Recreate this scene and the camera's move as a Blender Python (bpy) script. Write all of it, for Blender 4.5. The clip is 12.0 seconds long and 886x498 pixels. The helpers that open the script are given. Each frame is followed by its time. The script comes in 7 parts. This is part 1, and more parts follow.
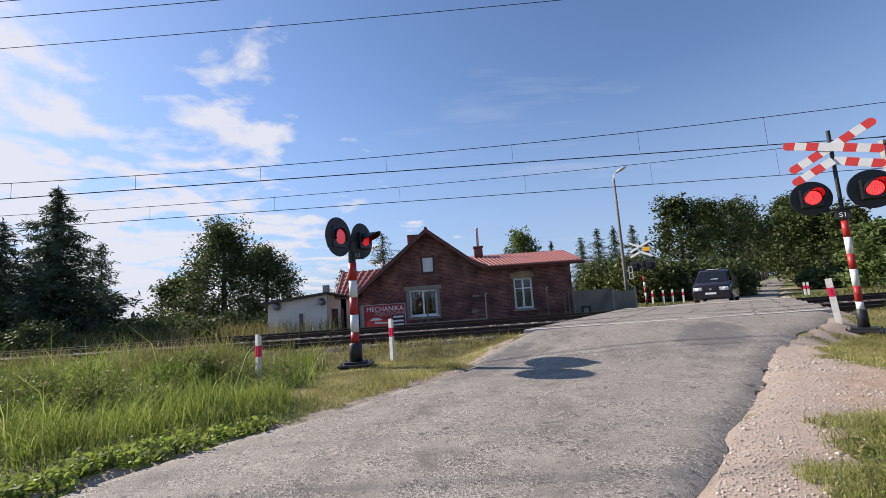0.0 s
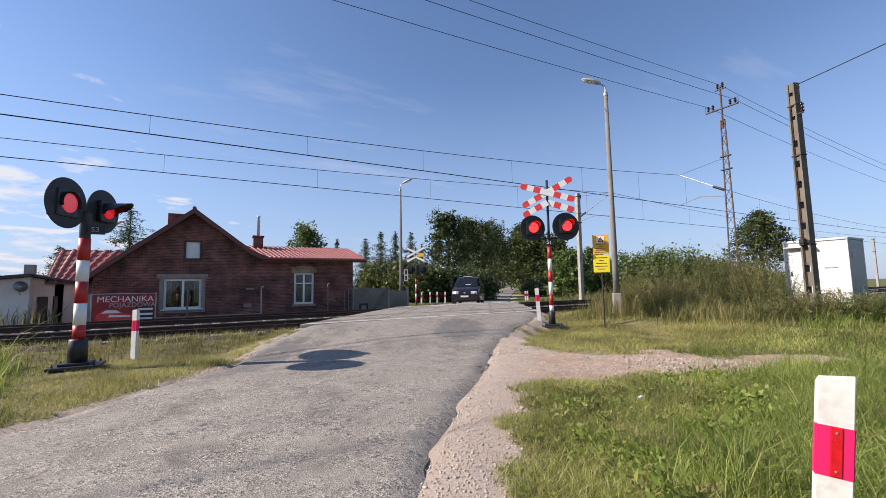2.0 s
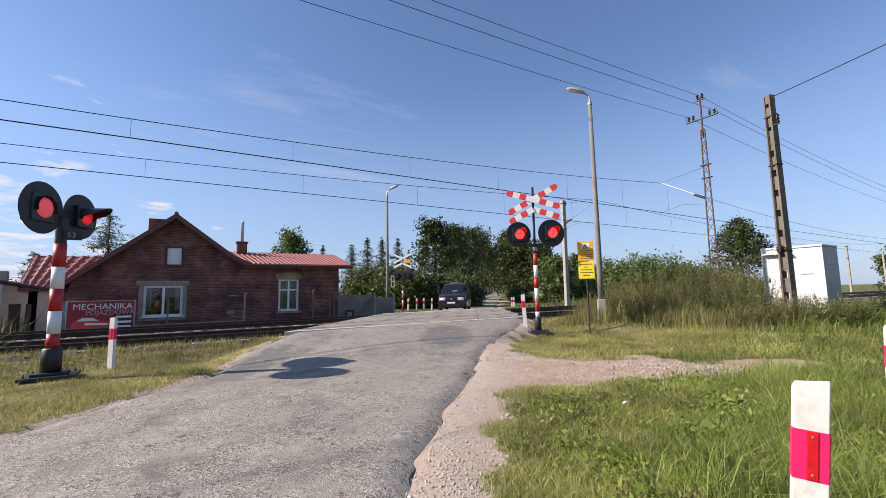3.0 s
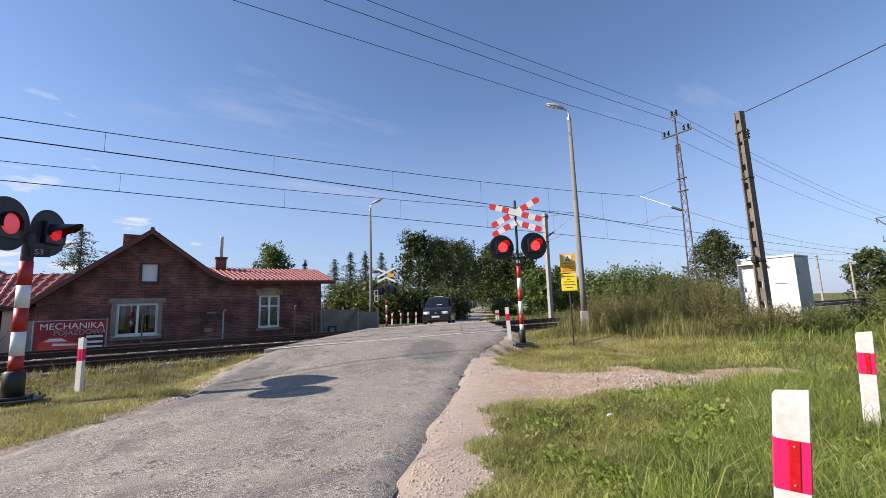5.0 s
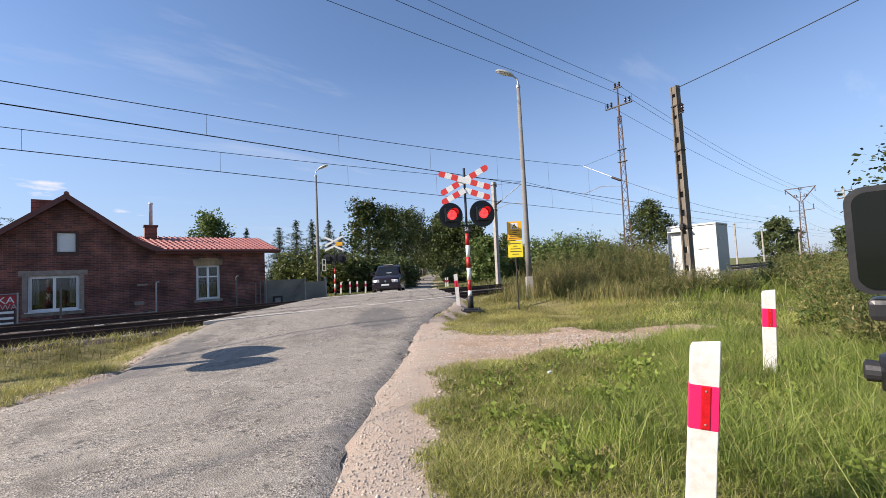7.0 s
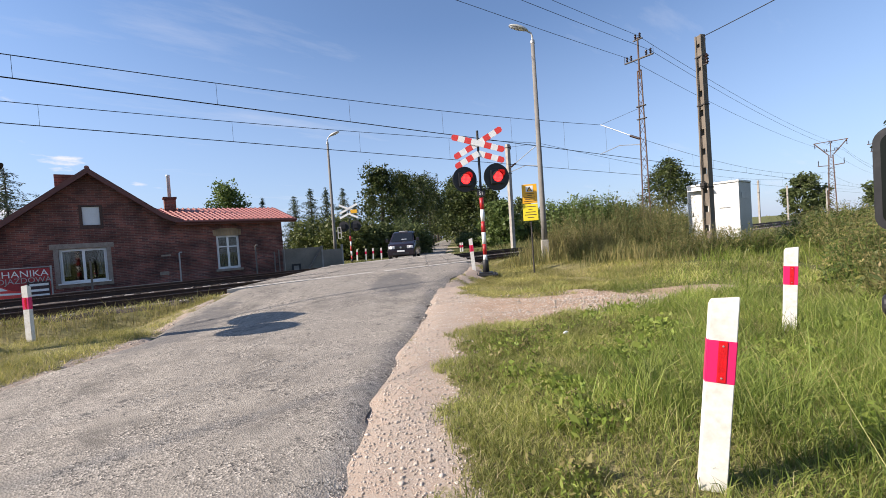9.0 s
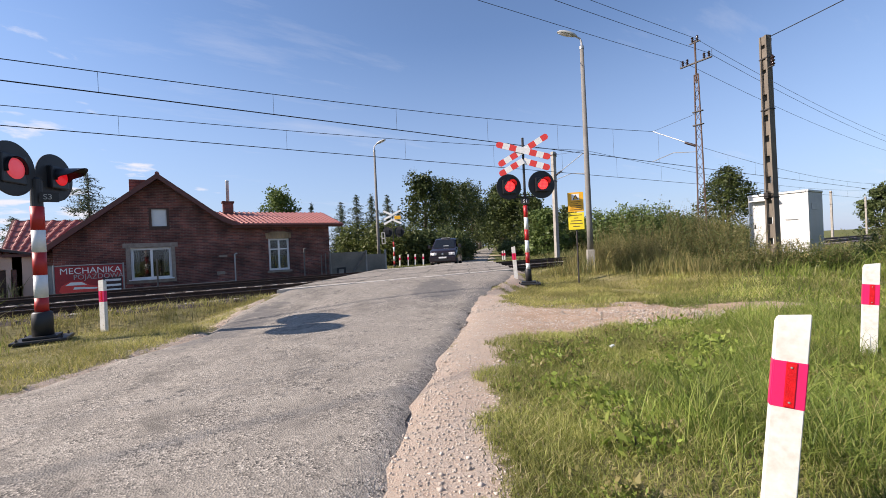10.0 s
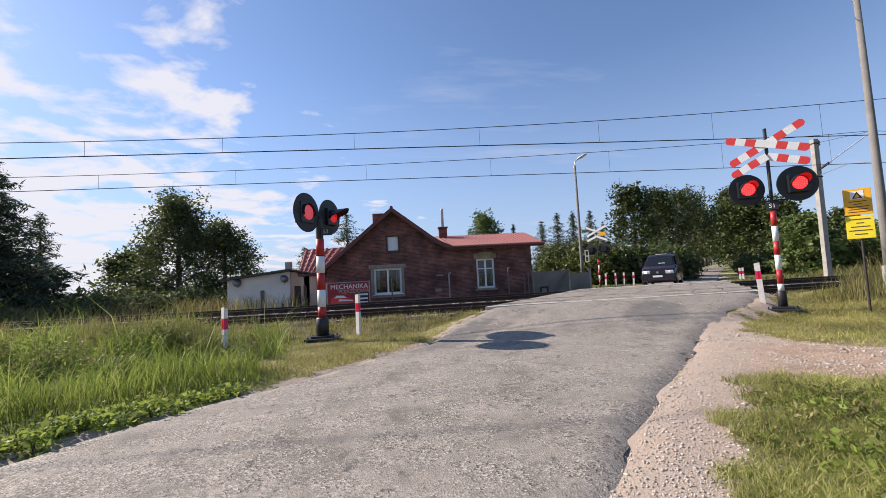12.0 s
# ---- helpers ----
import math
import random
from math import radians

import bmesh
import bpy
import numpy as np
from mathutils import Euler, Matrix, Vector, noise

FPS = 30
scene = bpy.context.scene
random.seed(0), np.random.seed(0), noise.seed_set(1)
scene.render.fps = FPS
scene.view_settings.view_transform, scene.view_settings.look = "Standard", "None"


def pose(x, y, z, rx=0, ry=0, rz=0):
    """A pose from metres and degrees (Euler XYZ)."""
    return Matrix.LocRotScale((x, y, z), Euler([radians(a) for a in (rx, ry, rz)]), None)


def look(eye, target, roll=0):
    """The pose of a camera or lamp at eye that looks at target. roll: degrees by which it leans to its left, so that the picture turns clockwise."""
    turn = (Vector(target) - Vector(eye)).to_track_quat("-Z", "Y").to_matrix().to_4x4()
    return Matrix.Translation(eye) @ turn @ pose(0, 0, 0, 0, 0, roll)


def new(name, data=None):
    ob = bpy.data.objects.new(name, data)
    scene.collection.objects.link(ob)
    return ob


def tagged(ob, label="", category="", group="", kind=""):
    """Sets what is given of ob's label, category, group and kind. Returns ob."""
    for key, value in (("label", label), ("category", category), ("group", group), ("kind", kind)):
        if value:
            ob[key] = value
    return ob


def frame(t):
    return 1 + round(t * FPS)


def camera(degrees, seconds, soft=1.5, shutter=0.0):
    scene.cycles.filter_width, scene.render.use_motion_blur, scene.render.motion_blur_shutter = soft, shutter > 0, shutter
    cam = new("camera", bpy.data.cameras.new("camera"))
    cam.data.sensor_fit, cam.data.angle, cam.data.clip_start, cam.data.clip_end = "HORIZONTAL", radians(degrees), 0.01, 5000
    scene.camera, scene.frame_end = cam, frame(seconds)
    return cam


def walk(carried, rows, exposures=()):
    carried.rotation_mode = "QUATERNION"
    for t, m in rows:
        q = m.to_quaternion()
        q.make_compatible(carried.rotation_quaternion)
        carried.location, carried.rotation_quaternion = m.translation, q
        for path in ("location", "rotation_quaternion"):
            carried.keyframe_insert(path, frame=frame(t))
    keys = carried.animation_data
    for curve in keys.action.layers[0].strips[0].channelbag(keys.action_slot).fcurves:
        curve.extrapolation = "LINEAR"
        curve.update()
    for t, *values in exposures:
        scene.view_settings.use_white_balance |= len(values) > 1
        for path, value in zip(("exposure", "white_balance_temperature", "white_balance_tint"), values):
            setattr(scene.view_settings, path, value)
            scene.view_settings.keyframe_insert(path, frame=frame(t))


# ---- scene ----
cam = camera(94.5, 12.0, 0.85)
PATH = [
    (0, (0.031, 0.308, 1.672), (0.016, 2.294, 1.907), -3.9),
    (0.5, (-0.046, 0.036, 1.617), (0.392, 1.974, 1.843), -3.2),
    (1, (-0.021, -0.001, 1.614), (0.737, 1.837, 1.831), -2.3),
    (1.5, (-0.022, -0.01, 1.607), (0.88, 1.765, 1.8), -1.5),
    (2, (-0.039, -0.024, 1.61), (0.926, 1.718, 1.79), -1.0),
    (2.5, (-0.042, -0.039, 1.618), (0.96, 1.681, 1.807), -1.0),
    (3, (-0.03, -0.029, 1.617), (0.99, 1.679, 1.826), -1.1),
    (5, (0.008, -0.008, 1.617), (1.091, 1.651, 1.89), -1.9),
    (5.5, (0.019, -0.003, 1.615), (1.135, 1.637, 1.87), -2.1),
    (6, (0.041, 0.005, 1.607), (1.206, 1.615, 1.83), -2.3),
    (6.5, (0.051, 0.003, 1.601), (1.28, 1.57, 1.777), -2.3),
    (6.7, (0.053, 0.004, 1.595), (1.312, 1.551, 1.747), -2.3),
    (8.3, (0.009, -0.022, 1.595), (1.297, 1.507, 1.568), -3.7),
    (8.5, (0.014, -0.009, 1.584), (1.288, 1.532, 1.546), -4.0),
    (9, (0.017, -0.004, 1.577), (1.239, 1.578, 1.523), -3.9),
    (9.5, (0.019, -0.001, 1.564), (1.173, 1.632, 1.523), -3.3),
    (10, (0.002, 0.008, 1.565), (1.06, 1.705, 1.558), -2.6),
    (10.5, (-0.018, -0.001, 1.565), (0.906, 1.772, 1.6), -2.1),
    (11, (-0.046, -0.003, 1.568), (0.721, 1.842, 1.64), -2.0),
    (11.5, (-0.056, -0.012, 1.571), (0.512, 1.903, 1.673), -2.4),
    (12, (-0.079, -0.031, 1.577), (0.079, 1.958, 1.709), -3.0),
]
LIGHT = [(0, 0.55, 6600, 16), (2.5, 0.63, 6700, 17), (5.5, 0.67, 6700, 17), (6.5, 0.72, 6750, 16), (8.5, 0.79, 6850, 15), (9.5, 0.8, 6850, 16), (10.5, 0.67, 6850, 18), (12, 0.65, 6800, 17)]
walk(cam, [(t, look(eye, target, roll)) for t, eye, target, roll in PATH], LIGHT)

# ---- world and sun ----
SUN_AZ, SUN_EL = radians(-64.7), radians(33.0)
SUN_DIR = Vector((math.sin(SUN_AZ) * math.cos(SUN_EL), math.cos(SUN_AZ) * math.cos(SUN_EL), math.sin(SUN_EL)))
world = bpy.data.worlds.new("world")
scene.world = world
world.use_nodes = True
wn, wl = world.node_tree.nodes, world.node_tree.links
wn.clear()
sky = wn.new("ShaderNodeTexSky")
sky.sky_type = "NISHITA"
sky.sun_disc = False
sky.sun_elevation, sky.sun_rotation = SUN_EL, SUN_AZ
sky.air_density, sky.dust_density, sky.ozone_density = 1.0, 0.25, 5.0
wco = wn.new("ShaderNodeTexCoord")
wsep = wn.new("ShaderNodeSeparateXYZ")
wl.new(wco.outputs["Generated"], wsep.inputs[0])


def wmath(op, a, b, clamp=False):
    n = wn.new("ShaderNodeMath")
    n.operation, n.use_clamp = op, clamp
    for i, v in enumerate((a, b)):
        if isinstance(v, (int, float)):
            n.inputs[i].default_value = v
        else:
            wl.new(v, n.inputs[i])
    return n.outputs[0]


# Cloud layer: the view direction laid on a flat sheet overhead.
height = wmath("ADD", wmath("MAXIMUM", wsep.outputs["Z"], 0.0), 0.12)
flat = wn.new("ShaderNodeCombineXYZ")
wl.new(wmath("DIVIDE", wsep.outputs["X"], height), flat.inputs[0])
wl.new(wmath("DIVIDE", wsep.outputs["Y"], height), flat.inputs[1])
puffs = wn.new("ShaderNodeTexNoise")
puffs.inputs["Scale"].default_value, puffs.inputs["Detail"].default_value, puffs.inputs["Roughness"].default_value = 2.1, 10.0, 0.56
puffs.inputs["Distortion"].default_value = 0.25
wl.new(flat.outputs[0], puffs.inputs["Vector"])
# The cumulus field lies towards the sun; elsewhere the sky is nearly clear.
side = wmath("SUBTRACT", wmath("MULTIPLY", wsep.outputs["Y"], 0.55), wmath("MULTIPLY", wsep.outputs["X"], 0.83))
bias = wmath("MULTIPLY", wmath("SUBTRACT", side, 0.68), 0.62)
lowband = wmath("MULTIPLY", wmath("SUBTRACT", 0.42, wsep.outputs["Z"]), 0.16)
dens = wmath("ADD", wmath("ADD", puffs.outputs["Fac"], bias), lowband)
cum = wmath("MULTIPLY", wmath("SUBTRACT", dens, 0.585), 11.0, True)
wisp = wn.new("ShaderNodeTexNoise")
wisp.inputs["Scale"].default_value, wisp.inputs["Detail"].default_value, wisp.inputs["Roughness"].default_value = 0.9, 8.0, 0.62
stretch = wn.new("ShaderNodeMapping")
stretch.inputs["Rotation"].default_value = (0, 0, 0.5)
stretch.inputs["Scale"].default_value = (0.55, 1.9, 1.0)
wl.new(flat.outputs[0], stretch.inputs[0])
wl.new(stretch.outputs[0], wisp.inputs["Vector"])
cirrus = wmath("MULTIPLY", wmath("MULTIPLY", wmath("SUBTRACT", wisp.outputs["Fac"], 0.57), 3.5, True), 0.45)
cover = wmath("MAXIMUM", wmath("MULTIPLY", cum, 0.92), cirrus)
cloudmix = wn.new("ShaderNodeMixRGB")
cloudmix.inputs["Color2"].default_value = (4.8, 5.05, 5.5, 1)
wl.new(cover, cloudmix.inputs["Fac"])
low = wmath("SUBTRACT", 1.0, wmath("MULTIPLY", wmath("MAXIMUM", wsep.outputs["Z"], 0.0), 2.2), True)
hazemix = wn.new("ShaderNodeMixRGB")
hazemix.inputs["Color2"].default_value = (2.15, 2.95, 4.45, 1)
wl.new(wmath("MULTIPLY", wmath("POWER", low, 1.15), 0.8), hazemix.inputs["Fac"])
wl.new(sky.outputs[0], hazemix.inputs["Color1"])
wl.new(hazemix.outputs[0], cloudmix.inputs["Color1"])
bg = wn.new("ShaderNodeBackground")
bg.inputs["Strength"].default_value = 0.11
wl.new(cloudmix.outputs[0], bg.inputs["Color"])
wout = wn.new("ShaderNodeOutputWorld")
wl.new(bg.outputs[0], wout.inputs["Surface"])
sun = new("sun", bpy.data.lights.new("sun", "SUN"))
sun.data.energy, sun.data.angle, sun.data.color = 5.0, radians(0.53), (1.0, 0.94, 0.85)
sun.matrix_world = look(SUN_DIR * 80, (0, 0, 0))

# ---- materials ----


def material(name, col, rough=0.7, metal=0.0, col2=None, scale=3.0, fine=40.0, var=0.5, bump=0.15, island=0.0, spec=0.5, detail=6.0, dist=0.02):
    """Two noises, coarse and fine, mix two colours; the fine one also gives relief. island: colour spread per loose piece."""
    m = bpy.data.materials.new(name)
    m.use_nodes = True
    n, l = m.node_tree.nodes, m.node_tree.links
    p = n["Principled BSDF"]
    p.inputs["Roughness"].default_value, p.inputs["Metallic"].default_value = rough, metal
    p.inputs["Specular IOR Level"].default_value = spec
    co = n.new("ShaderNodeTexCoord")
    a, b = n.new("ShaderNodeTexNoise"), n.new("ShaderNodeTexNoise")
    for t, s in ((a, scale), (b, fine)):
        t.inputs["Scale"].default_value, t.inputs["Detail"].default_value = s, detail
        l.new(co.outputs["Object"], t.inputs["Vector"])
    mixf = n.new("ShaderNodeMath")
    mixf.operation = "ADD"
    l.new(a.outputs["Fac"], mixf.inputs[0])
    l.new(b.outputs["Fac"], mixf.inputs[1])
    ramp = n.new("ShaderNodeMapRange")
    ramp.inputs["From Min"].default_value, ramp.inputs["From Max"].default_value = 0.7, 1.3
    l.new(mixf.outputs[0], ramp.inputs["Value"])
    mix = n.new("ShaderNodeMixRGB")
    c2 = col2 or tuple(c * (1 - var) for c in col)
    mix.inputs["Color1"].default_value, mix.inputs["Color2"].default_value = (*col, 1), (*c2, 1)
    l.new(ramp.outputs[0], mix.inputs["Fac"])
    out = mix.outputs[0]
    if island:
        g, o = n.new("ShaderNodeNewGeometry"), n.new("ShaderNodeObjectInfo")
        hsv, mr = n.new("ShaderNodeHueSaturation"), n.new("ShaderNodeMapRange")
        s = n.new("ShaderNodeMath")
        s.operation = "ADD"
        l.new(g.outputs["Random Per Island"], s.inputs[0])
        l.new(o.outputs["Random"], s.inputs[1])
        mr.inputs["From Max"].default_value = 2.0
        mr.inputs["To Min"].default_value, mr.inputs["To Max"].default_value = 1 - island, 1 + island
        l.new(s.outputs[0], mr.inputs["Value"])
        l.new(mr.outputs[0], hsv.inputs["Value"])
        l.new(out, hsv.inputs["Color"])
        out = hsv.outputs[0]
    l.new(out, p.inputs["Base Color"])
    if bump:
        bp = n.new("ShaderNodeBump")
        bp.inputs["Strength"].default_value, bp.inputs["Distance"].default_value = bump, dist
        l.new(b.outputs["Fac"], bp.inputs["Height"])
        l.new(bp.outputs[0], p.inputs["Normal"])
    return m


def leafy(name, c1, c2, trans=0.25, c3=None):
    """Leaves and blades: a colour per loose piece between c1 and c2 (and c3), with light passing through."""
    m = bpy.data.materials.new(name)
    m.use_nodes = True
    n, l = m.node_tree.nodes, m.node_tree.links
    p = n["Principled BSDF"]
    p.inputs["Roughness"].default_value, p.inputs["Specular IOR Level"].default_value = 0.55, 0.3
    g = n.new("ShaderNodeNewGeometry")
    ramp = n.new("ShaderNodeValToRGB")
    ramp.color_ramp.elements[0].color, ramp.color_ramp.elements[1].color = (*c1, 1), (*c2, 1)
    if c3:
        e = ramp.color_ramp.elements.new(0.8)
        e.color = (*c2, 1)
        ramp.color_ramp.elements[2].color = (*c3, 1)
    l.new(g.outputs["Random Per Island"], ramp.inputs[0])
    co, nz, mx = n.new("ShaderNodeTexCoord"), n.new("ShaderNodeTexNoise"), n.new("ShaderNodeMixRGB")
    nz.inputs["Scale"].default_value = 0.7
    l.new(co.outputs["Object"], nz.inputs["Vector"])
    mx.blend_type = "MULTIPLY"
    dk = n.new("ShaderNodeMapRange")
    dk.inputs["From Min"].default_value, dk.inputs["From Max"].default_value = 0.35, 0.65
    dk.inputs["To Min"].default_value, dk.inputs["To Max"].default_value = 0.65, 1.15
    l.new(nz.outputs["Fac"], dk.inputs["Value"])
    mx.inputs["Fac"].default_value = 1.0
    l.new(ramp.outputs[0], mx.inputs["Color1"])
    l.new(dk.outputs[0], mx.inputs["Color2"])
    l.new(mx.outputs[0], p.inputs["Base Color"])
    t, add = n.new("ShaderNodeBsdfTranslucent"), n.new("ShaderNodeMixShader")
    l.new(mx.outputs[0], t.inputs["Color"])
    add.inputs[0].default_value = trans
    l.new(p.outputs[0], add.inputs[1])
    l.new(t.outputs[0], add.inputs[2])
    l.new(add.outputs[0], n["Material Output"].inputs["Surface"])
    return m


def glowing(name, col, power):
    m = bpy.data.materials.new(name)
    m.use_nodes = True
    p = m.node_tree.nodes["Principled BSDF"]
    p.inputs["Base Color"].default_value = (*col, 1)
    p.inputs["Emission Color"].default_value = (*col, 1)
    p.inputs["Emission Strength"].default_value = power
    p.inputs["Roughness"].default_value = 0.3
    return m


def glassy(name, col=(0.9, 0.95, 0.95), trans=1.0):
    m = bpy.data.materials.new(name)
    m.use_nodes = True
    p = m.node_tree.nodes["Principled BSDF"]
    p.inputs["Base Color"].default_value = (*col, 1)
    p.inputs["Roughness"].default_value = 0.03
    p.inputs["Transmission Weight"].default_value = trans
    p.inputs["IOR"].default_value = 1.45
    return m


def brick_material(name, c1, c2, mortar, bw=0.26, bh=0.077):
    m = bpy.data.materials.new(name)
    m.use_nodes = True
    n, l = m.node_tree.nodes, m.node_tree.links
    p = n["Principled BSDF"]
    p.inputs["Roughness"].default_value = 0.85
    co, sp, cb = n.new("ShaderNodeTexCoord"), n.new("ShaderNodeSeparateXYZ"), n.new("ShaderNodeCombineXYZ")
    l.new(co.outputs["Object"], sp.inputs[0])
    s = n.new("ShaderNodeMath")
    s.operation = "ADD"
    l.new(sp.outputs["X"], s.inputs[0])
    l.new(sp.outputs["Y"], s.inputs[1])
    l.new(s.outputs[0], cb.inputs[0])
    l.new(sp.outputs["Z"], cb.inputs[1])
    b = n.new("ShaderNodeTexBrick")
    b.inputs["Scale"].default_value = 1.0
    b.inputs["Brick Width"].default_value, b.inputs["Row Height"].default_value = bw, bh
    b.inputs["Mortar Size"].default_value, b.inputs["Mortar Smooth"].default_value = 0.006, 0.3
    b.inputs["Color1"].default_value, b.inputs["Color2"].default_value, b.inputs["Mortar"].default_value = (*c1, 1), (*c2, 1), (*mortar, 1)
    l.new(cb.outputs[0], b.inputs["Vector"])
    a, st = n.new("ShaderNodeTexNoise"), n.new("ShaderNodeMapRange")
    a.inputs["Scale"].default_value, a.inputs["Detail"].default_value = 1.1, 7.0
    l.new(co.outputs["Object"], a.inputs["Vector"])
    st.inputs["From Min"].default_value, st.inputs["From Max"].default_value = 0.35, 0.65
    st.inputs["To Min"].default_value, st.inputs["To Max"].default_value = 0.5, 1.45
    l.new(a.outputs["Fac"], st.inputs["Value"])
    mx = n.new("ShaderNodeMixRGB")
    mx.blend_type, mx.inputs["Fac"].default_value = "MULTIPLY", 1.0
    l.new(b.outputs["Color"], mx.inputs["Color1"])
    l.new(st.outputs[0], mx.inputs["Color2"])
    l.new(mx.outputs[0], p.inputs["Base Color"])
    bp = n.new("ShaderNodeBump")
    bp.inputs["Strength"].default_value, bp.inputs["Distance"].default_value = 0.6, 0.01
    bp.invert = True
    l.new(b.outputs["Fac"], bp.inputs["Height"])
    l.new(bp.outputs[0], p.inputs["Normal"])
    return m


def ground_material():
    """Turf, straw and bare gravelly soil, mixed by the sheet's own masks."""
    m = bpy.data.materials.new("turf_and_gravel")
    m.use_nodes = True
    n, l = m.node_tree.nodes, m.node_tree.links
    p = n["Principled BSDF"]
    p.inputs["Roughness"].default_value, p.inputs["Specular IOR Level"].default_value = 0.95, 0.2
    co = n.new("ShaderNodeTexCoord")

    def noi(s, d=8.0):
        t = n.new("ShaderNodeTexNoise")
        t.inputs["Scale"].default_value, t.inputs["Detail"].default_value, t.inputs["Roughness"].default_value = s, d, 0.65
        l.new(co.outputs["Object"], t.inputs["Vector"])
        return t.outputs["Fac"]

    def mix(f, a, b):
        x = n.new("ShaderNodeMixRGB")
        for sock, v in ((x.inputs["Fac"], f), (x.inputs["Color1"], a), (x.inputs["Color2"], b)):
            if isinstance(v, tuple):
                sock.default_value = (*v, 1)
            else:
                l.new(v, sock)
        return x.outputs[0]

    def span(v, lo, hi):
        r = n.new("ShaderNodeMapRange")
        r.inputs["From Min"].default_value, r.inputs["From Max"].default_value = lo, hi
        l.new(v, r.inputs["Value"])
        return r.outputs[0]

    def attr(name):
        a = n.new("ShaderNodeAttribute")
        a.attribute_name = name
        return a.outputs["Fac"]

    fine, mid, big = noi(55), noi(6), noi(0.35, 5)
    green = mix(span(mid, 0.35, 0.65), (0.085, 0.115, 0.024), (0.19, 0.18, 0.055))
    green = mix(span(big, 0.4, 0.6), green, mix(span(fine, 0.3, 0.7), (0.06, 0.09, 0.02), (0.17, 0.155, 0.06)))
    straw = mix(span(fine, 0.3, 0.7), (0.19, 0.165, 0.07), (0.34, 0.29, 0.14))
    turf = mix(attr("straw"), green, straw)
    turf = mix(span(noi(22.0, 9.0), 0.5, 0.7), turf, (0.1, 0.08, 0.045))
    vor = n.new("ShaderNodeTexVoronoi")
    vor.inputs["Scale"].default_value = 60.0
    l.new(co.outputs["Object"], vor.inputs["Vector"])
    stone = mix(span(vor.outputs["Distance"], 0.1, 0.6), (0.46, 0.4, 0.34), (0.31, 0.26, 0.215))
    stone = mix(span(mid, 0.35, 0.65), stone, (0.42, 0.325, 0.25))
    stone = mix(span(noi(1.3, 6.0), 0.42, 0.6), stone, mix(span(fine, 0.35, 0.65), (0.45, 0.33, 0.25), (0.35, 0.29, 0.23)))
    stone = mix(span(fine, 0.45, 0.75), stone, (0.53, 0.455, 0.38))
    clods = n.new("ShaderNodeMath")
    clods.operation = "MULTIPLY_ADD"
    clods.inputs[1].default_value = 2.4
    l.new(noi(9.0, 10.0), clods.inputs[0])
    l.new(attr("dirt"), clods.inputs[2])
    soil = mix(span(noi(3.0, 9.0), 0.4, 0.6), (0.46, 0.32, 0.225), (0.33, 0.235, 0.165))
    soil = mix(span(noi(26.0, 9.0), 0.52, 0.64), soil, (0.24, 0.165, 0.115))
    soil = mix(span(fine, 0.56, 0.66), soil, (0.56, 0.48, 0.4))
    stone = mix(attr("soil"), stone, soil)
    l.new(mix(span(clods.outputs[0], 1.55, 1.85), turf, stone), p.inputs["Base Color"])
    bp = n.new("ShaderNodeBump")
    bp.inputs["Strength"].default_value, bp.inputs["Distance"].default_value = 0.7, 0.03
    l.new(fine, bp.inputs["Height"])
    l.new(bp.outputs[0], p.inputs["Normal"])
    return m


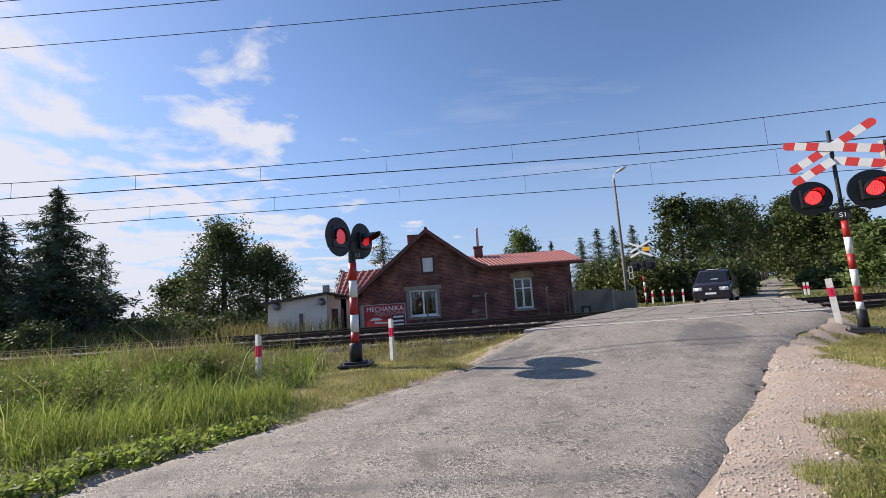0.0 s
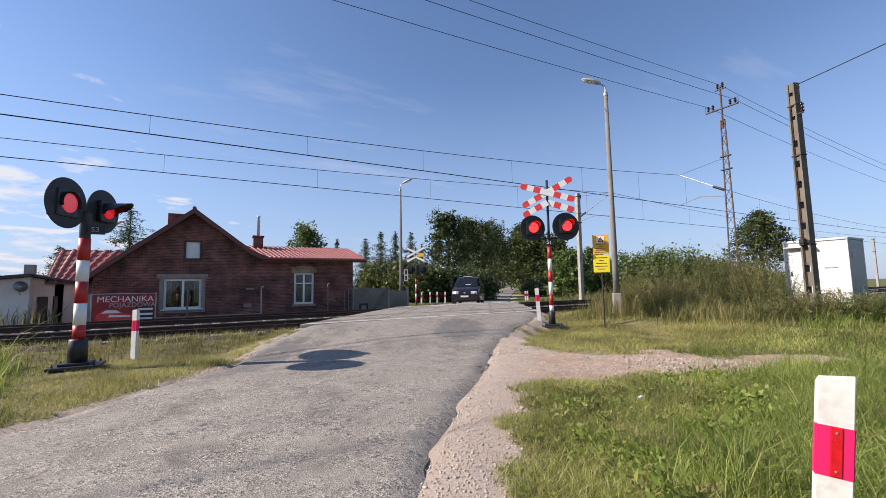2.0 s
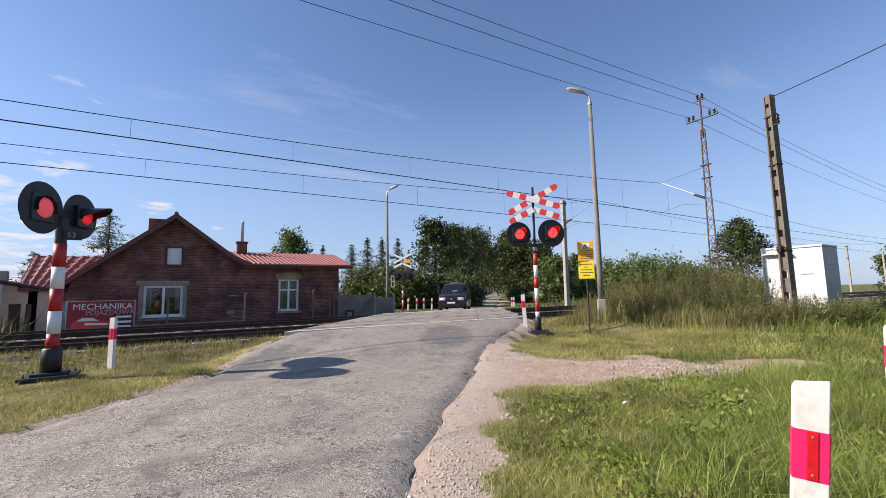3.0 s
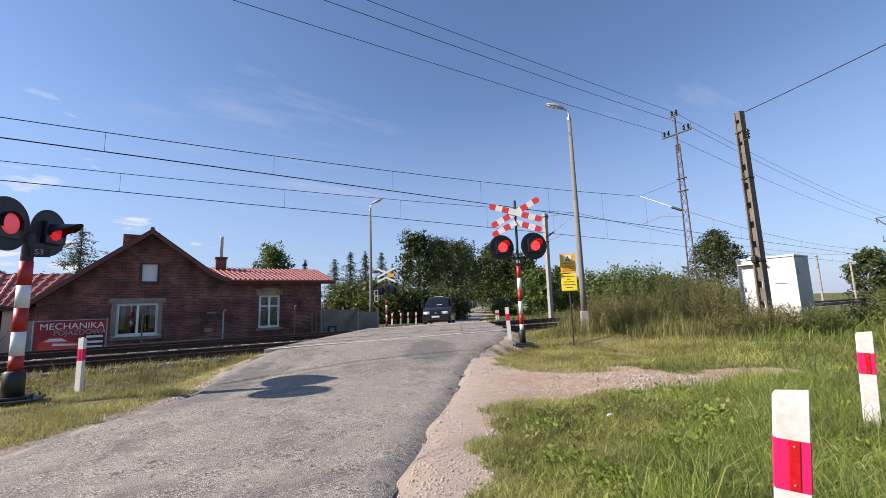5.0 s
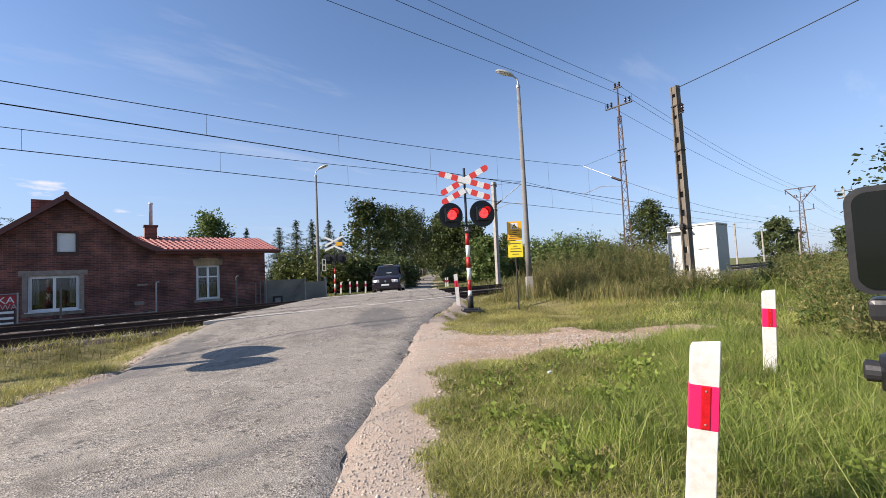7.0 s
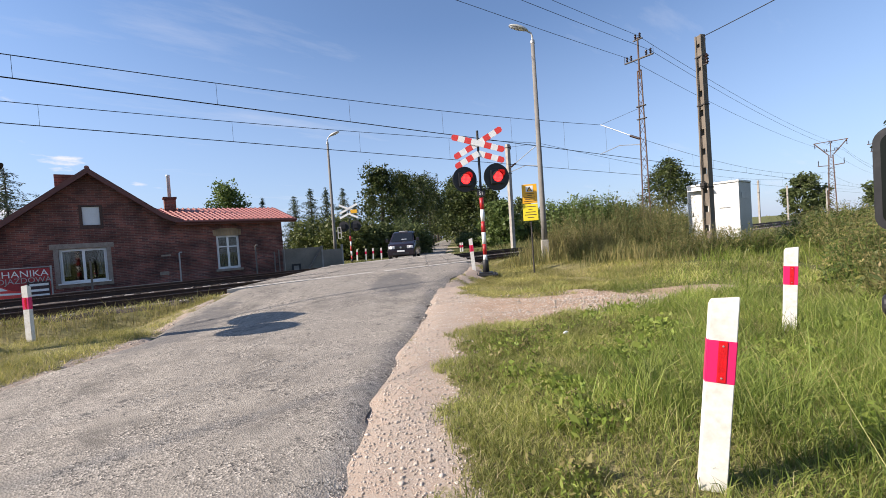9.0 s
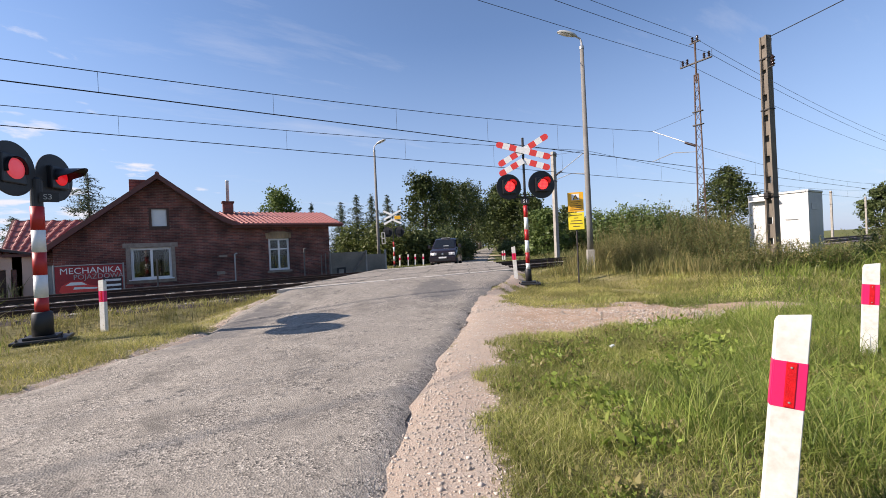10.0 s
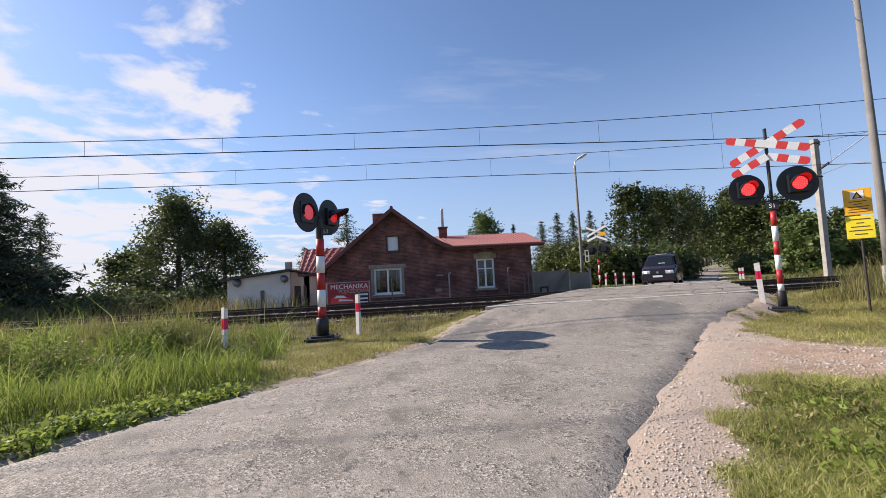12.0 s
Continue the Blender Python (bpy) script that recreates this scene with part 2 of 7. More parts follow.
def asphalt_material():
    m = bpy.data.materials.new("worn_asphalt")
    m.use_nodes = True
    n, l = m.node_tree.nodes, m.node_tree.links
    p = n["Principled BSDF"]
    p.inputs["Specular IOR Level"].default_value = 0.35
    co = n.new("ShaderNodeTexCoord")

    def noi(s, d=8.0, r=0.6):
        t = n.new("ShaderNodeTexNoise")
        t.inputs["Scale"].default_value, t.inputs["Detail"].default_value, t.inputs["Roughness"].default_value = s, d, r
        l.new(co.outputs["Object"], t.inputs["Vector"])
        return t.outputs["Fac"]

    def span(v, lo, hi, a=0.0, b=1.0):
        r = n.new("ShaderNodeMapRange")
        for k, x in (("From Min", lo), ("From Max", hi), ("To Min", a), ("To Max", b)):
            r.inputs[k].default_value = x
        l.new(v, r.inputs["Value"])
        return r.outputs[0]

    def mix(f, a, b, mode="MIX"):
        x = n.new("ShaderNodeMixRGB")
        x.blend_type = mode
        for sock, v in ((x.inputs["Fac"], f), (x.inputs["Color1"], a), (x.inputs["Color2"], b)):
            if isinstance(v, tuple):
                sock.default_value = (*v, 1)
            elif isinstance(v, float):
                sock.default_value = v
            else:
                l.new(v, sock)
        return x.outputs[0]

    vor = n.new("ShaderNodeTexVoronoi")
    vor.inputs["Scale"].default_value = 62.0
    l.new(co.outputs["Object"], vor.inputs["Vector"])
    chips = n.new("ShaderNodeSeparateColor")
    l.new(vor.outputs["Color"], chips.inputs[0])
    base = mix(span(noi(1.2), 0.4, 0.6), (0.15, 0.134, 0.112), (0.3, 0.268, 0.222))
    base = mix(span(noi(0.45, 5.0), 0.45, 0.58, 0.0, 0.75), base, (0.255, 0.228, 0.19))
    bare = span(noi(1.7, 9.0, 0.7), 0.36, 0.56)

    def times(a, b):
        k = n.new("ShaderNodeMath")
        k.operation = "MULTIPLY"
        l.new(a, k.inputs[0])
        l.new(b, k.inputs[1])
        return k.outputs[0]

    base = mix(times(span(chips.outputs[0], 0.5, 0.95, 0.1, 0.95), bare), base, (0.56, 0.5, 0.42))
    base = mix(times(span(chips.outputs[1], 0.6, 0.95, 0.1, 0.95), bare), base, (0.06, 0.054, 0.046))
    # This attribute only darkens and evens the colour in two areas.
    smooth = n.new("ShaderNodeAttribute")
    smooth.attribute_name = "repair"
    dark = mix(span(noi(30.0, 5.0), 0.35, 0.65), (0.11, 0.104, 0.097), (0.165, 0.155, 0.142))
    edge = n.new("ShaderNodeMath")
    edge.operation = "MULTIPLY_ADD"
    edge.inputs[1].default_value = 1.9
    l.new(noi(3.5, 8.0), edge.inputs[0])
    l.new(smooth.outputs["Fac"], edge.inputs[2])
    base = mix(span(edge.outputs[0], 1.25, 1.75, 0.0, 0.75), base, dark)
    holes = span(noi(5.5, 6.0, 0.7), 0.59, 0.66)
    base = mix(mix(holes, (0.0, 0.0, 0.0), (0.8, 0.8, 0.8)), base, (0.07, 0.065, 0.06))
    specks = span(noi(11.0, 4.0, 0.75), 0.6, 0.68, 0.0, 0.6)
    base = mix(specks, base, (0.1, 0.09, 0.08))
    pale = span(noi(2.6, 6.0, 0.7), 0.58, 0.7, 0.0, 0.55)
    base = mix(pale, base, (0.44, 0.38, 0.31))
    crk = n.new("ShaderNodeTexVoronoi")
    crk.feature = "DISTANCE_TO_EDGE"
    crk.inputs["Scale"].default_value = 1.1
    wob = n.new("ShaderNodeMixRGB")
    wob.inputs["Fac"].default_value = 0.12
    wn_ = n.new("ShaderNodeTexNoise")
    wn_.inputs["Scale"].default_value, wn_.inputs["Detail"].default_value = 3.0, 6.0
    l.new(co.outputs["Object"], wn_.inputs["Vector"])
    l.new(co.outputs["Object"], wob.inputs["Color1"])
    l.new(wn_.outputs["Color"], wob.inputs["Color2"])
    l.new(wob.outputs[0], crk.inputs["Vector"])
    line = span(crk.outputs["Distance"], 0.004, 0.012, 1.0, 0.0)
    some = span(noi(0.8, 3.0), 0.62, 0.7)
    both = n.new("ShaderNodeMath")
    both.operation = "MULTIPLY"
    l.new(line, both.inputs[0])
    l.new(some, both.inputs[1])
    base = mix(both.outputs[0], base, (0.06, 0.055, 0.05))
    l.new(base, p.inputs["Base Color"])
    l.new(span(noi(2.0), 0.3, 0.7, 0.75, 0.95), p.inputs["Roughness"])
    bp = n.new("ShaderNodeBump")
    bp.inputs["Strength"].default_value, bp.inputs["Distance"].default_value = 0.55, 0.012
    l.new(vor.outputs["Distance"], bp.inputs["Height"])
    l.new(bp.outputs[0], p.inputs["Normal"])
    return m


M_GROUND, M_ASPHALT = ground_material(), asphalt_material()
M_GRAVEL = material("gravel_stone", (0.56, 0.495, 0.43), 0.9, col2=(0.29, 0.24, 0.19), scale=4, fine=30, island=0.3)
M_BALLAST = material("ballast", (0.1, 0.075, 0.06), 0.95, col2=(0.04, 0.032, 0.028), scale=7, fine=35, bump=1.0, dist=0.05, island=0.3)
M_RAIL = material("rusty_rail", (0.075, 0.045, 0.032), 0.75, metal=0.3, scale=6, fine=60)
M_RAILTOP = material("polished_rail_head", (0.42, 0.41, 0.4), 0.25, metal=1.0, scale=10, fine=80, var=0.3, bump=0.02)
M_SLEEPER = material("sleeper_concrete", (0.3, 0.27, 0.24), 0.9, scale=5, fine=50, island=0.2)
M_CONC = material("weathered_concrete", (0.4, 0.375, 0.33), 0.9, col2=(0.23, 0.21, 0.185), scale=2.5, fine=45, bump=0.3)
M_YARDWALL = material("lichened_yard_concrete", (0.27, 0.235, 0.19), 0.95, col2=(0.13, 0.115, 0.09), scale=1.2, fine=25, bump=0.4)
# Near-black colour that stands in for the shade inside the rooms.
M_ROOMDARK = material("near_black_room_backing", (0.045, 0.04, 0.038), 0.95, scale=2, fine=20)
M_PALECONC = material("pale_concrete_edging", (0.55, 0.51, 0.45), 0.9, scale=4, fine=45, var=0.3, bump=0.3)
M_POLECONC = material("pole_concrete", (0.19, 0.16, 0.125), 0.9, col2=(0.1, 0.083, 0.066), scale=1.5, fine=40, bump=0.3)
M_WHITE = material("white_paint", (0.8, 0.8, 0.78), 0.45, scale=3, fine=25, var=0.12, bump=0.04)
M_WHITEDIRTY = material("grimy_white_paint", (0.78, 0.77, 0.73), 0.55, col2=(0.6, 0.57, 0.5), scale=6, fine=30, bump=0.05)
M_RED = material("red_paint", (0.5, 0.025, 0.025), 0.45, scale=5, fine=30, var=0.25, bump=0.04)
M_CROSSRED = material("signal_red_film", (0.75, 0.055, 0.045), 0.4, scale=5, fine=30, var=0.15, bump=0.02)
M_PINK = material("magenta_red_film", (0.74, 0.02, 0.13), 0.35, scale=5, fine=40, var=0.1, bump=0.02)
M_REFLECT = material("red_reflector", (0.72, 0.012, 0.02), 0.15, scale=30, fine=160, var=0.35, bump=0.2)
M_BLACK = material("black_paint", (0.022, 0.022, 0.024), 0.5, scale=4, fine=40, var=0.35, bump=0.08)
M_BLACKSEMI = material("black_plastic", (0.014, 0.014, 0.016), 0.35, scale=4, fine=60, var=0.3, bump=0.04)
M_GREY = material("galvanised_steel", (0.42, 0.42, 0.41), 0.5, metal=0.6, scale=6, fine=50, var=0.3, bump=0.05)
M_RUST = material("rusty_steel", (0.115, 0.065, 0.045), 0.85, col2=(0.06, 0.038, 0.028), scale=3, fine=40, bump=0.2)
M_DARKSTEEL = material("dark_steel", (0.06, 0.052, 0.048), 0.6, metal=0.4, scale=4, fine=40, bump=0.1)
M_INSUL = material("brown_insulator", (0.03, 0.014, 0.01), 0.2, scale=8, fine=40, bump=0.02)
M_WIRE = material("wire", (0.035, 0.033, 0.03), 0.6, metal=0.4, bump=0.0)
M_YELLOW = material("yellow_sign_film", (0.85, 0.68, 0.03), 0.45, scale=3, fine=30, var=0.1, bump=0.02)
M_ORANGE = material("amber_sign_film", (0.83, 0.42, 0.02), 0.45, scale=3, fine=30, var=0.1, bump=0.02)
M_BRICK = brick_material("dark_red_brick", (0.225, 0.072, 0.05), (0.095, 0.036, 0.03), (0.23, 0.175, 0.14))
M_BRICKTRIM = brick_material("yellow_brick_arch", (0.36, 0.25, 0.13), (0.27, 0.17, 0.09), (0.3, 0.24, 0.18), 0.08, 0.3)
M_PLASTER = material("old_plaster_surround", (0.38, 0.32, 0.26), 0.9, col2=(0.2, 0.15, 0.12), scale=5, fine=40, bump=0.3)
M_TILE = material("red_metal_tile", (0.34, 0.1, 0.075), 0.5, col2=(0.24, 0.07, 0.055), scale=2, fine=20, bump=0.06)
M_FASCIA = material("red_brown_fascia", (0.15, 0.05, 0.038), 0.55, scale=3, fine=25, var=0.25)
M_PVC = material("white_pvc", (0.82, 0.82, 0.8), 0.35, scale=2, fine=20, var=0.06, bump=0.0)
M_CURTAIN = material("net_curtain", (0.2, 0.2, 0.2), 0.9, scale=12, fine=70, var=0.3)
M_GLASS = glassy("window_glass")
M_RENDERWHITE = material("off_white_render", (0.82, 0.74, 0.66), 0.9, col2=(0.68, 0.6, 0.53), scale=1.5, fine=40, bump=0.15)
M_PEACH = material("peach_render", (0.78, 0.53, 0.4), 0.9, scale=2, fine=40, var=0.2, bump=0.15)
M_BITUMEN = material("bitumen_felt", (0.09, 0.08, 0.075), 0.9, scale=3, fine=40)
M_WOODBROWN = material("brown_boards", (0.1, 0.05, 0.035), 0.7, scale=3, fine=25)
M_OLDWOOD = material("grey_old_wood", (0.2, 0.175, 0.15), 0.9, scale=4, fine=40)
M_BANNER = material("banner_red", (0.42, 0.022, 0.025), 0.5, scale=1.5, fine=20, col2=(0.22, 0.015, 0.02), bump=0.02)
M_BANNERDARK = material("banner_dark", (0.05, 0.02, 0.022), 0.5, scale=2, fine=20, bump=0.02)
M_BARK = material("bark", (0.1, 0.08, 0.06), 0.95, col2=(0.05, 0.04, 0.03), scale=5, fine=25, bump=0.8, dist=0.03)
M_CAR = material("dark_plum_car_paint", (0.028, 0.02, 0.026), 0.18, metal=0.3, scale=1, fine=10, var=0.1, bump=0.0)
M_TYRE = material("tyre_rubber", (0.02, 0.02, 0.02), 0.85, scale=5, fine=50)
M_ALLOY = material("alloy_rim", (0.45, 0.45, 0.46), 0.3, metal=0.9, var=0.1, bump=0.0)
M_LAMPLENS = glassy("headlamp_lens", (0.95, 0.95, 0.95), 0.4)
M_CONTAINER = material("white_container_panel", (0.64, 0.64, 0.61), 0.5, scale=0.8, fine=12, var=0.1, bump=0.03)
M_LAMPCONC = material("lamp_pole_concrete", (0.22, 0.21, 0.19), 0.9, col2=(0.14, 0.13, 0.12), scale=1.5, fine=40, bump=0.25)
M_DARKGREY = material("dark_grey_sheet", (0.42, 0.42, 0.4), 0.5, scale=1, fine=15, var=0.2, bump=0.03)
M_LAMPHEAD = material("weathered_lamp_shell", (0.46, 0.47, 0.45), 0.5, scale=5, fine=30, var=0.3, bump=0.03)
M_ZINC = material("bright_zinc_pipe", (0.68, 0.68, 0.66), 0.4, scale=4, fine=30, var=0.15, bump=0.02)
M_LIT = glowing("lit_red_signal_lens", (1.0, 0.02, 0.025), 1.6)
M_LITCELL = glowing("lit_red_signal_cell", (1.0, 0.035, 0.03), 2.6)
M_LENS2 = glowing("pale_red_signal_lens", (0.7, 0.07, 0.09), 0.28)
M_LENSDIM = glowing("dim_red_signal_lens", (0.5, 0.01, 0.015), 0.55)
M_HEADLIGHT = glowing("lit_headlight", (1.0, 0.95, 0.85), 1.6)
L_GRASS = leafy("grass_blade", (0.13, 0.2, 0.03), (0.3, 0.36, 0.075), 0.5, (0.42, 0.41, 0.16))
L_LUSH = leafy("lush_grass_blade", (0.13, 0.205, 0.035), (0.33, 0.39, 0.09), 0.45, (0.5, 0.45, 0.19))
L_MOWN = leafy("mown_grass", (0.22, 0.23, 0.055), (0.44, 0.4, 0.14), 0.42, (0.6, 0.5, 0.25))
L_STRAW = leafy("dry_tall_grass", (0.2, 0.18, 0.065), (0.37, 0.31, 0.13), 0.3, (0.16, 0.17, 0.05))
L_WEED = leafy("weed_leaf", (0.21, 0.3, 0.05), (0.4, 0.46, 0.11), 0.48)
L_HEDGE = leafy("hedge_leaf", (0.075, 0.105, 0.028), (0.16, 0.175, 0.055), 0.3)
L_BANK = leafy("bank_weed_leaf", (0.075, 0.1, 0.03), (0.22, 0.22, 0.075), 0.38, (0.36, 0.28, 0.13))
L_FIELDWEED = leafy("field_weed_leaf", (0.05, 0.085, 0.018), (0.15, 0.19, 0.045), 0.34, (0.27, 0.24, 0.08))
L_LUSHWEED = leafy("lush_weed_leaf", (0.13, 0.2, 0.035), (0.27, 0.34, 0.075), 0.45, (0.4, 0.4, 0.15))
L_VERGE = leafy("verge_grass_blade", (0.2, 0.235, 0.048), (0.5, 0.5, 0.165), 0.5, (0.64, 0.54, 0.3))
L_BROAD = leafy("broad_leaf", (0.055, 0.082, 0.028), (0.15, 0.18, 0.065), 0.36)
L_LIME = leafy("avenue_leaf", (0.03, 0.05, 0.011), (0.095, 0.115, 0.03), 0.2)
L_WILLOW = leafy("willow_leaf", (0.09, 0.14, 0.035), (0.17, 0.22, 0.07), 0.35)
L_SPRUCE = leafy("spruce_needle", (0.05, 0.075, 0.045), (0.12, 0.155, 0.085), 0.25)

# ---- building blocks ----


def bm_obj(name, bm, mat, smooth=False):
    me = bpy.data.meshes.new(name)
    bm.normal_update()
    bm.to_mesh(me)
    bm.free()
    if smooth:
        for p in me.polygons:
            p.use_smooth = True
    for m in mat if isinstance(mat, (list, tuple)) else (mat,):
        me.materials.append(m)
    return new(name, me)


def part(name, bm, mat, parent, label="", smooth=False):
    ob = bm_obj(name, bm, mat, smooth)
    ob.parent = parent
    return tagged(ob, label)


def same_part(name, ob, parent, m=None):
    """Another part on the mesh of ob."""
    o = new(name, ob.data)
    o.parent = parent
    if m is not None:
        o.matrix_basis = m
    return o


def thing(name, x, y, z, rz, label, category, group="", kind=""):
    e = new(name)
    e.empty_display_size = 0.2
    e.matrix_basis = pose(x, y, z, 0, 0, rz)
    return tagged(e, label, category, group, kind)


def box(lo, hi, bevel=0.0, bm=None, m=None):
    bm2 = bmesh.new()
    bmesh.ops.create_cube(bm2, size=1.0)
    for v in bm2.verts:
        v.co = Vector([lo[i] + (v.co[i] + 0.5) * (hi[i] - lo[i]) for i in range(3)])
    if bevel:
        bmesh.ops.bevel(bm2, geom=bm2.edges[:], offset=bevel, segments=2, affect="EDGES", profile=0.6)
    return merge(bm, bm2, m)


def merge(bm, bm2, m=None):
    if m is not None:
        bmesh.ops.transform(bm2, matrix=m, verts=bm2.verts)
    if bm is None:
        return bm2
    me = bpy.data.meshes.new("tmp")
    bm2.to_mesh(me)
    bm2.free()
    bm.from_mesh(me)
    bpy.data.meshes.remove(me)
    return bm


def tube(points, radii, seg=10, bm=None, cap=True):
    """A round bar along points; radii a number or one for each point."""
    bm2 = bmesh.new()
    pts = [Vector(p) for p in points]
    if isinstance(radii, (int, float)):
        radii = [radii] * len(pts)
    rings, ref = [], None
    for i, p in enumerate(pts):
        d = (pts[min(i + 1, len(pts) - 1)] - pts[max(i - 1, 0)]).normalized()
        if ref is None:
            ref = d.orthogonal().normalized()
        ref = (ref - d * ref.dot(d)).normalized()
        b = d.cross(ref)
        rings.append([bm2.verts.new(p + (ref * math.cos(a) + b * math.sin(a)) * radii[i]) for a in [2 * math.pi * k / seg for k in range(seg)]])
    for r, s in zip(rings, rings[1:]):
        for k in range(seg):
            bm2.faces.new((r[k], r[(k + 1) % seg], s[(k + 1) % seg], s[k]))
    if cap:
        bm2.faces.new(rings[0][::-1])
        bm2.faces.new(rings[-1])
    return merge(bm, bm2)


def lathe(profile, seg=24, bm=None, m=None):
    """A turned form about z from (radius, z) pairs."""
    bm2 = bmesh.new()
    rings = []
    for r, z in profile:
        rings.append([bm2.verts.new((max(r, 0.0005) * math.cos(2 * math.pi * k / seg), max(r, 0.0005) * math.sin(2 * math.pi * k / seg), z)) for k in range(seg)])
    for r, s in zip(rings, rings[1:]):
        for k in range(seg):
            bm2.faces.new((r[k], r[(k + 1) % seg], s[(k + 1) % seg], s[k]))
    bm2.faces.new(rings[0][::-1])
    bm2.faces.new(rings[-1])
    return merge(bm, bm2, m)


def prism(poly, y0, y1, bm=None, m=None):
    """A polygon in x and z, drawn out from y0 to y1."""
    bm2 = bmesh.new()
    a = [bm2.verts.new((x, y0, z)) for x, z in poly]
    b = [bm2.verts.new((x, y1, z)) for x, z in poly]
    k = len(poly)
    bm2.faces.new(a)
    bm2.faces.new(b[::-1])
    for i in range(k):
        bm2.faces.new((a[(i + 1) % k], a[i], b[i], b[(i + 1) % k]))
    bmesh.ops.recalc_face_normals(bm2, faces=bm2.faces[:])
    return merge(bm, bm2, m)


def clip(poly, axis, value, keep_above):
    out = []
    for i, p in enumerate(poly):
        q = poly[(i + 1) % len(poly)]
        a, b = p[axis] - value, q[axis] - value
        if not keep_above:
            a, b = -a, -b
        if a >= 0:
            out.append(p)
        if (a > 0 > b) or (a < 0 < b):
            t = a / (a - b)
            out.append((p[0] + t * (q[0] - p[0]), p[1] + t * (q[1] - p[1])))
    return out


def holed_wall(poly, holes, y0, y1):
    """A convex wall outline in x and z with rectangular openings (x0, z0, x1, z1) right through it."""
    xs = sorted({-99.0, 99.0, *[h[0] for h in holes], *[h[2] for h in holes]})
    zs = sorted({-99.0, 99.0, *[h[1] for h in holes], *[h[3] for h in holes]})
    bm = bmesh.new()
    for xa, xb in zip(xs, xs[1:]):
        for za, zb in zip(zs, zs[1:]):
            if any(h[0] <= xa and xb <= h[2] and h[1] <= za and zb <= h[3] for h in holes):
                continue
            c = clip(clip(clip(clip(poly, 0, xa, True), 0, xb, False), 1, za, True), 1, zb, False)
            if len(c) >= 3:
                prism(c, y0, y1, bm)
    bmesh.ops.remove_doubles(bm, verts=bm.verts[:], dist=0.0005)
    bm.verts.index_update()
    seen = {}
    for f in bm.faces:
        seen.setdefault(frozenset(v.index for v in f.verts), []).append(f)
    bmesh.ops.delete(bm, geom=[f for fs in seen.values() if len(fs) > 1 for f in fs], context="FACES_ONLY")
    return bm


def mesh_np(name, verts, faces, mat, size):
    """A mesh from arrays: faces all of the same size."""
    me = bpy.data.meshes.new(name)
    nf = len(faces)
    me.vertices.add(len(verts))
    me.vertices.foreach_set("co", np.asarray(verts, np.float32).ravel())
    me.loops.add(nf * size)
    me.loops.foreach_set("vertex_index", np.asarray(faces, np.int32).ravel())
    me.polygons.add(nf)
    me.polygons.foreach_set("loop_start", np.arange(0, nf * size, size, dtype=np.int32))
    me.polygons.foreach_set("loop_total", np.full(nf, size, np.int32))
    me.update(calc_edges=True)
    me.materials.append(mat)
    return me


def text_mesh(body, size, mat, parent, name, m, squeeze=1.0):
    cu = bpy.data.curves.new(name, "FONT")
    cu.body, cu.size, cu.align_x, cu.align_y, cu.extrude = body, size, "CENTER", "CENTER", 0.002
    tmp = new(name + "_tmp", cu)
    me = bpy.data.meshes.new_from_object(tmp)
    bpy.data.objects.remove(tmp)
    me.materials.append(mat)
    me.transform(Matrix.Diagonal((squeeze, 1, 1, 1)))
    ob = new(name, me)
    ob.parent = parent
    ob.matrix_basis = m
    return ob


def ss(a, b, x):
    t = np.clip((x - a) / (b - a), 0, 1)
    return t * t * (3 - 2 * t)


# ---- the lie of the land ----
RD = np.array((0.632, 0.775))          # the road's direction
RC = np.array((0.5, 6.05))             # a point on its middle


def road_coords(x, y):
    return (x - RC[0]) * RD[0] + (y - RC[1]) * RD[1], -(x - RC[0]) * RD[1] + (y - RC[1]) * RD[0]


def road_left(s):
    return 2.64 + 0.28 * ss(2, 5.5, s) - 0.25 * ss(17, 26, s)


def road_right(s):
    return 2.58 + 0.22 * ss(0, 5, s) + 1.35 * ss(6.0, 12.0, s) * (1 - ss(15, 21, s)) - 0.2 * ss(17, 26, s)


RAIL_Z = 0.52


def road_z(x, y):
    lat = road_coords(x, y)[1]
    a = 8.3 + 1.3 * ss(-0.5, 2.6, lat)
    return (RAIL_Z - 0.02) * ss(0, 1, (y - a) / (13.2 - a)) * (1 - ss(20.5, 31, y))


def hum(x, y, s, amp):
    """Cheap smooth unevenness."""
    return amp * (np.sin(x * 1.7 * s + 1.3 * np.sin(y * 1.1 * s)) * np.cos(y * 1.9 * s + 0.7) + 0.5 * np.sin(x * 4.1 * s + y * 3.3 * s))


def blot(x, y, size, seed):
    """Uneven patches of about that size, 0 to 1: two octaves of smoothed random values on a grid."""
    x, y = np.asarray(x, float), np.asarray(y, float)
    table = np.random.default_rng(seed).random((64, 64))
    out = 0
    for k, wt in ((1.0, 0.65), (2.3, 0.35)):
        u, v = x * k / size + 31.7, y * k / size + 17.3
        i, j = np.floor(u).astype(int), np.floor(v).astype(int)
        fu, fv = u - i, v - j
        fu, fv = fu * fu * (3 - 2 * fu), fv * fv * (3 - 2 * fv)
        at = lambda a, b: table[a % 64, b % 64]
        out = out + wt * ((at(i, j) * (1 - fu) + at(i + 1, j) * fu) * (1 - fv) + (at(i, j + 1) * (1 - fu) + at(i + 1, j + 1) * fu) * fv)
    return out


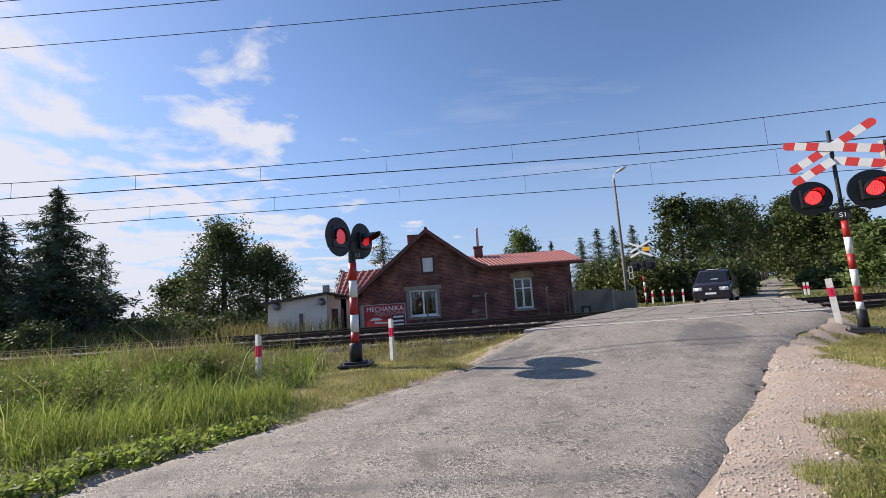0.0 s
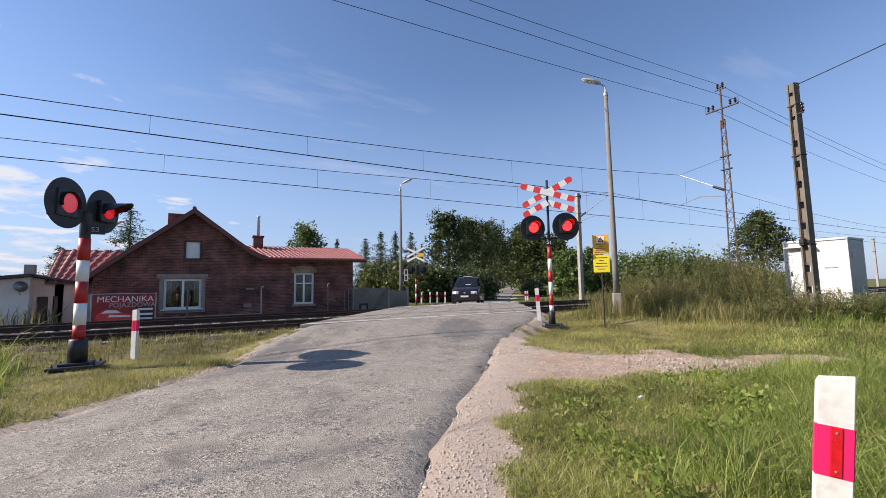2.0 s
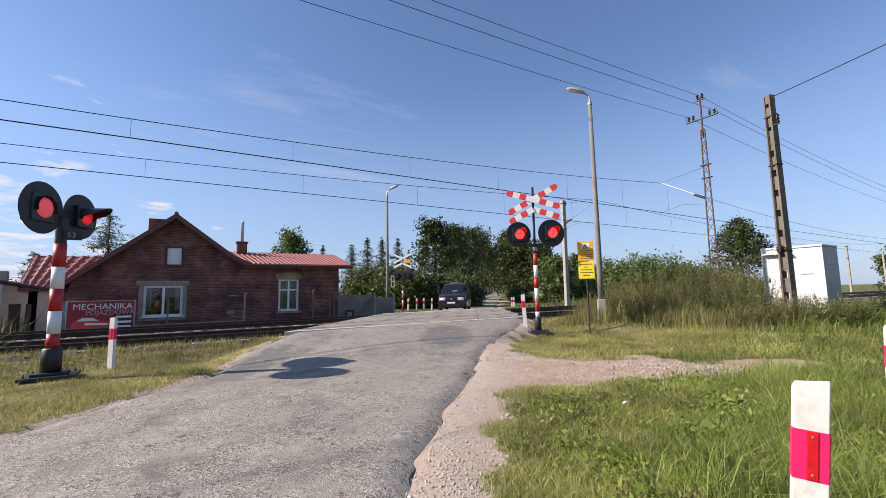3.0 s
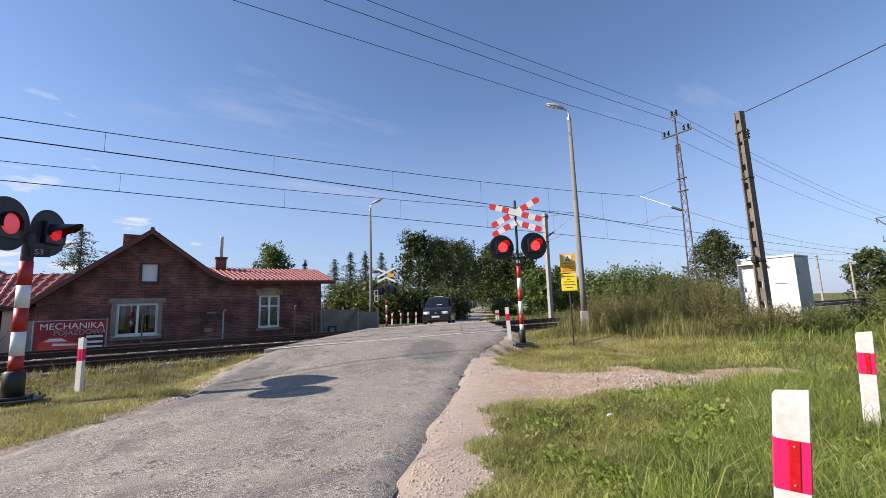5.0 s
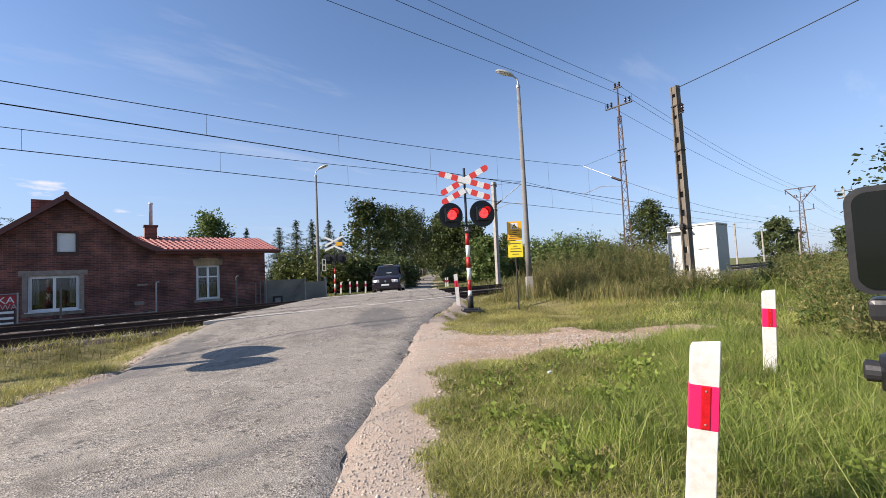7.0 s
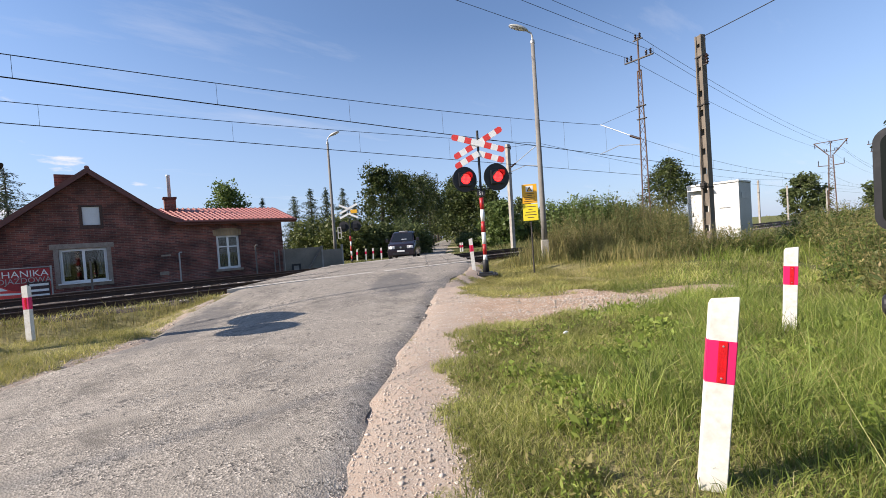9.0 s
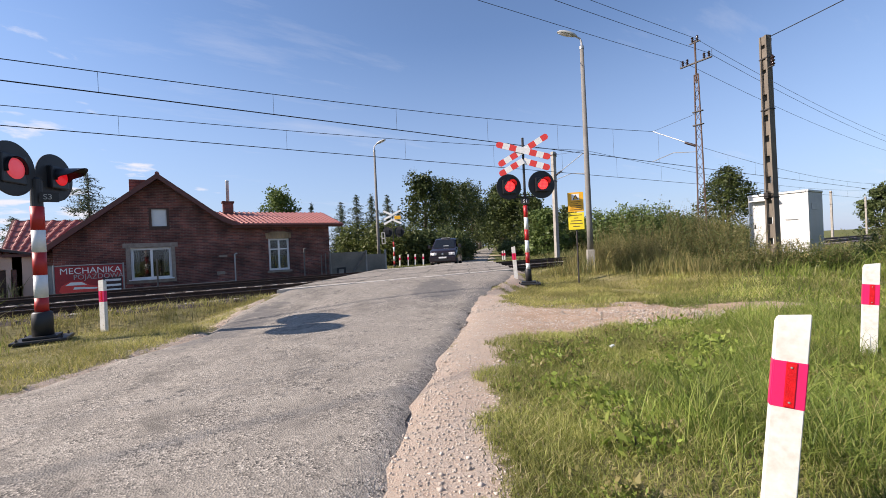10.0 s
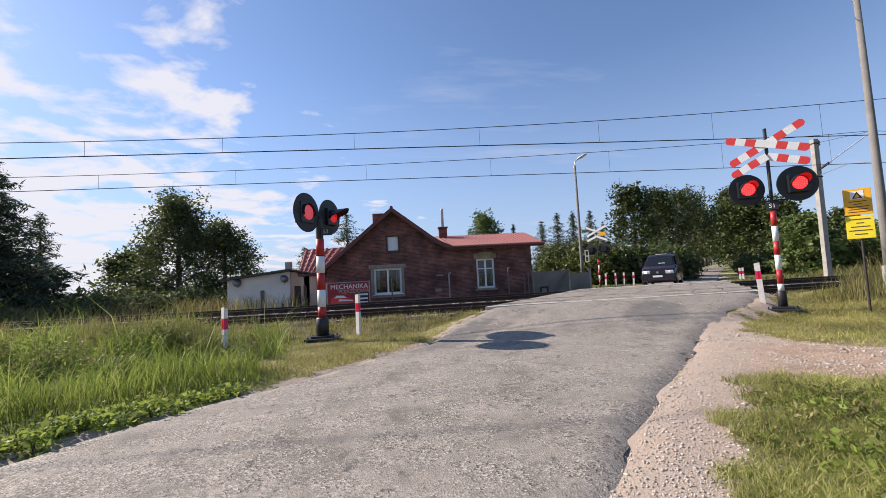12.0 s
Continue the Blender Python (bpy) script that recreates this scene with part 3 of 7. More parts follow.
def ground_z(x, y):
    x, y = np.asarray(x, float), np.asarray(y, float)
    z = 0.22 * ss(11.95, 12.75, y) * (1 - ss(13.2, 14, y)) * (1 - ss(22, 25, x)) + 0.33 * ss(11.8, 14.2, x) * ss(2, 5.5, y) * (1 - ss(12, 14, y)) + 0.12 * ss(12, 14, y) * (1 - ss(26, 34, y))
    z = z + 0.3 * ss(-4.4, -6.2, x) * ss(6.5, 9.5, y) * (1 - ss(12.0, 13.2, y)) * ss(-60, -30, x)
    z = z + hum(x, y, 0.8, 0.025) * (1 - 0.5 * ss(20, 40, np.hypot(x, y)))
    s, lat = road_coords(x, y)
    out = np.maximum(np.maximum(lat - road_left(s), -lat - road_right(s)), 0)
    rz = road_z(x, y)
    bank = rz - 0.03 - 0.3 * out
    z = np.maximum(z, bank)
    w = 1 - ss(0.0, 0.5, out)
    inside = (lat < road_left(s)) & (-lat < road_right(s))
    z = z * (1 - w) + np.minimum(z, rz - 0.02) * w
    return np.where(inside, rz - 0.09, z)


DIRT = [(3.4, 5.3), (4.3, 5.2), (4.9, 5.35), (6.3, 4.75), (7.6, 4.1), (8.6, 3.7), (10.9, 3.2), (11.2, 3.7), (9.7, 5.0), (8.8, 6.1), (7.5, 7.0), (7.05, 8.7), (7.8, 10.5), (7.0, 10.0), (4.8, 7.4)]


def poly_sd(x, y, poly):
    d, inside = np.full(x.shape, 1e9), np.zeros(x.shape, bool)
    for (ax, ay), (bx, by) in zip(poly, poly[1:] + poly[:1]):
        ex, ey = bx - ax, by - ay
        t = np.clip(((x - ax) * ex + (y - ay) * ey) / (ex * ex + ey * ey), 0, 1)
        d = np.minimum(d, np.hypot(x - ax - t * ex, y - ay - t * ey))
        cross = ((ay > y) != (by > y)) & (x < (bx - ax) * (y - ay) / (by - ay + 1e-12) + ax)
        inside ^= cross
    return np.where(inside, -d, d)


def dirt_mask(x, y):
    x, y = np.asarray(x, float), np.asarray(y, float)
    s, lat = road_coords(x, y)
    shoulder = np.abs(-lat - road_right(s) - 0.25) - (0.55 - 0.2 * ss(4, 8, s))
    leftedge = np.abs(lat - road_left(s)) - 0.14
    sd = np.minimum(np.minimum(shoulder, leftedge), poly_sd(x, y, DIRT))
    sd = sd + 0.7 * (blot(x, y, 0.7, 41) - 0.5) + 0.5 * (blot(x, y, 0.3, 42) - 0.5) + 0.22 * ss(5.5, 8, x) * (0.4 + hum(x, y, 1.2, 1.2))
    return 1 - ss(-0.26, 0.3, sd)


def soil_mask(x, y):
    """Reddish trodden soil of the side track, against the grey gravel of the shoulder."""
    s, lat = road_coords(x, y)
    return ss(0.5, 1.6, -lat - road_right(s) + 0.8 * (blot(x, y, 0.9, 51) - 0.5)) * ss(2.5, 4.5, y)


def straw_mask(x, y):
    x, y = np.asarray(x, float), np.asarray(y, float)
    left = ss(-4.6, -3.2, x) * ss(6.5, 8, y) * (1 - ss(2.5, 4, x))
    right = ss(6.5, 8, x) * ss(5.5, 7, y) * (1 - ss(24, 28, x))
    verge = 0.85 * ss(0.5, 1.5, x) * (1 - ss(7.5, 9.5, x)) * ss(-0.5, 1, y) * (1 - ss(5.5, 6.5, y))
    return np.clip((left + right + verge) * (0.75 + hum(x, y, 1.9, 0.35)), 0, 1) * (1 - ss(12.5, 14, y))

# ---- ground, road, railway ----


def axis(*runs):
    out = [runs[0][0]]
    for a, b, step in runs:
        k = max(1, round((b - a) / step))
        out += [a + (b - a) * (i + 1) / k for i in range(k)]
    return np.array(out)


def build_ground():
    xs = axis((-2500, -500, 500), (-500, -60, 55), (-60, -14, 2.3), (-14, 16, 0.2), (16, 40, 0.8), (40, 120, 5), (120, 600, 60), (600, 2500, 475))
    ys = axis((-2500, -300, 550), (-300, -20, 40), (-20, -3, 1.7), (-3, 14, 0.2), (14, 45, 0.8), (45, 130, 5), (130, 600, 67), (600, 2500, 475))
    gx, gy = np.meshgrid(xs, ys)
    gz = ground_z(gx, gy)
    nx, ny = len(xs), len(ys)
    i = np.arange(nx * ny).reshape(ny, nx)
    faces = np.stack([i[:-1, :-1], i[:-1, 1:], i[1:, 1:], i[1:, :-1]], -1).reshape(-1, 4)
    me = mesh_np("ground", np.stack([gx, gy, gz], -1).reshape(-1, 3), faces, M_GROUND, 4)
    for name, f in (("dirt", dirt_mask), ("straw", straw_mask), ("soil", soil_mask)):
        a = me.attributes.new(name, "FLOAT", "POINT")
        a.data.foreach_set("value", f(gx, gy).ravel().astype(np.float32))
    for p in me.polygons:
        p.use_smooth = True
    tagged(new("ground", me), "uneven grassy ground with bare gravel beside the road", "ground", kind="structure")


def build_road():
    ss_ = axis((-120, -20, 10), (-20, -9, 1.0), (-9, 12, 0.2), (12, 30, 0.5), (30, 60, 2), (60, 300, 12))
    lats = np.linspace(0, 1, 29)
    verts = []
    rng = np.random.default_rng(4)
    for s in ss_:
        lo, hi = -road_right(s), road_left(s)
        lo += 0.1 * math.sin(s * 2.3) * math.sin(s * 0.9) + rng.normal(0, 0.025)
        hi += 0.06 * math.sin(s * 1.9) + rng.normal(0, 0.02)
        for k, t in enumerate(lats):
            lat = lo + (hi - lo) * t
            x, y = RC[0] + RD[0] * s - RD[1] * lat, RC[1] + RD[1] * s + RD[0] * lat
            z = float(road_z(x, y)) + 0.03 * (1 - (2 * t - 1) ** 2) + float(hum(np.float64(x), np.float64(y), 0.9, 0.006))
            if k in (0, len(lats) - 1):
                z -= 0.07
            verts.append((x, y, z))
    n, k = len(ss_), len(lats)
    i = np.arange(n * k).reshape(n, k)
    faces = np.stack([i[:-1, :-1], i[1:, :-1], i[1:, 1:], i[:-1, 1:]], -1).reshape(-1, 4)[:, ::-1]
    me = mesh_np("road", verts, faces, M_ASPHALT, 4)
    co = np.array(verts)
    s_, lat_ = road_coords(co[:, 0], co[:, 1])
    # darker, more even colour: an area before the crossing, and a strip along one edge
    dark_areas = np.maximum(1 - ss(0.35, 1.0, np.hypot((s_ - 7.6) / 2.2, (lat_ + 1.6) / 1.1)), 0.9 * (1 - ss(0.3, 1.0, np.hypot((s_ - 3.4) / 3.2, (lat_ - 2.2) / 0.8))))
    a = me.attributes.new("repair", "FLOAT", "POINT")
    a.data.foreach_set("value", dark_areas.astype(np.float32))
    for p in me.polygons:
        p.use_smooth = True
    tagged(new("road", me), "worn grey asphalt road with crumbling edges", "road", kind="structure")


TRACKS = (14.5, 19.2)


def build_track(yc, label):
    tr = thing("railway_track", 0, yc, 0, 0, label, "railway track", "railway tracks", "structure")
    z = RAIL_Z
    prof = [(-0.07, z - 0.17), (0.07, z - 0.17), (0.07, z - 0.155), (0.012, z - 0.13), (0.012, z - 0.05), (0.036, z - 0.035), (0.036, z - 0.006), (0.028, z), (-0.028, z), (-0.036, z - 0.006), (-0.036, z - 0.035), (-0.012, z - 0.05), (-0.012, z - 0.13), (-0.07, z - 0.155)]
    for side in (-0.7535, 0.7535):
        bm = bmesh.new()
        a = [bm.verts.new((-160, side + p, q)) for p, q in prof]
        b = [bm.verts.new((260, side + p, q)) for p, q in prof]
        for i in range(len(prof)):
            f = bm.faces.new((a[i], a[(i + 1) % len(prof)], b[(i + 1) % len(prof)], b[i]))
            f.material_index = 1 if i == 7 else 0
        part("rail", bm, (M_RAIL, M_RAILTOP), tr, "rusty rail with a polished head")
    first = None
    for k in range(-40, 62):
        x = k * 0.6
        s, lat = road_coords(x, yc)
        if -road_right(s) - 0.4 < lat < road_left(s) + 0.4:
            continue
        if first is None:
            bm = box((-0.13, -1.3, z - 0.39), (0.13, 1.3, z - 0.175), 0.02)
            first = part("sleeper", bm, M_SLEEPER, tr)
            first.location = (x, 0, 0)
        else:
            same_part("sleeper", first, tr, pose(x, 0, 0))
    clipbm = bmesh.new()
    for k in range(-40, 62):
        for side in (-0.7535, 0.7535):
            for d in (-0.11, 0.11):
                box((k * 0.6 - 0.05, side + d - 0.03, z - 0.18), (k * 0.6 + 0.05, side + d + 0.03, z - 0.13), 0.0, clipbm)
    tagged(part("rail_fastening", clipbm, M_DARKSTEEL, tr), kind="stuff")
    far = bmesh.new()
    for k in list(range(-200, -40)) + list(range(62, 330)):
        box((k * 0.6 - 0.13, -1.3, z - 0.39), (k * 0.6 + 0.13, 1.3, z - 0.175), 0.0, far)
    tagged(part("sleeper_row", far, M_SLEEPER, tr), kind="stuff")
    return tr


def build_ballast():
    prof = [(12.4, -0.05), (12.65, 0.17), (12.95, 0.3), (13.1, 0.335), (16.0, 0.335), (16.6, 0.29), (17.1, 0.29), (17.7, 0.335), (20.8, 0.335), (21.2, 0.28), (21.9, 0.05), (22.3, -0.05)]
    xs = axis((-160, -24, 4), (-24, 40, 0.4), (40, 260, 5))
    verts = []
    rng = np.random.default_rng(8)
    for x in xs:
        for k, (y, z) in enumerate(prof):
            s, lat = road_coords(x, y)
            cut = max(lat - road_left(s), -lat - road_right(s))
            sink = 0.25 * (1 - float(ss(-0.1, 0.35, np.float64(cut)))) if y < 22.4 else 0
            verts.append((x, y + rng.normal(0, 0.04), z + rng.normal(0, 0.02) - sink))
    n, k = len(xs), len(prof)
    i = np.arange(n * k).reshape(n, k)
    faces = np.stack([i[:-1, :-1], i[1:, :-1], i[1:, 1:], i[:-1, 1:]], -1).reshape(-1, 4)
    me = mesh_np("ballast_bed", verts, faces, M_BALLAST, 4)
    tagged(new("ballast_bed", me), "dark brown stone ballast bed under the tracks", "ballast", kind="structure")
    # loose stones on it
    m = 9000
    x, y = rng.uniform(-16, 24, m), rng.uniform(12.6, 21.8, m)
    s, lat = road_coords(x, y)
    ok = (lat > road_left(s) + 0.25) | (-lat > road_right(s) + 0.25)
    x, y = x[ok], y[ok]
    z = np.interp(y, [p[0] for p in prof], [p[1] for p in prof]) + 0.01
    stones("ballast_stones", x, y, z, 0.028, M_BALLAST, "loose dark ballast stones", rng)


def stones(name, x, y, z, size, mat, label, rng):
    """Small uneven eight-sided stones."""
    m = len(x)
    base = np.array([(1, 0, 0), (-1, 0, 0), (0, 1, 0), (0, -1, 0), (0, 0, 1), (0, 0, -1)], float)
    tri = np.array([(0, 2, 4), (2, 1, 4), (1, 3, 4), (3, 0, 4), (2, 0, 5), (1, 2, 5), (3, 1, 5), (0, 3, 5)])
    v = base[None] * rng.uniform(0.5, 1.5, (m, 6, 1)) * (size * rng.lognormal(0, 0.4, (m, 1, 1)))
    a = rng.uniform(0, 6.28, m)
    c, s = np.cos(a)[:, None], np.sin(a)[:, None]
    vx, vy = v[..., 0] * c - v[..., 1] * s, v[..., 0] * s + v[..., 1] * c
    co = np.stack([vx + x[:, None], vy + y[:, None], v[..., 2] * 0.7 + z[:, None]], -1).reshape(-1, 3)
    f = (tri[None] + (np.arange(m) * 6)[:, None, None]).reshape(-1, 3)
    tagged(new(name, mesh_np(name, co, f, mat, 3)), label, "stones", kind="stuff")


def build_crossing():
    """Paved deck between and beside the rails, each panel a piece of its own."""
    deck = thing("crossing_deck", 0, 0, 0, 0, "grey concrete crossing panels level with the rails", "level crossing", kind="structure")
    rows = [(12.95, 13.2), (13.2, 13.68), (13.82, 15.18), (15.32, 16.1), (16.1, 17.6), (17.6, 18.38), (18.52, 19.88), (20.02, 20.45), (20.45, 20.75)]
    for ya, yb in rows:
        ym = (ya + yb) / 2
        lo = RC[0] + (ym - RC[1] - RD[0] * 0) * RD[0] / RD[1]
        xa, xb = lo - 3.95, lo + 5.45 - 0.16 * (ym - 13)
        n = 8
        for k in range(n):
            a, b = xa + (xb - xa) * k / n + 0.012, xa + (xb - xa) * (k + 1) / n - 0.012
            bm = box((a, ya + 0.01, RAIL_Z - 0.25), (b, yb - 0.01, RAIL_Z + 0.012 + 0.004 * (k % 2)), 0.012)
            for v in bm.verts:
                v.co.x += (v.co.y - ym) * RD[0] / RD[1]
            part("panel", bm, M_PALECONC if ya == 12.95 or yb == 20.75 else M_ASPHALT, deck)


def build_gravel():
    rng = np.random.default_rng(12)
    m = 95000
    x, y = rng.uniform(-1.5, 9.5, m), rng.uniform(0.5, 11, m)
    d = dirt_mask(x, y)
    s, lat = road_coords(x, y)
    near = np.exp(-np.hypot(x - 2, y - 3) / 9)
    ok = (rng.random(m) < d * (0.25 + 0.75 * near)) & ((-lat > road_right(s) - 0.15) | (lat > road_left(s)))
    x, y = x[ok], y[ok]
    stones("gravel_stones", x, y, ground_z(x, y) + 0.003, 0.0085, M_GRAVEL, "pale loose gravel stones along the road edge", rng)
    x, y = rng.uniform(5.6, 9.6, 2600), rng.uniform(3.9, 8.5, 2600)
    ok = (rng.random(2600) < dirt_mask(x, y) * (0.4 + hum(x, y, 0.9, 0.7))) & off_road(x, y)
    stones("rubble_stones", x[ok], y[ok], ground_z(x[ok], y[ok]) + 0.004, 0.02, M_GRAVEL, "broken brick and stone rubble on the dirt track", rng)


# ---- plants ----


def blades(name, x, y, h, w, mat, label, rng, lean=0.35, z=None):
    """Grass: each blade bends over, five points and three faces."""
    m = len(x)
    z = ground_z(x, y) - 0.02 if z is None else z
    a, b = rng.uniform(0, 6.283, m), rng.uniform(0, 6.283, m)
    l = np.abs(rng.normal(lean, lean * 0.5, m)) * h
    ux, uy = np.cos(a) * w * 0.5, np.sin(a) * w * 0.5
    dx, dy = np.cos(b) * l, np.sin(b) * l
    v = np.empty((m, 5, 3), np.float32)
    v[:, 0] = np.stack([x - ux, y - uy, z], -1)
    v[:, 1] = np.stack([x + ux, y + uy, z], -1)
    mx, my, mz = x + dx * 0.3, y + dy * 0.3, z + h * 0.6
    v[:, 2] = np.stack([mx + ux * 0.8, my + uy * 0.8, mz], -1)
    v[:, 3] = np.stack([mx - ux * 0.8, my - uy * 0.8, mz], -1)
    v[:, 4] = np.stack([x + dx, y + dy, z + h], -1)
    f = np.array([(0, 1, 2), (0, 2, 3), (3, 2, 4)])[None] + (np.arange(m) * 5)[:, None, None]
    ob = new(name, mesh_np(name, v.reshape(-1, 3), f.reshape(-1, 3), mat, 3))
    return tagged(ob, label, "grass", kind="stuff")


def off_road(x, y, gap=0.1):
    s, lat = road_coords(x, y)
    return (lat > road_left(s) + gap) | (-lat > road_right(s) + gap)


def build_grass():
    rng = np.random.default_rng(21)

    def scatter(m, x0, x1, y0, y1, prob):
        x, y = rng.uniform(x0, x1, m), rng.uniform(y0, y1, m)
        ok = (rng.random(m) < prob(x, y)) & off_road(x, y) & (rng.random(m) > dirt_mask(x, y) * 1.15)
        return x[ok], y[ok]

    # beside the camera: short at the gravel, long and lush further in
    def lush(x, y):
        s, lat = road_coords(x, y)
        return ss(0.1, 1.4, -lat - 3.9 + 1.0 * (blot(x, y, 0.8, 9) - 0.5)) * (1 - 0.8 * ss(1.7, 3.4, y) * (1 - ss(6.0, 7.6, x)))
    x, y = scatter(150000, 1.2, 10, -2.5, 5.6, lambda x, y: (0.3 + 0.7 * lush(x, y)) * (0.35 + 0.65 * ss(0.2, 0.6, blot(x, y, 0.5, 8))) * np.clip(1.25 - np.hypot(x - 2.5, y - 1) / 9, 0.4, 1))
    k = lush(x, y)
    h = (0.035 + 0.27 * k * blot(x, y, 0.7, 7) + 0.03 * k * ss(5.0, 7.0, x)) * rng.lognormal(0, 0.45, len(x))
    blades("lush_grass", x, y, h, 0.004 + 0.005 * rng.random(len(x)), L_LUSH, "lush green roadside grass", rng, 0.8)
    x, y = scatter(260000, 1.2, 8, 0.2, 5.8, lambda x, y: (1 - 0.6 * lush(x, y)) * (0.35 + 0.65 * ss(0.25, 0.6, blot(x, y, 0.45, 3))) * np.clip(1.2 - np.hypot(x - 2, y - 2) / 10, 0.3, 1))
    blades("short_grass", x, y, (0.03 + 0.08 * rng.random(len(x))) * (0.45 + 1.3 * blot(x, y, 0.6, 5)), 0.004 + 0.006 * rng.random(len(x)), L_VERGE, "short dry verge grass", rng, 0.8)
    x, y = scatter(45000, -14, 14, -16, 1.0, lambda x, y: np.clip(1.1 - np.hypot(x - 2, y + 1) / 16, 0.1, 0.8) * (0.7 + hum(x, y, 0.8, 0.4)))
    blades("verge_grass", x, y, 0.08 + 0.14 * rng.random(len(x)), np.full(len(x), 0.014), L_GRASS, "rough green grass along the verge", rng, 0.7)
    # left verge: tall grass, thinning to a mown patch round the signal
    tall = lambda x, y: 1 - ss(-0.5, 0.5, x + 3.3 - 0.62 * (8.7 - y) * (y < 8.7) + hum(x, y, 1.3, 0.25))
    x, y = scatter(75000, -16, 1.5, 2.5, 12.2, lambda x, y: tall(x, y) * np.clip(1.15 - np.hypot(x + 4, y - 6) / 16, 0.2, 1))
    s, lat = road_coords(x, y)
    edge = ss(0.05, 1.4, lat - road_left(s))
    h = (0.05 + 0.42 * edge * ss(0.2, 0.8, blot(x, y, 1.1, 11)) + 0.12 * ss(-4.6, -6, x) * ss(8.5, 10.5, y)) * rng.lognormal(0, 0.4, len(x))
    blades("tall_grass", x, y, h, 0.009 + 0.008 * rng.random(len(x)), L_GRASS, "tall green grass on the verge", rng, 0.6)
    x, y = scatter(75000, -5, 4.5, 6, 12.85, lambda x, y: (1 - tall(x, y)) * ss(0.15, 0.5, blot(x, y, 0.7, 13)))
    blades("mown_grass", x, y, (0.04 + 0.09 * rng.random(len(x))) * (0.3 + 1.4 * blot(x, y, 0.8, 14)), np.full(len(x), 0.009), L_MOWN, "mown yellowish grass round the signal", rng, 0.9)
    # dry seed stalks before the tracks
    x, y = scatter(17000, -30, -4.6, 9.6, 12.9, lambda x, y: 0.6 + hum(x, y, 0.6, 0.5))
    blades("seed_stalks", x, y, 0.3 + 0.5 * rng.random(len(x)), np.full(len(x), 0.012), L_STRAW, "dry seeding grass stalks by the track", rng, 0.15)
    x, y = scatter(700, -4, 4, 11.9, 12.8, lambda x, y: 0.8 + 0 * x)
    blades("track_weeds", x, y, 0.15 + 0.35 * rng.random(len(x)), np.full(len(x), 0.012), L_STRAW, "thin weeds at the foot of the ballast", rng, 0.3)
    x, y = scatter(28000, -16, 24, 12.4, 13.3, lambda x, y: 0.55 + 0.3 * ss(8, 9, x) + hum(x, y, 1.3, 0.5))
    blades("bank_weeds", x, y, 0.06 + 0.12 * rng.random(len(x)), np.full(len(x), 0.012), L_MOWN, "dry grass creeping onto the ballast", rng, 0.7, np.interp(y, [12.4, 12.65, 12.95, 13.1], [0.1, 0.2, 0.29, 0.33]))
    # round the crossing sign
    x, y = scatter(60000, 6.5, 14.5, 5.5, 12.6, lambda x, y: ss(0.1, 0.5, blot(x, y, 0.8, 15)))
    blades("mown_grass", x, y, (0.03 + 0.09 * rng.random(len(x))) * (0.3 + 1.4 * blot(x, y, 0.9, 16)), np.full(len(x), 0.012), L_MOWN, "mown yellowish grass round the crossing sign", rng, 0.9)
    # the dry bank
    def bank(x, y):
        return ss(12.6, 14.6, x + hum(x, y, 0.7, 0.5)) * ss(4.6, 6.4, y - 0.12 * (x - 14) + hum(x, y, 0.9, 0.4))
    x, y = scatter(42000, 12, 26, 4, 12.6, lambda x, y: bank(x, y) * ss(0.2, 0.6, blot(x, y, 0.8, 22)))
    h = (0.2 + 1.25 * bank(x, y) * blot(x, y, 1.4, 23)) * rng.lognormal(0, 0.3, len(x)) * (0.45 + 0.55 * ss(0.44, 0.58, y / x))
    blades("dry_tall_grass", x, y, h, np.full(len(x), 0.014), L_STRAW, "tall dry straw-coloured grass on the bank", rng, 0.25)
    x, y = scatter(55000, 11.5, 26, 3, 12.6, lambda x, y: bank(x, y) * 0.85)
    blades("tall_grass", x, y, (0.15 + 0.8 * rng.random(len(x))) * (0.2 + 1.3 * blot(x, y, 1.1, 19)) * (0.5 + 0.5 * ss(0.44, 0.58, y / x)), np.full(len(x), 0.013), L_BANK, "green grass between the dry stalks", rng, 0.45)
    x, y = scatter(34000, 7.5, 17, 1.5, 7.5, lambda x, y: ss(0.15, 0.5, blot(x, y, 1.0, 17)))
    blades("field_turf", x, y, (0.04 + 0.1 * rng.random(len(x))) * (1 + hum(x, y, 0.9, 0.6)), np.full(len(x), 0.012), L_VERGE, "rough olive grass beside the dirt track", rng, 0.8)
    # the field to the side
    x, y = scatter(60000, 8, 40, -10, 6, lambda x, y: np.clip(1.2 - np.hypot(x - 8, y) / 30, 0.1, 1) * (0.6 + hum(x, y, 0.5, 0.4)))
    h = (0.09 + 0.22 * ss(10, 17, x)) * rng.lognormal(0, 0.35, len(x))
    blades("field_grass", x, y, h, 0.012 + 0.0006 * x, L_GRASS, "rough green grass of the field", rng, 0.55)
    # beyond the tracks
    x, y = scatter(18000, -45, -6, 22.2, 34, lambda x, y: 0.7 + hum(x, y, 0.5, 0.4))
    blades("rough_grass", x, y, 0.5 + 0.7 * rng.random(len(x)), np.full(len(x), 0.035), L_STRAW, "rough dry grass beyond the tracks", rng, 0.3)
    x, y = scatter(16000, 14, 60, 21.9, 34, lambda x, y: 0.7 + hum(x, y, 0.5, 0.4))
    blades("rough_grass", x, y, (0.3 + 0.6 * rng.random(len(x))) * (0.25 + 0.75 * ss(5, 11, np.abs(road_coords(x, y)[1]))), np.full(len(x), 0.04), L_BANK, "rough green grass beyond the tracks", rng, 0.4)


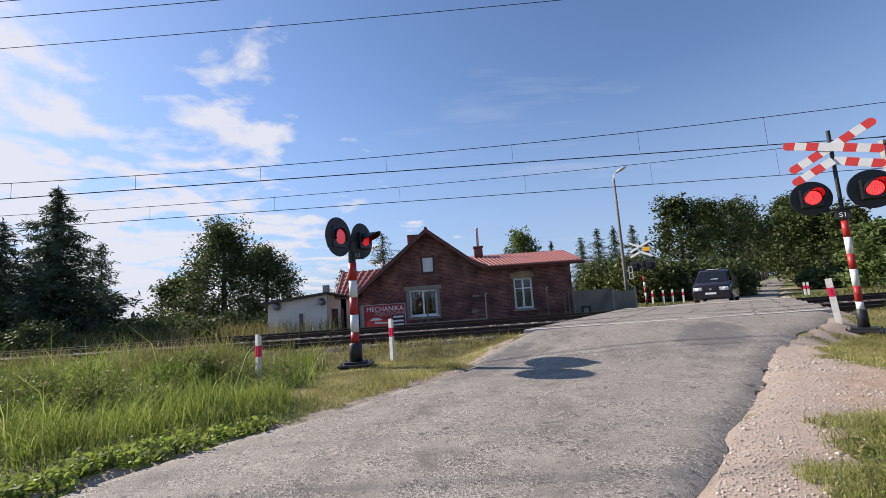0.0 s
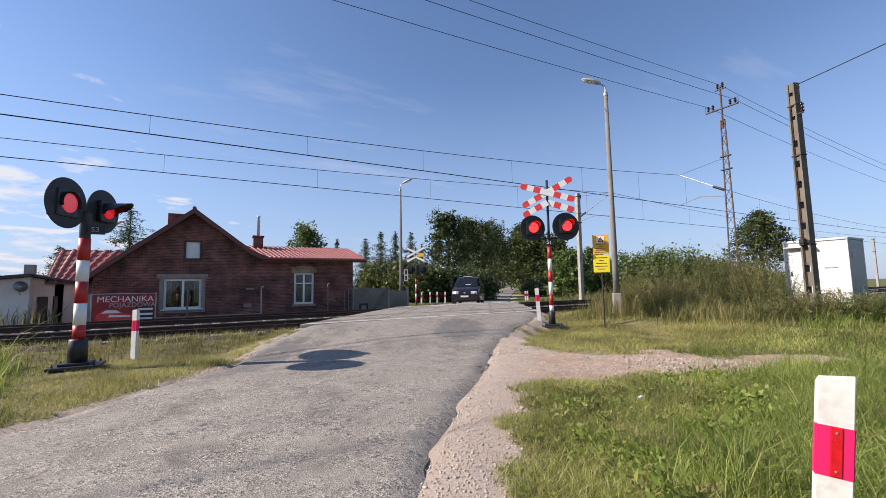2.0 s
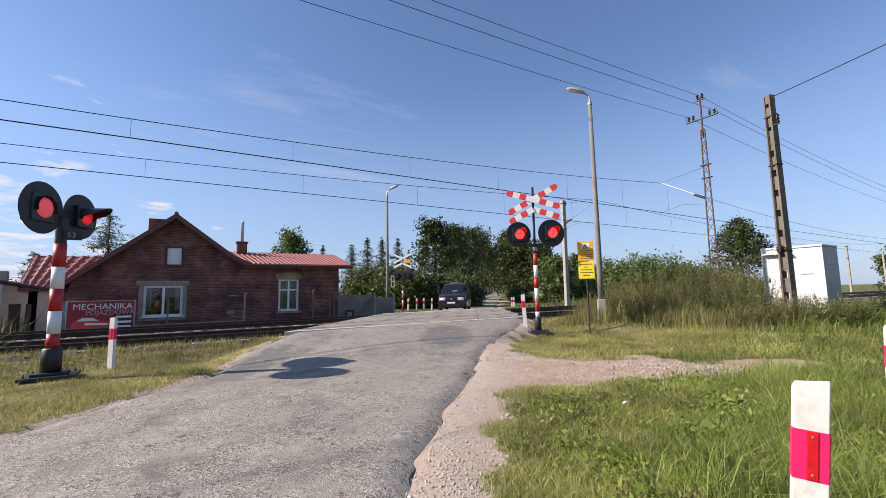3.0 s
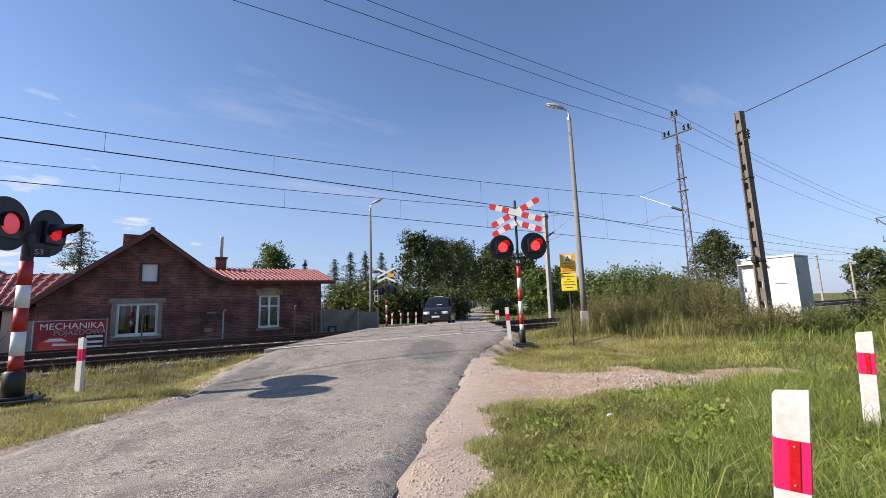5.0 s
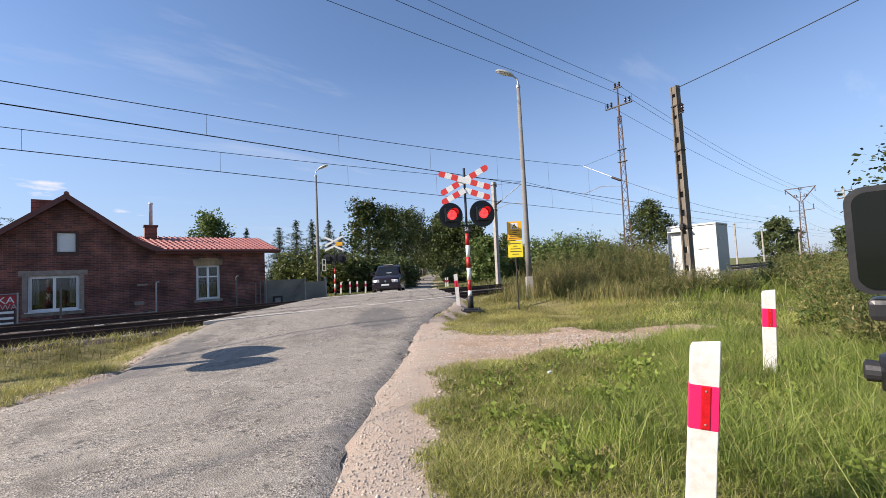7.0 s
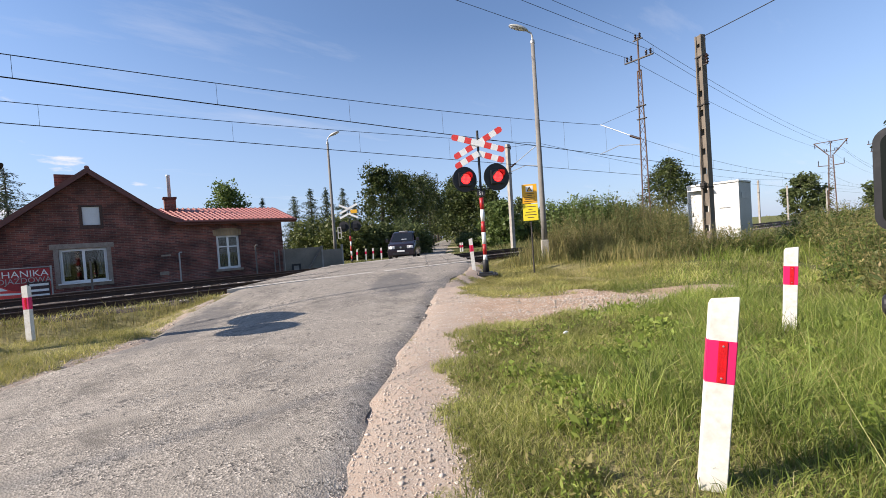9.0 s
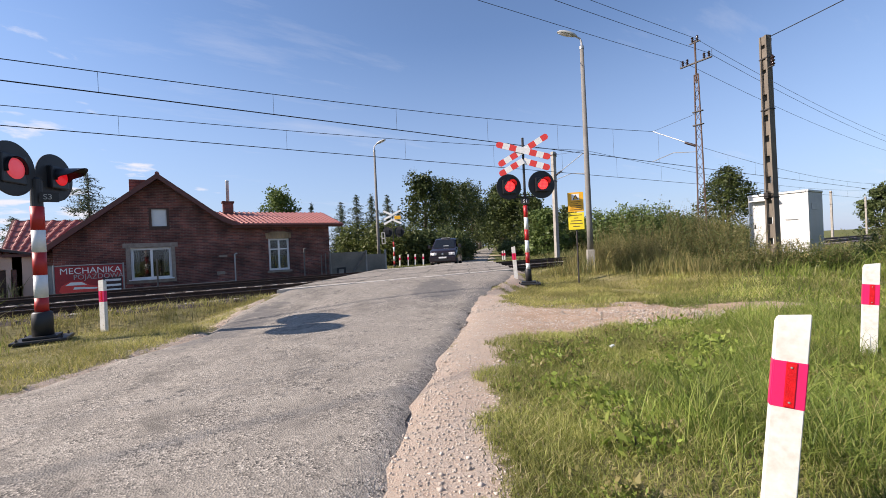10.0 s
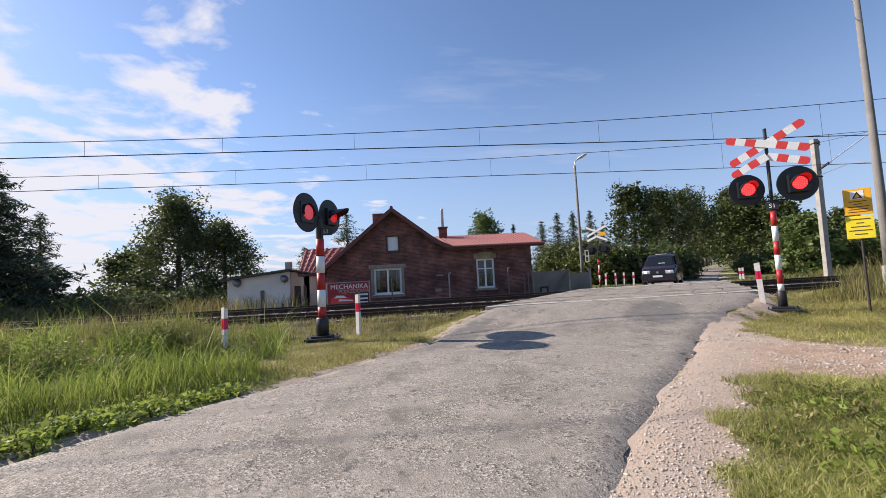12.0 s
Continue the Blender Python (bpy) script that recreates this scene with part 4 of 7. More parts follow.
def leaf_cloud(centers, spread, per, size, rng, flat=0.5, droop=0.0, slim=0.33):
    """Leaves in clumps: diamonds of four points round the centres."""
    k = len(centers)
    c = np.repeat(centers, per, 0)
    sp = np.repeat(np.broadcast_to(spread, (k,)), per)
    p = c + rng.normal(0, 1, c.shape) * sp[:, None] * np.array((1, 1, 0.75))
    m = len(p)
    d = rng.normal(0, 1, (m, 3))
    d[:, 2] = d[:, 2] * flat - droop
    d /= np.linalg.norm(d, axis=1)[:, None]
    u = np.cross(d, rng.normal(0, 1, (m, 3)))
    u /= np.linalg.norm(u, axis=1)[:, None]
    L = np.repeat(np.broadcast_to(size, (k,)), per)[:, None] * rng.lognormal(0, 0.3, (m, 1))
    v = np.stack([p, p + d * L * 0.5 + u * L * slim, p + d * L, p + d * L * 0.5 - u * L * slim], 1)
    return v.reshape(-1, 3)


def add_leaves(name, verts, mat, parent, label=""):
    f = np.arange(len(verts)).reshape(-1, 4)
    ob = new(name, mesh_np(name, verts, f, mat, 4))
    ob.parent = parent
    return tagged(ob, label)


def broad_tree(x, y, h, width, label, mat=None, leaf=0.32, clumps=260, per=26, stem=0.3, seed=1, taper=0.8, group="", name="tree", z=None, shoots=12):
    """Tapered trunk, limbs, and a crown of clumps set on the limbs and round an uneven outline."""
    rng = np.random.default_rng(seed)
    z0 = float(ground_z(x, y)) - 0.05 if z is None else z
    t = thing(name, x, y, z0, 0, label, "tree", group)
    r = h * 0.022 + 0.05
    bm = tube([(0, 0, -0.2), (r * 0.3, 0, h * 0.15), (0, r * 0.4, h * 0.45), (r * 0.5, 0, h * 0.8), (0, 0, h * 0.95)], [r * 1.3, r, r * 0.75, r * 0.35, r * 0.1], 8)
    tips = []
    for k in range(16):
        a, q = k * 2.4 + rng.uniform(-0.4, 0.4), stem + (0.92 - stem) * (k + 0.5) / 16
        reach = width * 0.5 * (1 - taper * max(0, (q - 0.45) / 0.55) ** 1.5) * rng.uniform(0.6, 1.0)
        b0 = Vector((0, 0, h * q * 0.9))
        b1 = Vector((math.cos(a) * reach * 0.5, math.sin(a) * reach * 0.5, h * q + 0.03 * h))
        b2 = Vector((math.cos(a) * reach, math.sin(a) * reach, h * min(0.97, q + 0.09)))
        tube([b0, b1, b2], [r * 0.45 * (1.1 - q), r * 0.28 * (1.1 - q), r * 0.08], 5, bm)
        tips += [b1, b2, (b1 + b2) / 2]
    part("trunk", bm, M_BARK, t, "rough dark bark trunk with limbs", True)
    cs = []
    lump = rng.uniform(0, 6.28, 6)
    while len(cs) < clumps:
        q = rng.uniform(stem * 0.85, 1.0)
        e = (q - stem * 0.85) / (1 - stem * 0.85)
        prof = math.sin(math.pi * min(1, 0.16 + 0.84 * e) ** 0.8) ** 0.6 if e < 0.97 else 0.25
        prof *= 1 - 0.75 * taper * max(0.0, e - 0.4) / 0.6
        a = rng.uniform(0, 6.283)
        un = 1 + 0.2 * math.sin(2 * a + lump[0] + 5 * q) + 0.16 * math.sin(3 * a + lump[1] - 9 * q) + 0.1 * math.sin(7 * q * 3 + lump[2])
        rad = width * 0.5 * prof * un * rng.uniform(0.25, 1.0) ** 0.45
        cs.append((math.cos(a) * rad, math.sin(a) * rad, h * q * (1 + 0.03 * math.sin(a * 3 + lump[3]))))
    # long shoots that break the outline
    for k in range(shoots):
        a, q = rng.uniform(0, 6.283), rng.uniform(0.45, 0.9)
        rad = width * 0.5 * (1 - 0.7 * taper * max(0.0, q - 0.45) / 0.55) * rng.uniform(0.3, 0.85)
        for e in np.linspace(0, 1, 5):
            cs.append((math.cos(a) * rad * (1 + 0.22 * e), math.sin(a) * rad * (1 + 0.22 * e), h * (q + 0.17 * e)))
    cs = np.array(cs + [tuple(v) for v in tips])
    v = leaf_cloud(cs, width * 0.042 + 0.06, int(per * 1.02), leaf * 0.85, rng)
    add_leaves("crown", v, mat or L_BROAD, t)
    return t


def spruce(x, y, h, width, label, seed=1, per=70, leaf=0.3, group="", mat=None):
    rng = np.random.default_rng(seed)
    z0 = float(ground_z(x, y)) - 0.05
    t = thing("spruce_tree", x, y, z0, 0, label, "tree", group)
    bm = tube([(0, 0, -0.2), (0, 0, h * 0.5), (0, 0, h)], [h * 0.018, h * 0.01, 0.015], 7)
    cs, sp, sz = [], [], []
    whorls = int(h * 2.3) + 5
    for k in range(whorls):
        q = (k + 0.3) / whorls
        reach = width * 0.5 * ((1 - q) ** 0.85 * rng.uniform(0.8, 1.15) + 0.03)
        for j in range(6):
            a = j * 1.05 + k * 1.3 + rng.uniform(-0.4, 0.4)
            rr = reach * rng.uniform(0.45, 1.25)
            z1 = h * (0.05 + 0.95 * q) + rng.uniform(-0.9, 0.9) * h / whorls
            sink, lift = rng.uniform(0.3, 0.55), rng.uniform(0.12, 0.3)
            at = lambda s: Vector((math.cos(a) * rr * s, math.sin(a) * rr * s, z1 - rr * sink * s + rr * lift * s * s))
            if j < 5:
                tube([at(0), at(0.5), at(1.0)], [0.03, 0.02, 0.006], 4, bm)
            for s in np.linspace(0.15, 1.0, max(2, int(rr * 4))):
                c = at(s)
                cs.append((c.x, c.y, c.z - 0.04))
                sp.append(0.05 + 0.1 * rr * (1.25 - s) + 0.02 * (1 - q))
                sz.append(leaf * (0.6 + 0.45 * (1 - q)))
    part("trunk", bm, M_BARK, t, "", True)
    for_each = max(15, int(per * 0.11))
    v = leaf_cloud(np.array(cs), np.array(sp), for_each, np.array(sz), rng, flat=0.5, droop=0.45, slim=0.11)
    add_leaves("crown", v, mat or L_SPRUCE, t, "dark green drooping needle branches")
    return t


def shrub(x, y, h, width, depth, label, mat=None, leaf=0.14, clumps=120, per=24, seed=1, rz=0.0, name="shrub", category="shrub", slim=0.33):
    """Many thin stems from the ground with leaf clumps along them."""
    rng = np.random.default_rng(seed)
    z0 = float(ground_z(x, y)) - 0.04
    t = thing(name, x, y, z0, rz, label, category)
    bm = bmesh.new()
    cs = []
    for k in range(clumps):
        a, q = rng.uniform(0, 6.283), math.sqrt(rng.random())
        bx, by = math.cos(a) * q * width * 0.5, math.sin(a) * q * depth * 0.5
        hh = h * (1 - 0.45 * q ** 2.5) * rng.uniform(0.45, 1.05)
        if k % 3 == 0:
            tube([(bx * 0.7, by * 0.7, 0), (bx, by, hh * 0.95)], [0.012, 0.004], 4, bm)
        cs.append((bx, by, hh * rng.uniform(0.15, 1.0)))
        cs.append((bx * 1.05, by * 1.05, hh))
    tagged(part("stem", bm, M_BARK, t), kind="stuff")
    v = leaf_cloud(np.array(cs), 0.06 * h + 0.05, max(6, int(per * 0.75)), leaf * 1.08, rng, flat=0.5 if slim > 0.3 else 1.2, droop=0.0 if slim > 0.3 else -0.35, slim=slim)
    add_leaves("foliage", v, mat or L_HEDGE, t)
    return t


def tall_weeds(x, y, h, width, depth, label, mat, seed, stems=110, leaf=0.085):
    """A stand of upright stalks that lean apart, with small narrow leaves and thin seed tops."""
    rng = np.random.default_rng(seed)
    t = thing("weeds", x, y, float(ground_z(x, y)) - 0.04, 0, label, "weeds")
    bm = bmesh.new()
    cs, sz, tops = [], [], []
    for k in range(stems):
        a, q = rng.uniform(0, 6.283), math.sqrt(rng.random())
        b = Vector((math.cos(a) * q * width * 0.55, math.sin(a) * q * depth * 0.55, 0))
        hh = h * (1 - 0.3 * q ** 2) * rng.uniform(0.35, 1.25)
        lean = Vector((rng.normal(0, 0.16), rng.normal(0, 0.16), 0)) * hh + b * 0.15
        pt = lambda e: b + lean * e * e + Vector((0, 0, hh * e))
        tube([pt(0), pt(0.5), pt(1.0)], [0.008, 0.006, 0.003], 3, bm)
        for e in np.linspace(0.12, 1.0, max(5, int(hh * 8))):
            c = pt(e)
            cs.append((c.x, c.y, c.z))
            sz.append(leaf * (1.25 - 0.75 * e))
        if k % 3 == 0:
            tops += [tuple(pt(e)) for e in (0.94, 1.0, 1.06)]
    tagged(part("stalks", bm, L_STRAW, t), kind="stuff")
    v = leaf_cloud(np.array(cs), 0.05, 6, np.array(sz), rng, flat=1.0, droop=-0.15, slim=0.16)
    add_leaves("foliage", v, mat, t)
    add_leaves("seed_tops", leaf_cloud(np.array(tops), 0.03, 5, 0.045, rng, 1.5, -0.6, 0.2), L_STRAW, t, "thin brownish seed tops")
    return t


def polar(az, d):
    return d * math.sin(radians(az)), d * math.cos(radians(az))


def build_plants():
    # left of the house, beyond the tracks
    spruce(*polar(-43.8, 38), 10.9, 8.6, "large dark spruce beyond the tracks", 3, 200, 0.38)
    spruce(*polar(-47.6, 40), 8.6, 8.0, "dark spruce with a ragged outline beyond the tracks", 5, 170, 0.38)
    spruce(*polar(-40.2, 41), 7.6, 5.0, "smaller dark spruce beside the large one", 6, 120, 0.3)
    broad_tree(*polar(-28.6, 36), 8.1, 6.4, "round-topped cherry tree behind the railway", None, 0.2, 420, 30, 0.1, 11, 0.85, shoots=46)
    broad_tree(*polar(-23.8, 38), 6.7, 5.4, "lower leafy tree beside the shed", None, 0.2, 330, 30, 0.1, 12, 0.85, shoots=34)
    broad_tree(*polar(-33.0, 40), 4.6, 5.0, "low spreading garden tree", None, 0.26, 140, 22, 0.1, 13, 0.85)
    for k, (az, d, h, w) in enumerate(((-37, 30, 1.5, 3), (-34.5, 31, 1.7, 3), (-31.5, 29, 1.4, 2.6), (-27.8, 30, 1.5, 2.8), (-45, 32, 1.8, 4), (-50, 31, 2.0, 4), (-23.5, 29, 1.3, 2))):
        shrub(*polar(az, d), h, w, 1.6, "dark overgrown shrub along the railway", L_BROAD, 0.14, 70, 22, 30 + k)
    # behind the house
    spruce(*polar(-8.7, 37), 7.8, 7.6, "spruce behind the house roof", 14, 110, 0.26)
    spruce(*polar(-14.3, 36), 4.6, 4.4, "small spruce behind the shed", 15, 90, 0.24)
    broad_tree(*polar(10.6, 52), 8.7, 6.6, "leafy tree behind the house", L_WILLOW, 0.3, 200, 24, 0.2, 16)
    spruce(*polar(14.4, 50), 7.6, 2.6, "narrow spruce behind the house", 17, 80, 0.26)
    for k, (az, d, h) in enumerate(((18.2, 54, 8.0), (20.3, 56, 9.2), (22.3, 55, 9.1), (24.5, 57, 9.2), (26.0, 60, 7.6))):
        spruce(*polar(az, d), h, 5.6, "slender spruce in a row behind the yard", 40 + k, 150, 0.3, "spruces behind the yard")
    # bushes round the far signal
    for k, (az, d, h, w) in enumerate(((20.5, 45, 4.4, 5), (23.8, 43, 4.2, 4.5), (26.6, 42, 3.9, 4.5), (29.2, 42.5, 3.4, 4.5), (31.8, 43, 3.6, 4.4), (34.0, 46, 3.4, 3.6))):
        shrub(*polar(az, d), h, w, 3.4, "dense dark green bush by the road", L_BROAD if k > 2 else L_HEDGE, 0.22, 190, 24, 60 + k)
    # the avenue
    broad_tree(*polar(29.7, 55), 11.2, 7.2, "tall open-crowned avenue tree", L_LIME, 0.34, 260, 26, 0.16, 71, 0.75, "avenue trees")
    k = 0
    # The farthest trees, some across the road, are added to darken the avenue's end.
    for s0, side, hh in ((74, 5.6, 13.6), (98, 5.0, 18.0), (116, 4.4, 20.0), (138, 4.0, 21.5), (165, 4.0, 22.0), (195, 4.0, 22.0), (60, -6.2, 9.0), (78, -5.8, 13.0), (98, -5.5, 16.0), (120, -4.6, 18.5), (145, -4.2, 20.5), (175, -4.2, 20.5), (205, -4.2, 20), (240, 4.5, 20), (240, -5, 20), (290, 0, 18), (290, 5, 16), (290, -5, 16), (285, 9, 20), (285, -9, 20)):
        k += 1
        x, y = RC[0] + RD[0] * s0 - RD[1] * side, RC[1] + RD[1] * s0 + RD[0] * side
        broad_tree(x, y, hh * (1 + 0.05 * math.sin(k * 2.1)), 8.6 if s0 < 90 else 12.6, "tall leafy roadside avenue tree", L_LIME, 0.42 if s0 < 100 else 0.6, 260 if s0 < 130 else 170, 22 if s0 < 100 else 12, 0.18, 80 + k, 0.6, "avenue trees")
    # Bushes added to block bright gaps between the trunks.
    for j, (s0, side, hh, ww) in enumerate(((48, 6.2, 2.6, 4.5), (56, 6.4, 3.2, 5), (66, 6.6, 3.4, 5), (78, 6.4, 3.6, 6), (92, 6.4, 3.6, 6), (52, -6.4, 2.2, 5), (62, -6.8, 2.8, 5), (74, -6.8, 3.0, 6), (90, -6.8, 3.2, 6))):
        shrub(RC[0] + RD[0] * s0 - RD[1] * side, RC[1] + RD[1] * s0 + RD[0] * side, hh, ww, 4, "undergrowth added to darken the gaps below the avenue trees", L_BROAD, 0.24, 130, 24, 300 + j)
    # right of the road beyond the tracks
    broad_tree(*polar(46.2, 46), 5.0, 5.0, "pale green weeping willow", L_WILLOW, 0.34, 150, 30, 0.02, 110, 0.85)
    broad_tree(*polar(44.3, 62), 8.2, 6.0, "leafy tree beside the road", L_LIME, 0.36, 190, 24, 0.08, 111)
    broad_tree(*polar(48.8, 60), 6.2, 6.0, "leafy roadside tree behind the willow", L_BROAD, 0.34, 170, 24, 0.06, 112)
    for j, (az, d, h, w) in enumerate(((50.5, 50, 4.0, 6), (53.6, 48, 4.6, 6.4), (56.3, 47, 4.8, 6.4), (58.9, 47, 4.7, 6.4), (61.4, 48, 4.0, 6.4), (63.8, 50, 3.3, 6.0), (66.5, 52, 2.6, 6.0), (70, 56, 2.2, 7))):
        shrub(*polar(az, d), h, w, 4.5, "broad green bush beyond the railway", L_WILLOW if j in (1, 2, 3, 4) else L_HEDGE, 0.19, 300, 20, 120 + j)
    broad_tree(*polar(66.9, 82), 12.2, 7.6, "solitary broad tree in the field", L_LIME, 0.36, 230, 30, 0.36, 140, 0.55)
    broad_tree(*polar(79.3, 150), 11.4, 11, "distant leafy tree by the railway", L_BROAD, 0.7, 190, 24, 0.05, 141)
    broad_tree(*polar(85.2, 170), 9, 12, "distant leafy tree in the field", L_BROAD, 0.8, 160, 24, 0.05, 142)
    broad_tree(*polar(96.5, 24), 9.6, 7.8, "tall dark-leaved tree at the field edge", L_LIME, 0.2, 420, 40, 0.12, 143, 0.6, shoots=0)
    # the overgrown bank and field weeds
    rng = random.Random(5)
    for j, (x, y, h, w, d) in enumerate(((15.0, 9.8, 1.7, 2.2, 1.6), (16.4, 8.6, 1.8, 2.4, 1.8), (17.4, 9.8, 2.2, 2.0, 1.8), (18.8, 9.0, 2.35, 2.0, 1.6), (20.6, 9.4, 1.8, 2.6, 1.8), (22.5, 9.2, 1.7, 2.6, 2), (14.8, 8.8, 1.0, 1.8, 1.4), (16.2, 7.3, 1.35, 2.2, 1.6), (17.4, 7.7, 2.1, 1.8, 1.4), (15.6, 10.8, 1.6, 2.2, 1.5), (19.0, 7.8, 1.5, 2.0, 1.4), (15.9, 6.1, 0.85, 2.0, 1.3), (17.1, 5.7, 0.85, 1.8, 1.1), (18.7, 5.0, 0.75, 1.8, 1.1), (19.2, 6.4, 0.85, 1.5, 1.3))):
        tall_weeds(x, y, h * 1.08, w, d, "tangled brownish-green weeds on the bank", (L_BANK, L_HEDGE, L_BANK)[j % 3], 150 + j, 90)
    for j, (x, y, h, w, d) in enumerate(((16.4, 5.5, 0.7, 1.5, 0.9), (17.6, 5.1, 0.85, 1.6, 0.9), (18.9, 4.7, 0.75, 1.6, 0.9), (15.2, 6.3, 0.6, 1.2, 0.8))):
        tall_weeds(x, y, h, w, d, "bright green nettles at the foot of the bank", L_FIELDWEED, 500 + j, 80, 0.1)
    for j, (x, y, h, w, d) in enumerate(((10.2, 0.4, 1.0, 2.4, 1.6), (12.2, 0.9, 1.25, 2.8, 2.0), (14.6, 1.1, 1.4, 3.2, 2.2), (17.5, 1.6, 1.6, 3.4, 2.4), (20.5, 2.8, 1.5, 3, 2), (24.5, 4.4, 1.6, 4, 2.4), (21, 2.2, 1.6, 4, 2.6), (12, -1.2, 1.5, 3, 2.2), (16, -1.4, 1.8, 4, 2.6), (8.6, -0.6, 0.8, 1.8, 1.5), (26, 3.2, 1.7, 5, 3), (32, 4.4, 1.8, 6, 3), (40, 6, 1.9, 8, 3))):
        tall_weeds(x, y, h * 0.9, w, d, "dense green field weeds and brambles", L_FIELDWEED if j % 3 else L_BANK, 180 + j, 100, 0.1 + 0.0018 * x)
    for j in range(70):
        x, y = rng.uniform(2.6, 8.2), rng.uniform(-0.2, 4.2)
        shrub(x, y, rng.uniform(0.07, 0.19), rng.uniform(0.2, 0.55), 0.4, "low broad-leaved weed on the verge", L_WEED, rng.uniform(0.035, 0.07), 12, 8, 210 + j, name="weed", category="weed", slim=rng.choice((0.2, 0.26, 0.33)))
    for j in range(22):
        s = -6.0 + j * 0.2
        lat = float(road_left(s)) + rng.uniform(0.12, 0.5)
        x, y = RC[0] + RD[0] * s - RD[1] * lat, RC[1] + RD[1] * s + RD[0] * lat
        shrub(x, y, rng.uniform(0.14, 0.28), rng.uniform(0.35, 0.6), 0.35, "leafy weed along the road edge", L_WEED, 0.055, 16, 10, 260 + j, name="weed", category="weed")
    for j in range(34):
        x = rng.uniform(-12.5, -3.8)
        y = rng.uniform(max(4.2, 8.6 + (x + 3.3) * 0.5), 11.4)
        if float(road_coords(x, y)[1]) > 3.6:
            tall_weeds(x, y, rng.uniform(0.35, 0.7), rng.uniform(0.7, 1.6), rng.uniform(0.6, 1.1), "lush leafy weeds in the tall verge grass", L_LUSHWEED, 400 + j, 60, 0.09)
    for j in range(44):
        x, y = rng.uniform(1.7, 5.6), rng.uniform(0.8, 4.6)
        if float(road_coords(x, y)[1]) < -3.6:
            tall_weeds(x, y, rng.uniform(0.1, 0.2), rng.uniform(0.25, 0.6), rng.uniform(0.2, 0.5), "low yellowish-green leafy weeds on the verge", L_WEED, 440 + j, 16, 0.05)
    for j in range(10):
        x, y = rng.uniform(3.0, 4.6), rng.uniform(1.6, 3.2)
        shrub(x, y, rng.uniform(0.07, 0.12), rng.uniform(0.2, 0.3), 0.25, "flat rosette weed on the verge", L_WEED, 0.045, 9, 12, 240 + j, name="weed", category="weed")


build_ground()
build_road()
build_ballast()
build_track(TRACKS[0], "rusty railway track nearest the road sign")
build_track(TRACKS[1], "rusty railway track before the brick house")
build_crossing()

# ---- things ----


def place_z(x, y):
    return float(ground_z(x, y))


def delineator(x, y, label, tilt=(0, 0), h=1.17, rz=-43, both=False, z=None):
    t = thing("delineator_post", x, y, place_z(x, y) if z is None else z, rz, label, "marker post", "red and white marker posts")
    t.rotation_euler = (radians(tilt[0]), radians(tilt[1]), radians(rz))
    w, d = 0.072, 0.05
    prof = [(-w, -d), (w, -d), (w * 1.0, 0), (w * 0.55, d), (-w * 0.55, d), (-w, 0)]

    def shell(z0, z1, grow, slope=0.0):
        bm = bmesh.new()
        a = [bm.verts.new((px * grow, py * grow, z0)) for px, py in prof]
        b = [bm.verts.new((px * grow, py * grow, z1 - slope * (px + w) * 0.0 - slope * (py + d) / (2 * d) * 0.07 + slope * (0.03 - abs(px - 0.025) * 0.42))) for px, py in prof]
        bm.faces.new(a[::-1])
        bm.faces.new(b)
        for k in range(6):
            bm.faces.new((a[k], a[(k + 1) % 6], b[(k + 1) % 6], b[k]))
        bmesh.ops.bevel(bm, geom=bm.edges[:], offset=0.005, segments=2, affect="EDGES")
        return bm

    part("post_body", shell(-0.35, h, 1.0, 1.0), M_WHITEDIRTY, t, "white plastic post")
    part("band", shell(h - 0.5, h - 0.245, 1.03), M_PINK, t, "magenta-red reflective band")
    part("reflector", box((-0.018, -d * 1.03 - 0.004, h - 0.492), (0.028, -d, h - 0.253), 0.003), M_REFLECT, t, "ribbed red reflector")
    for zz in (h - 0.28, h - 0.465):
        part("rivet", lathe([(0.006, 0), (0.005, 0.003), (0.001, 0.004)], 8, None, Matrix.Translation((0.005, -d * 1.03 - 0.004, zz)) @ pose(0, 0, 0, 90)), M_GREY, t)
    return t


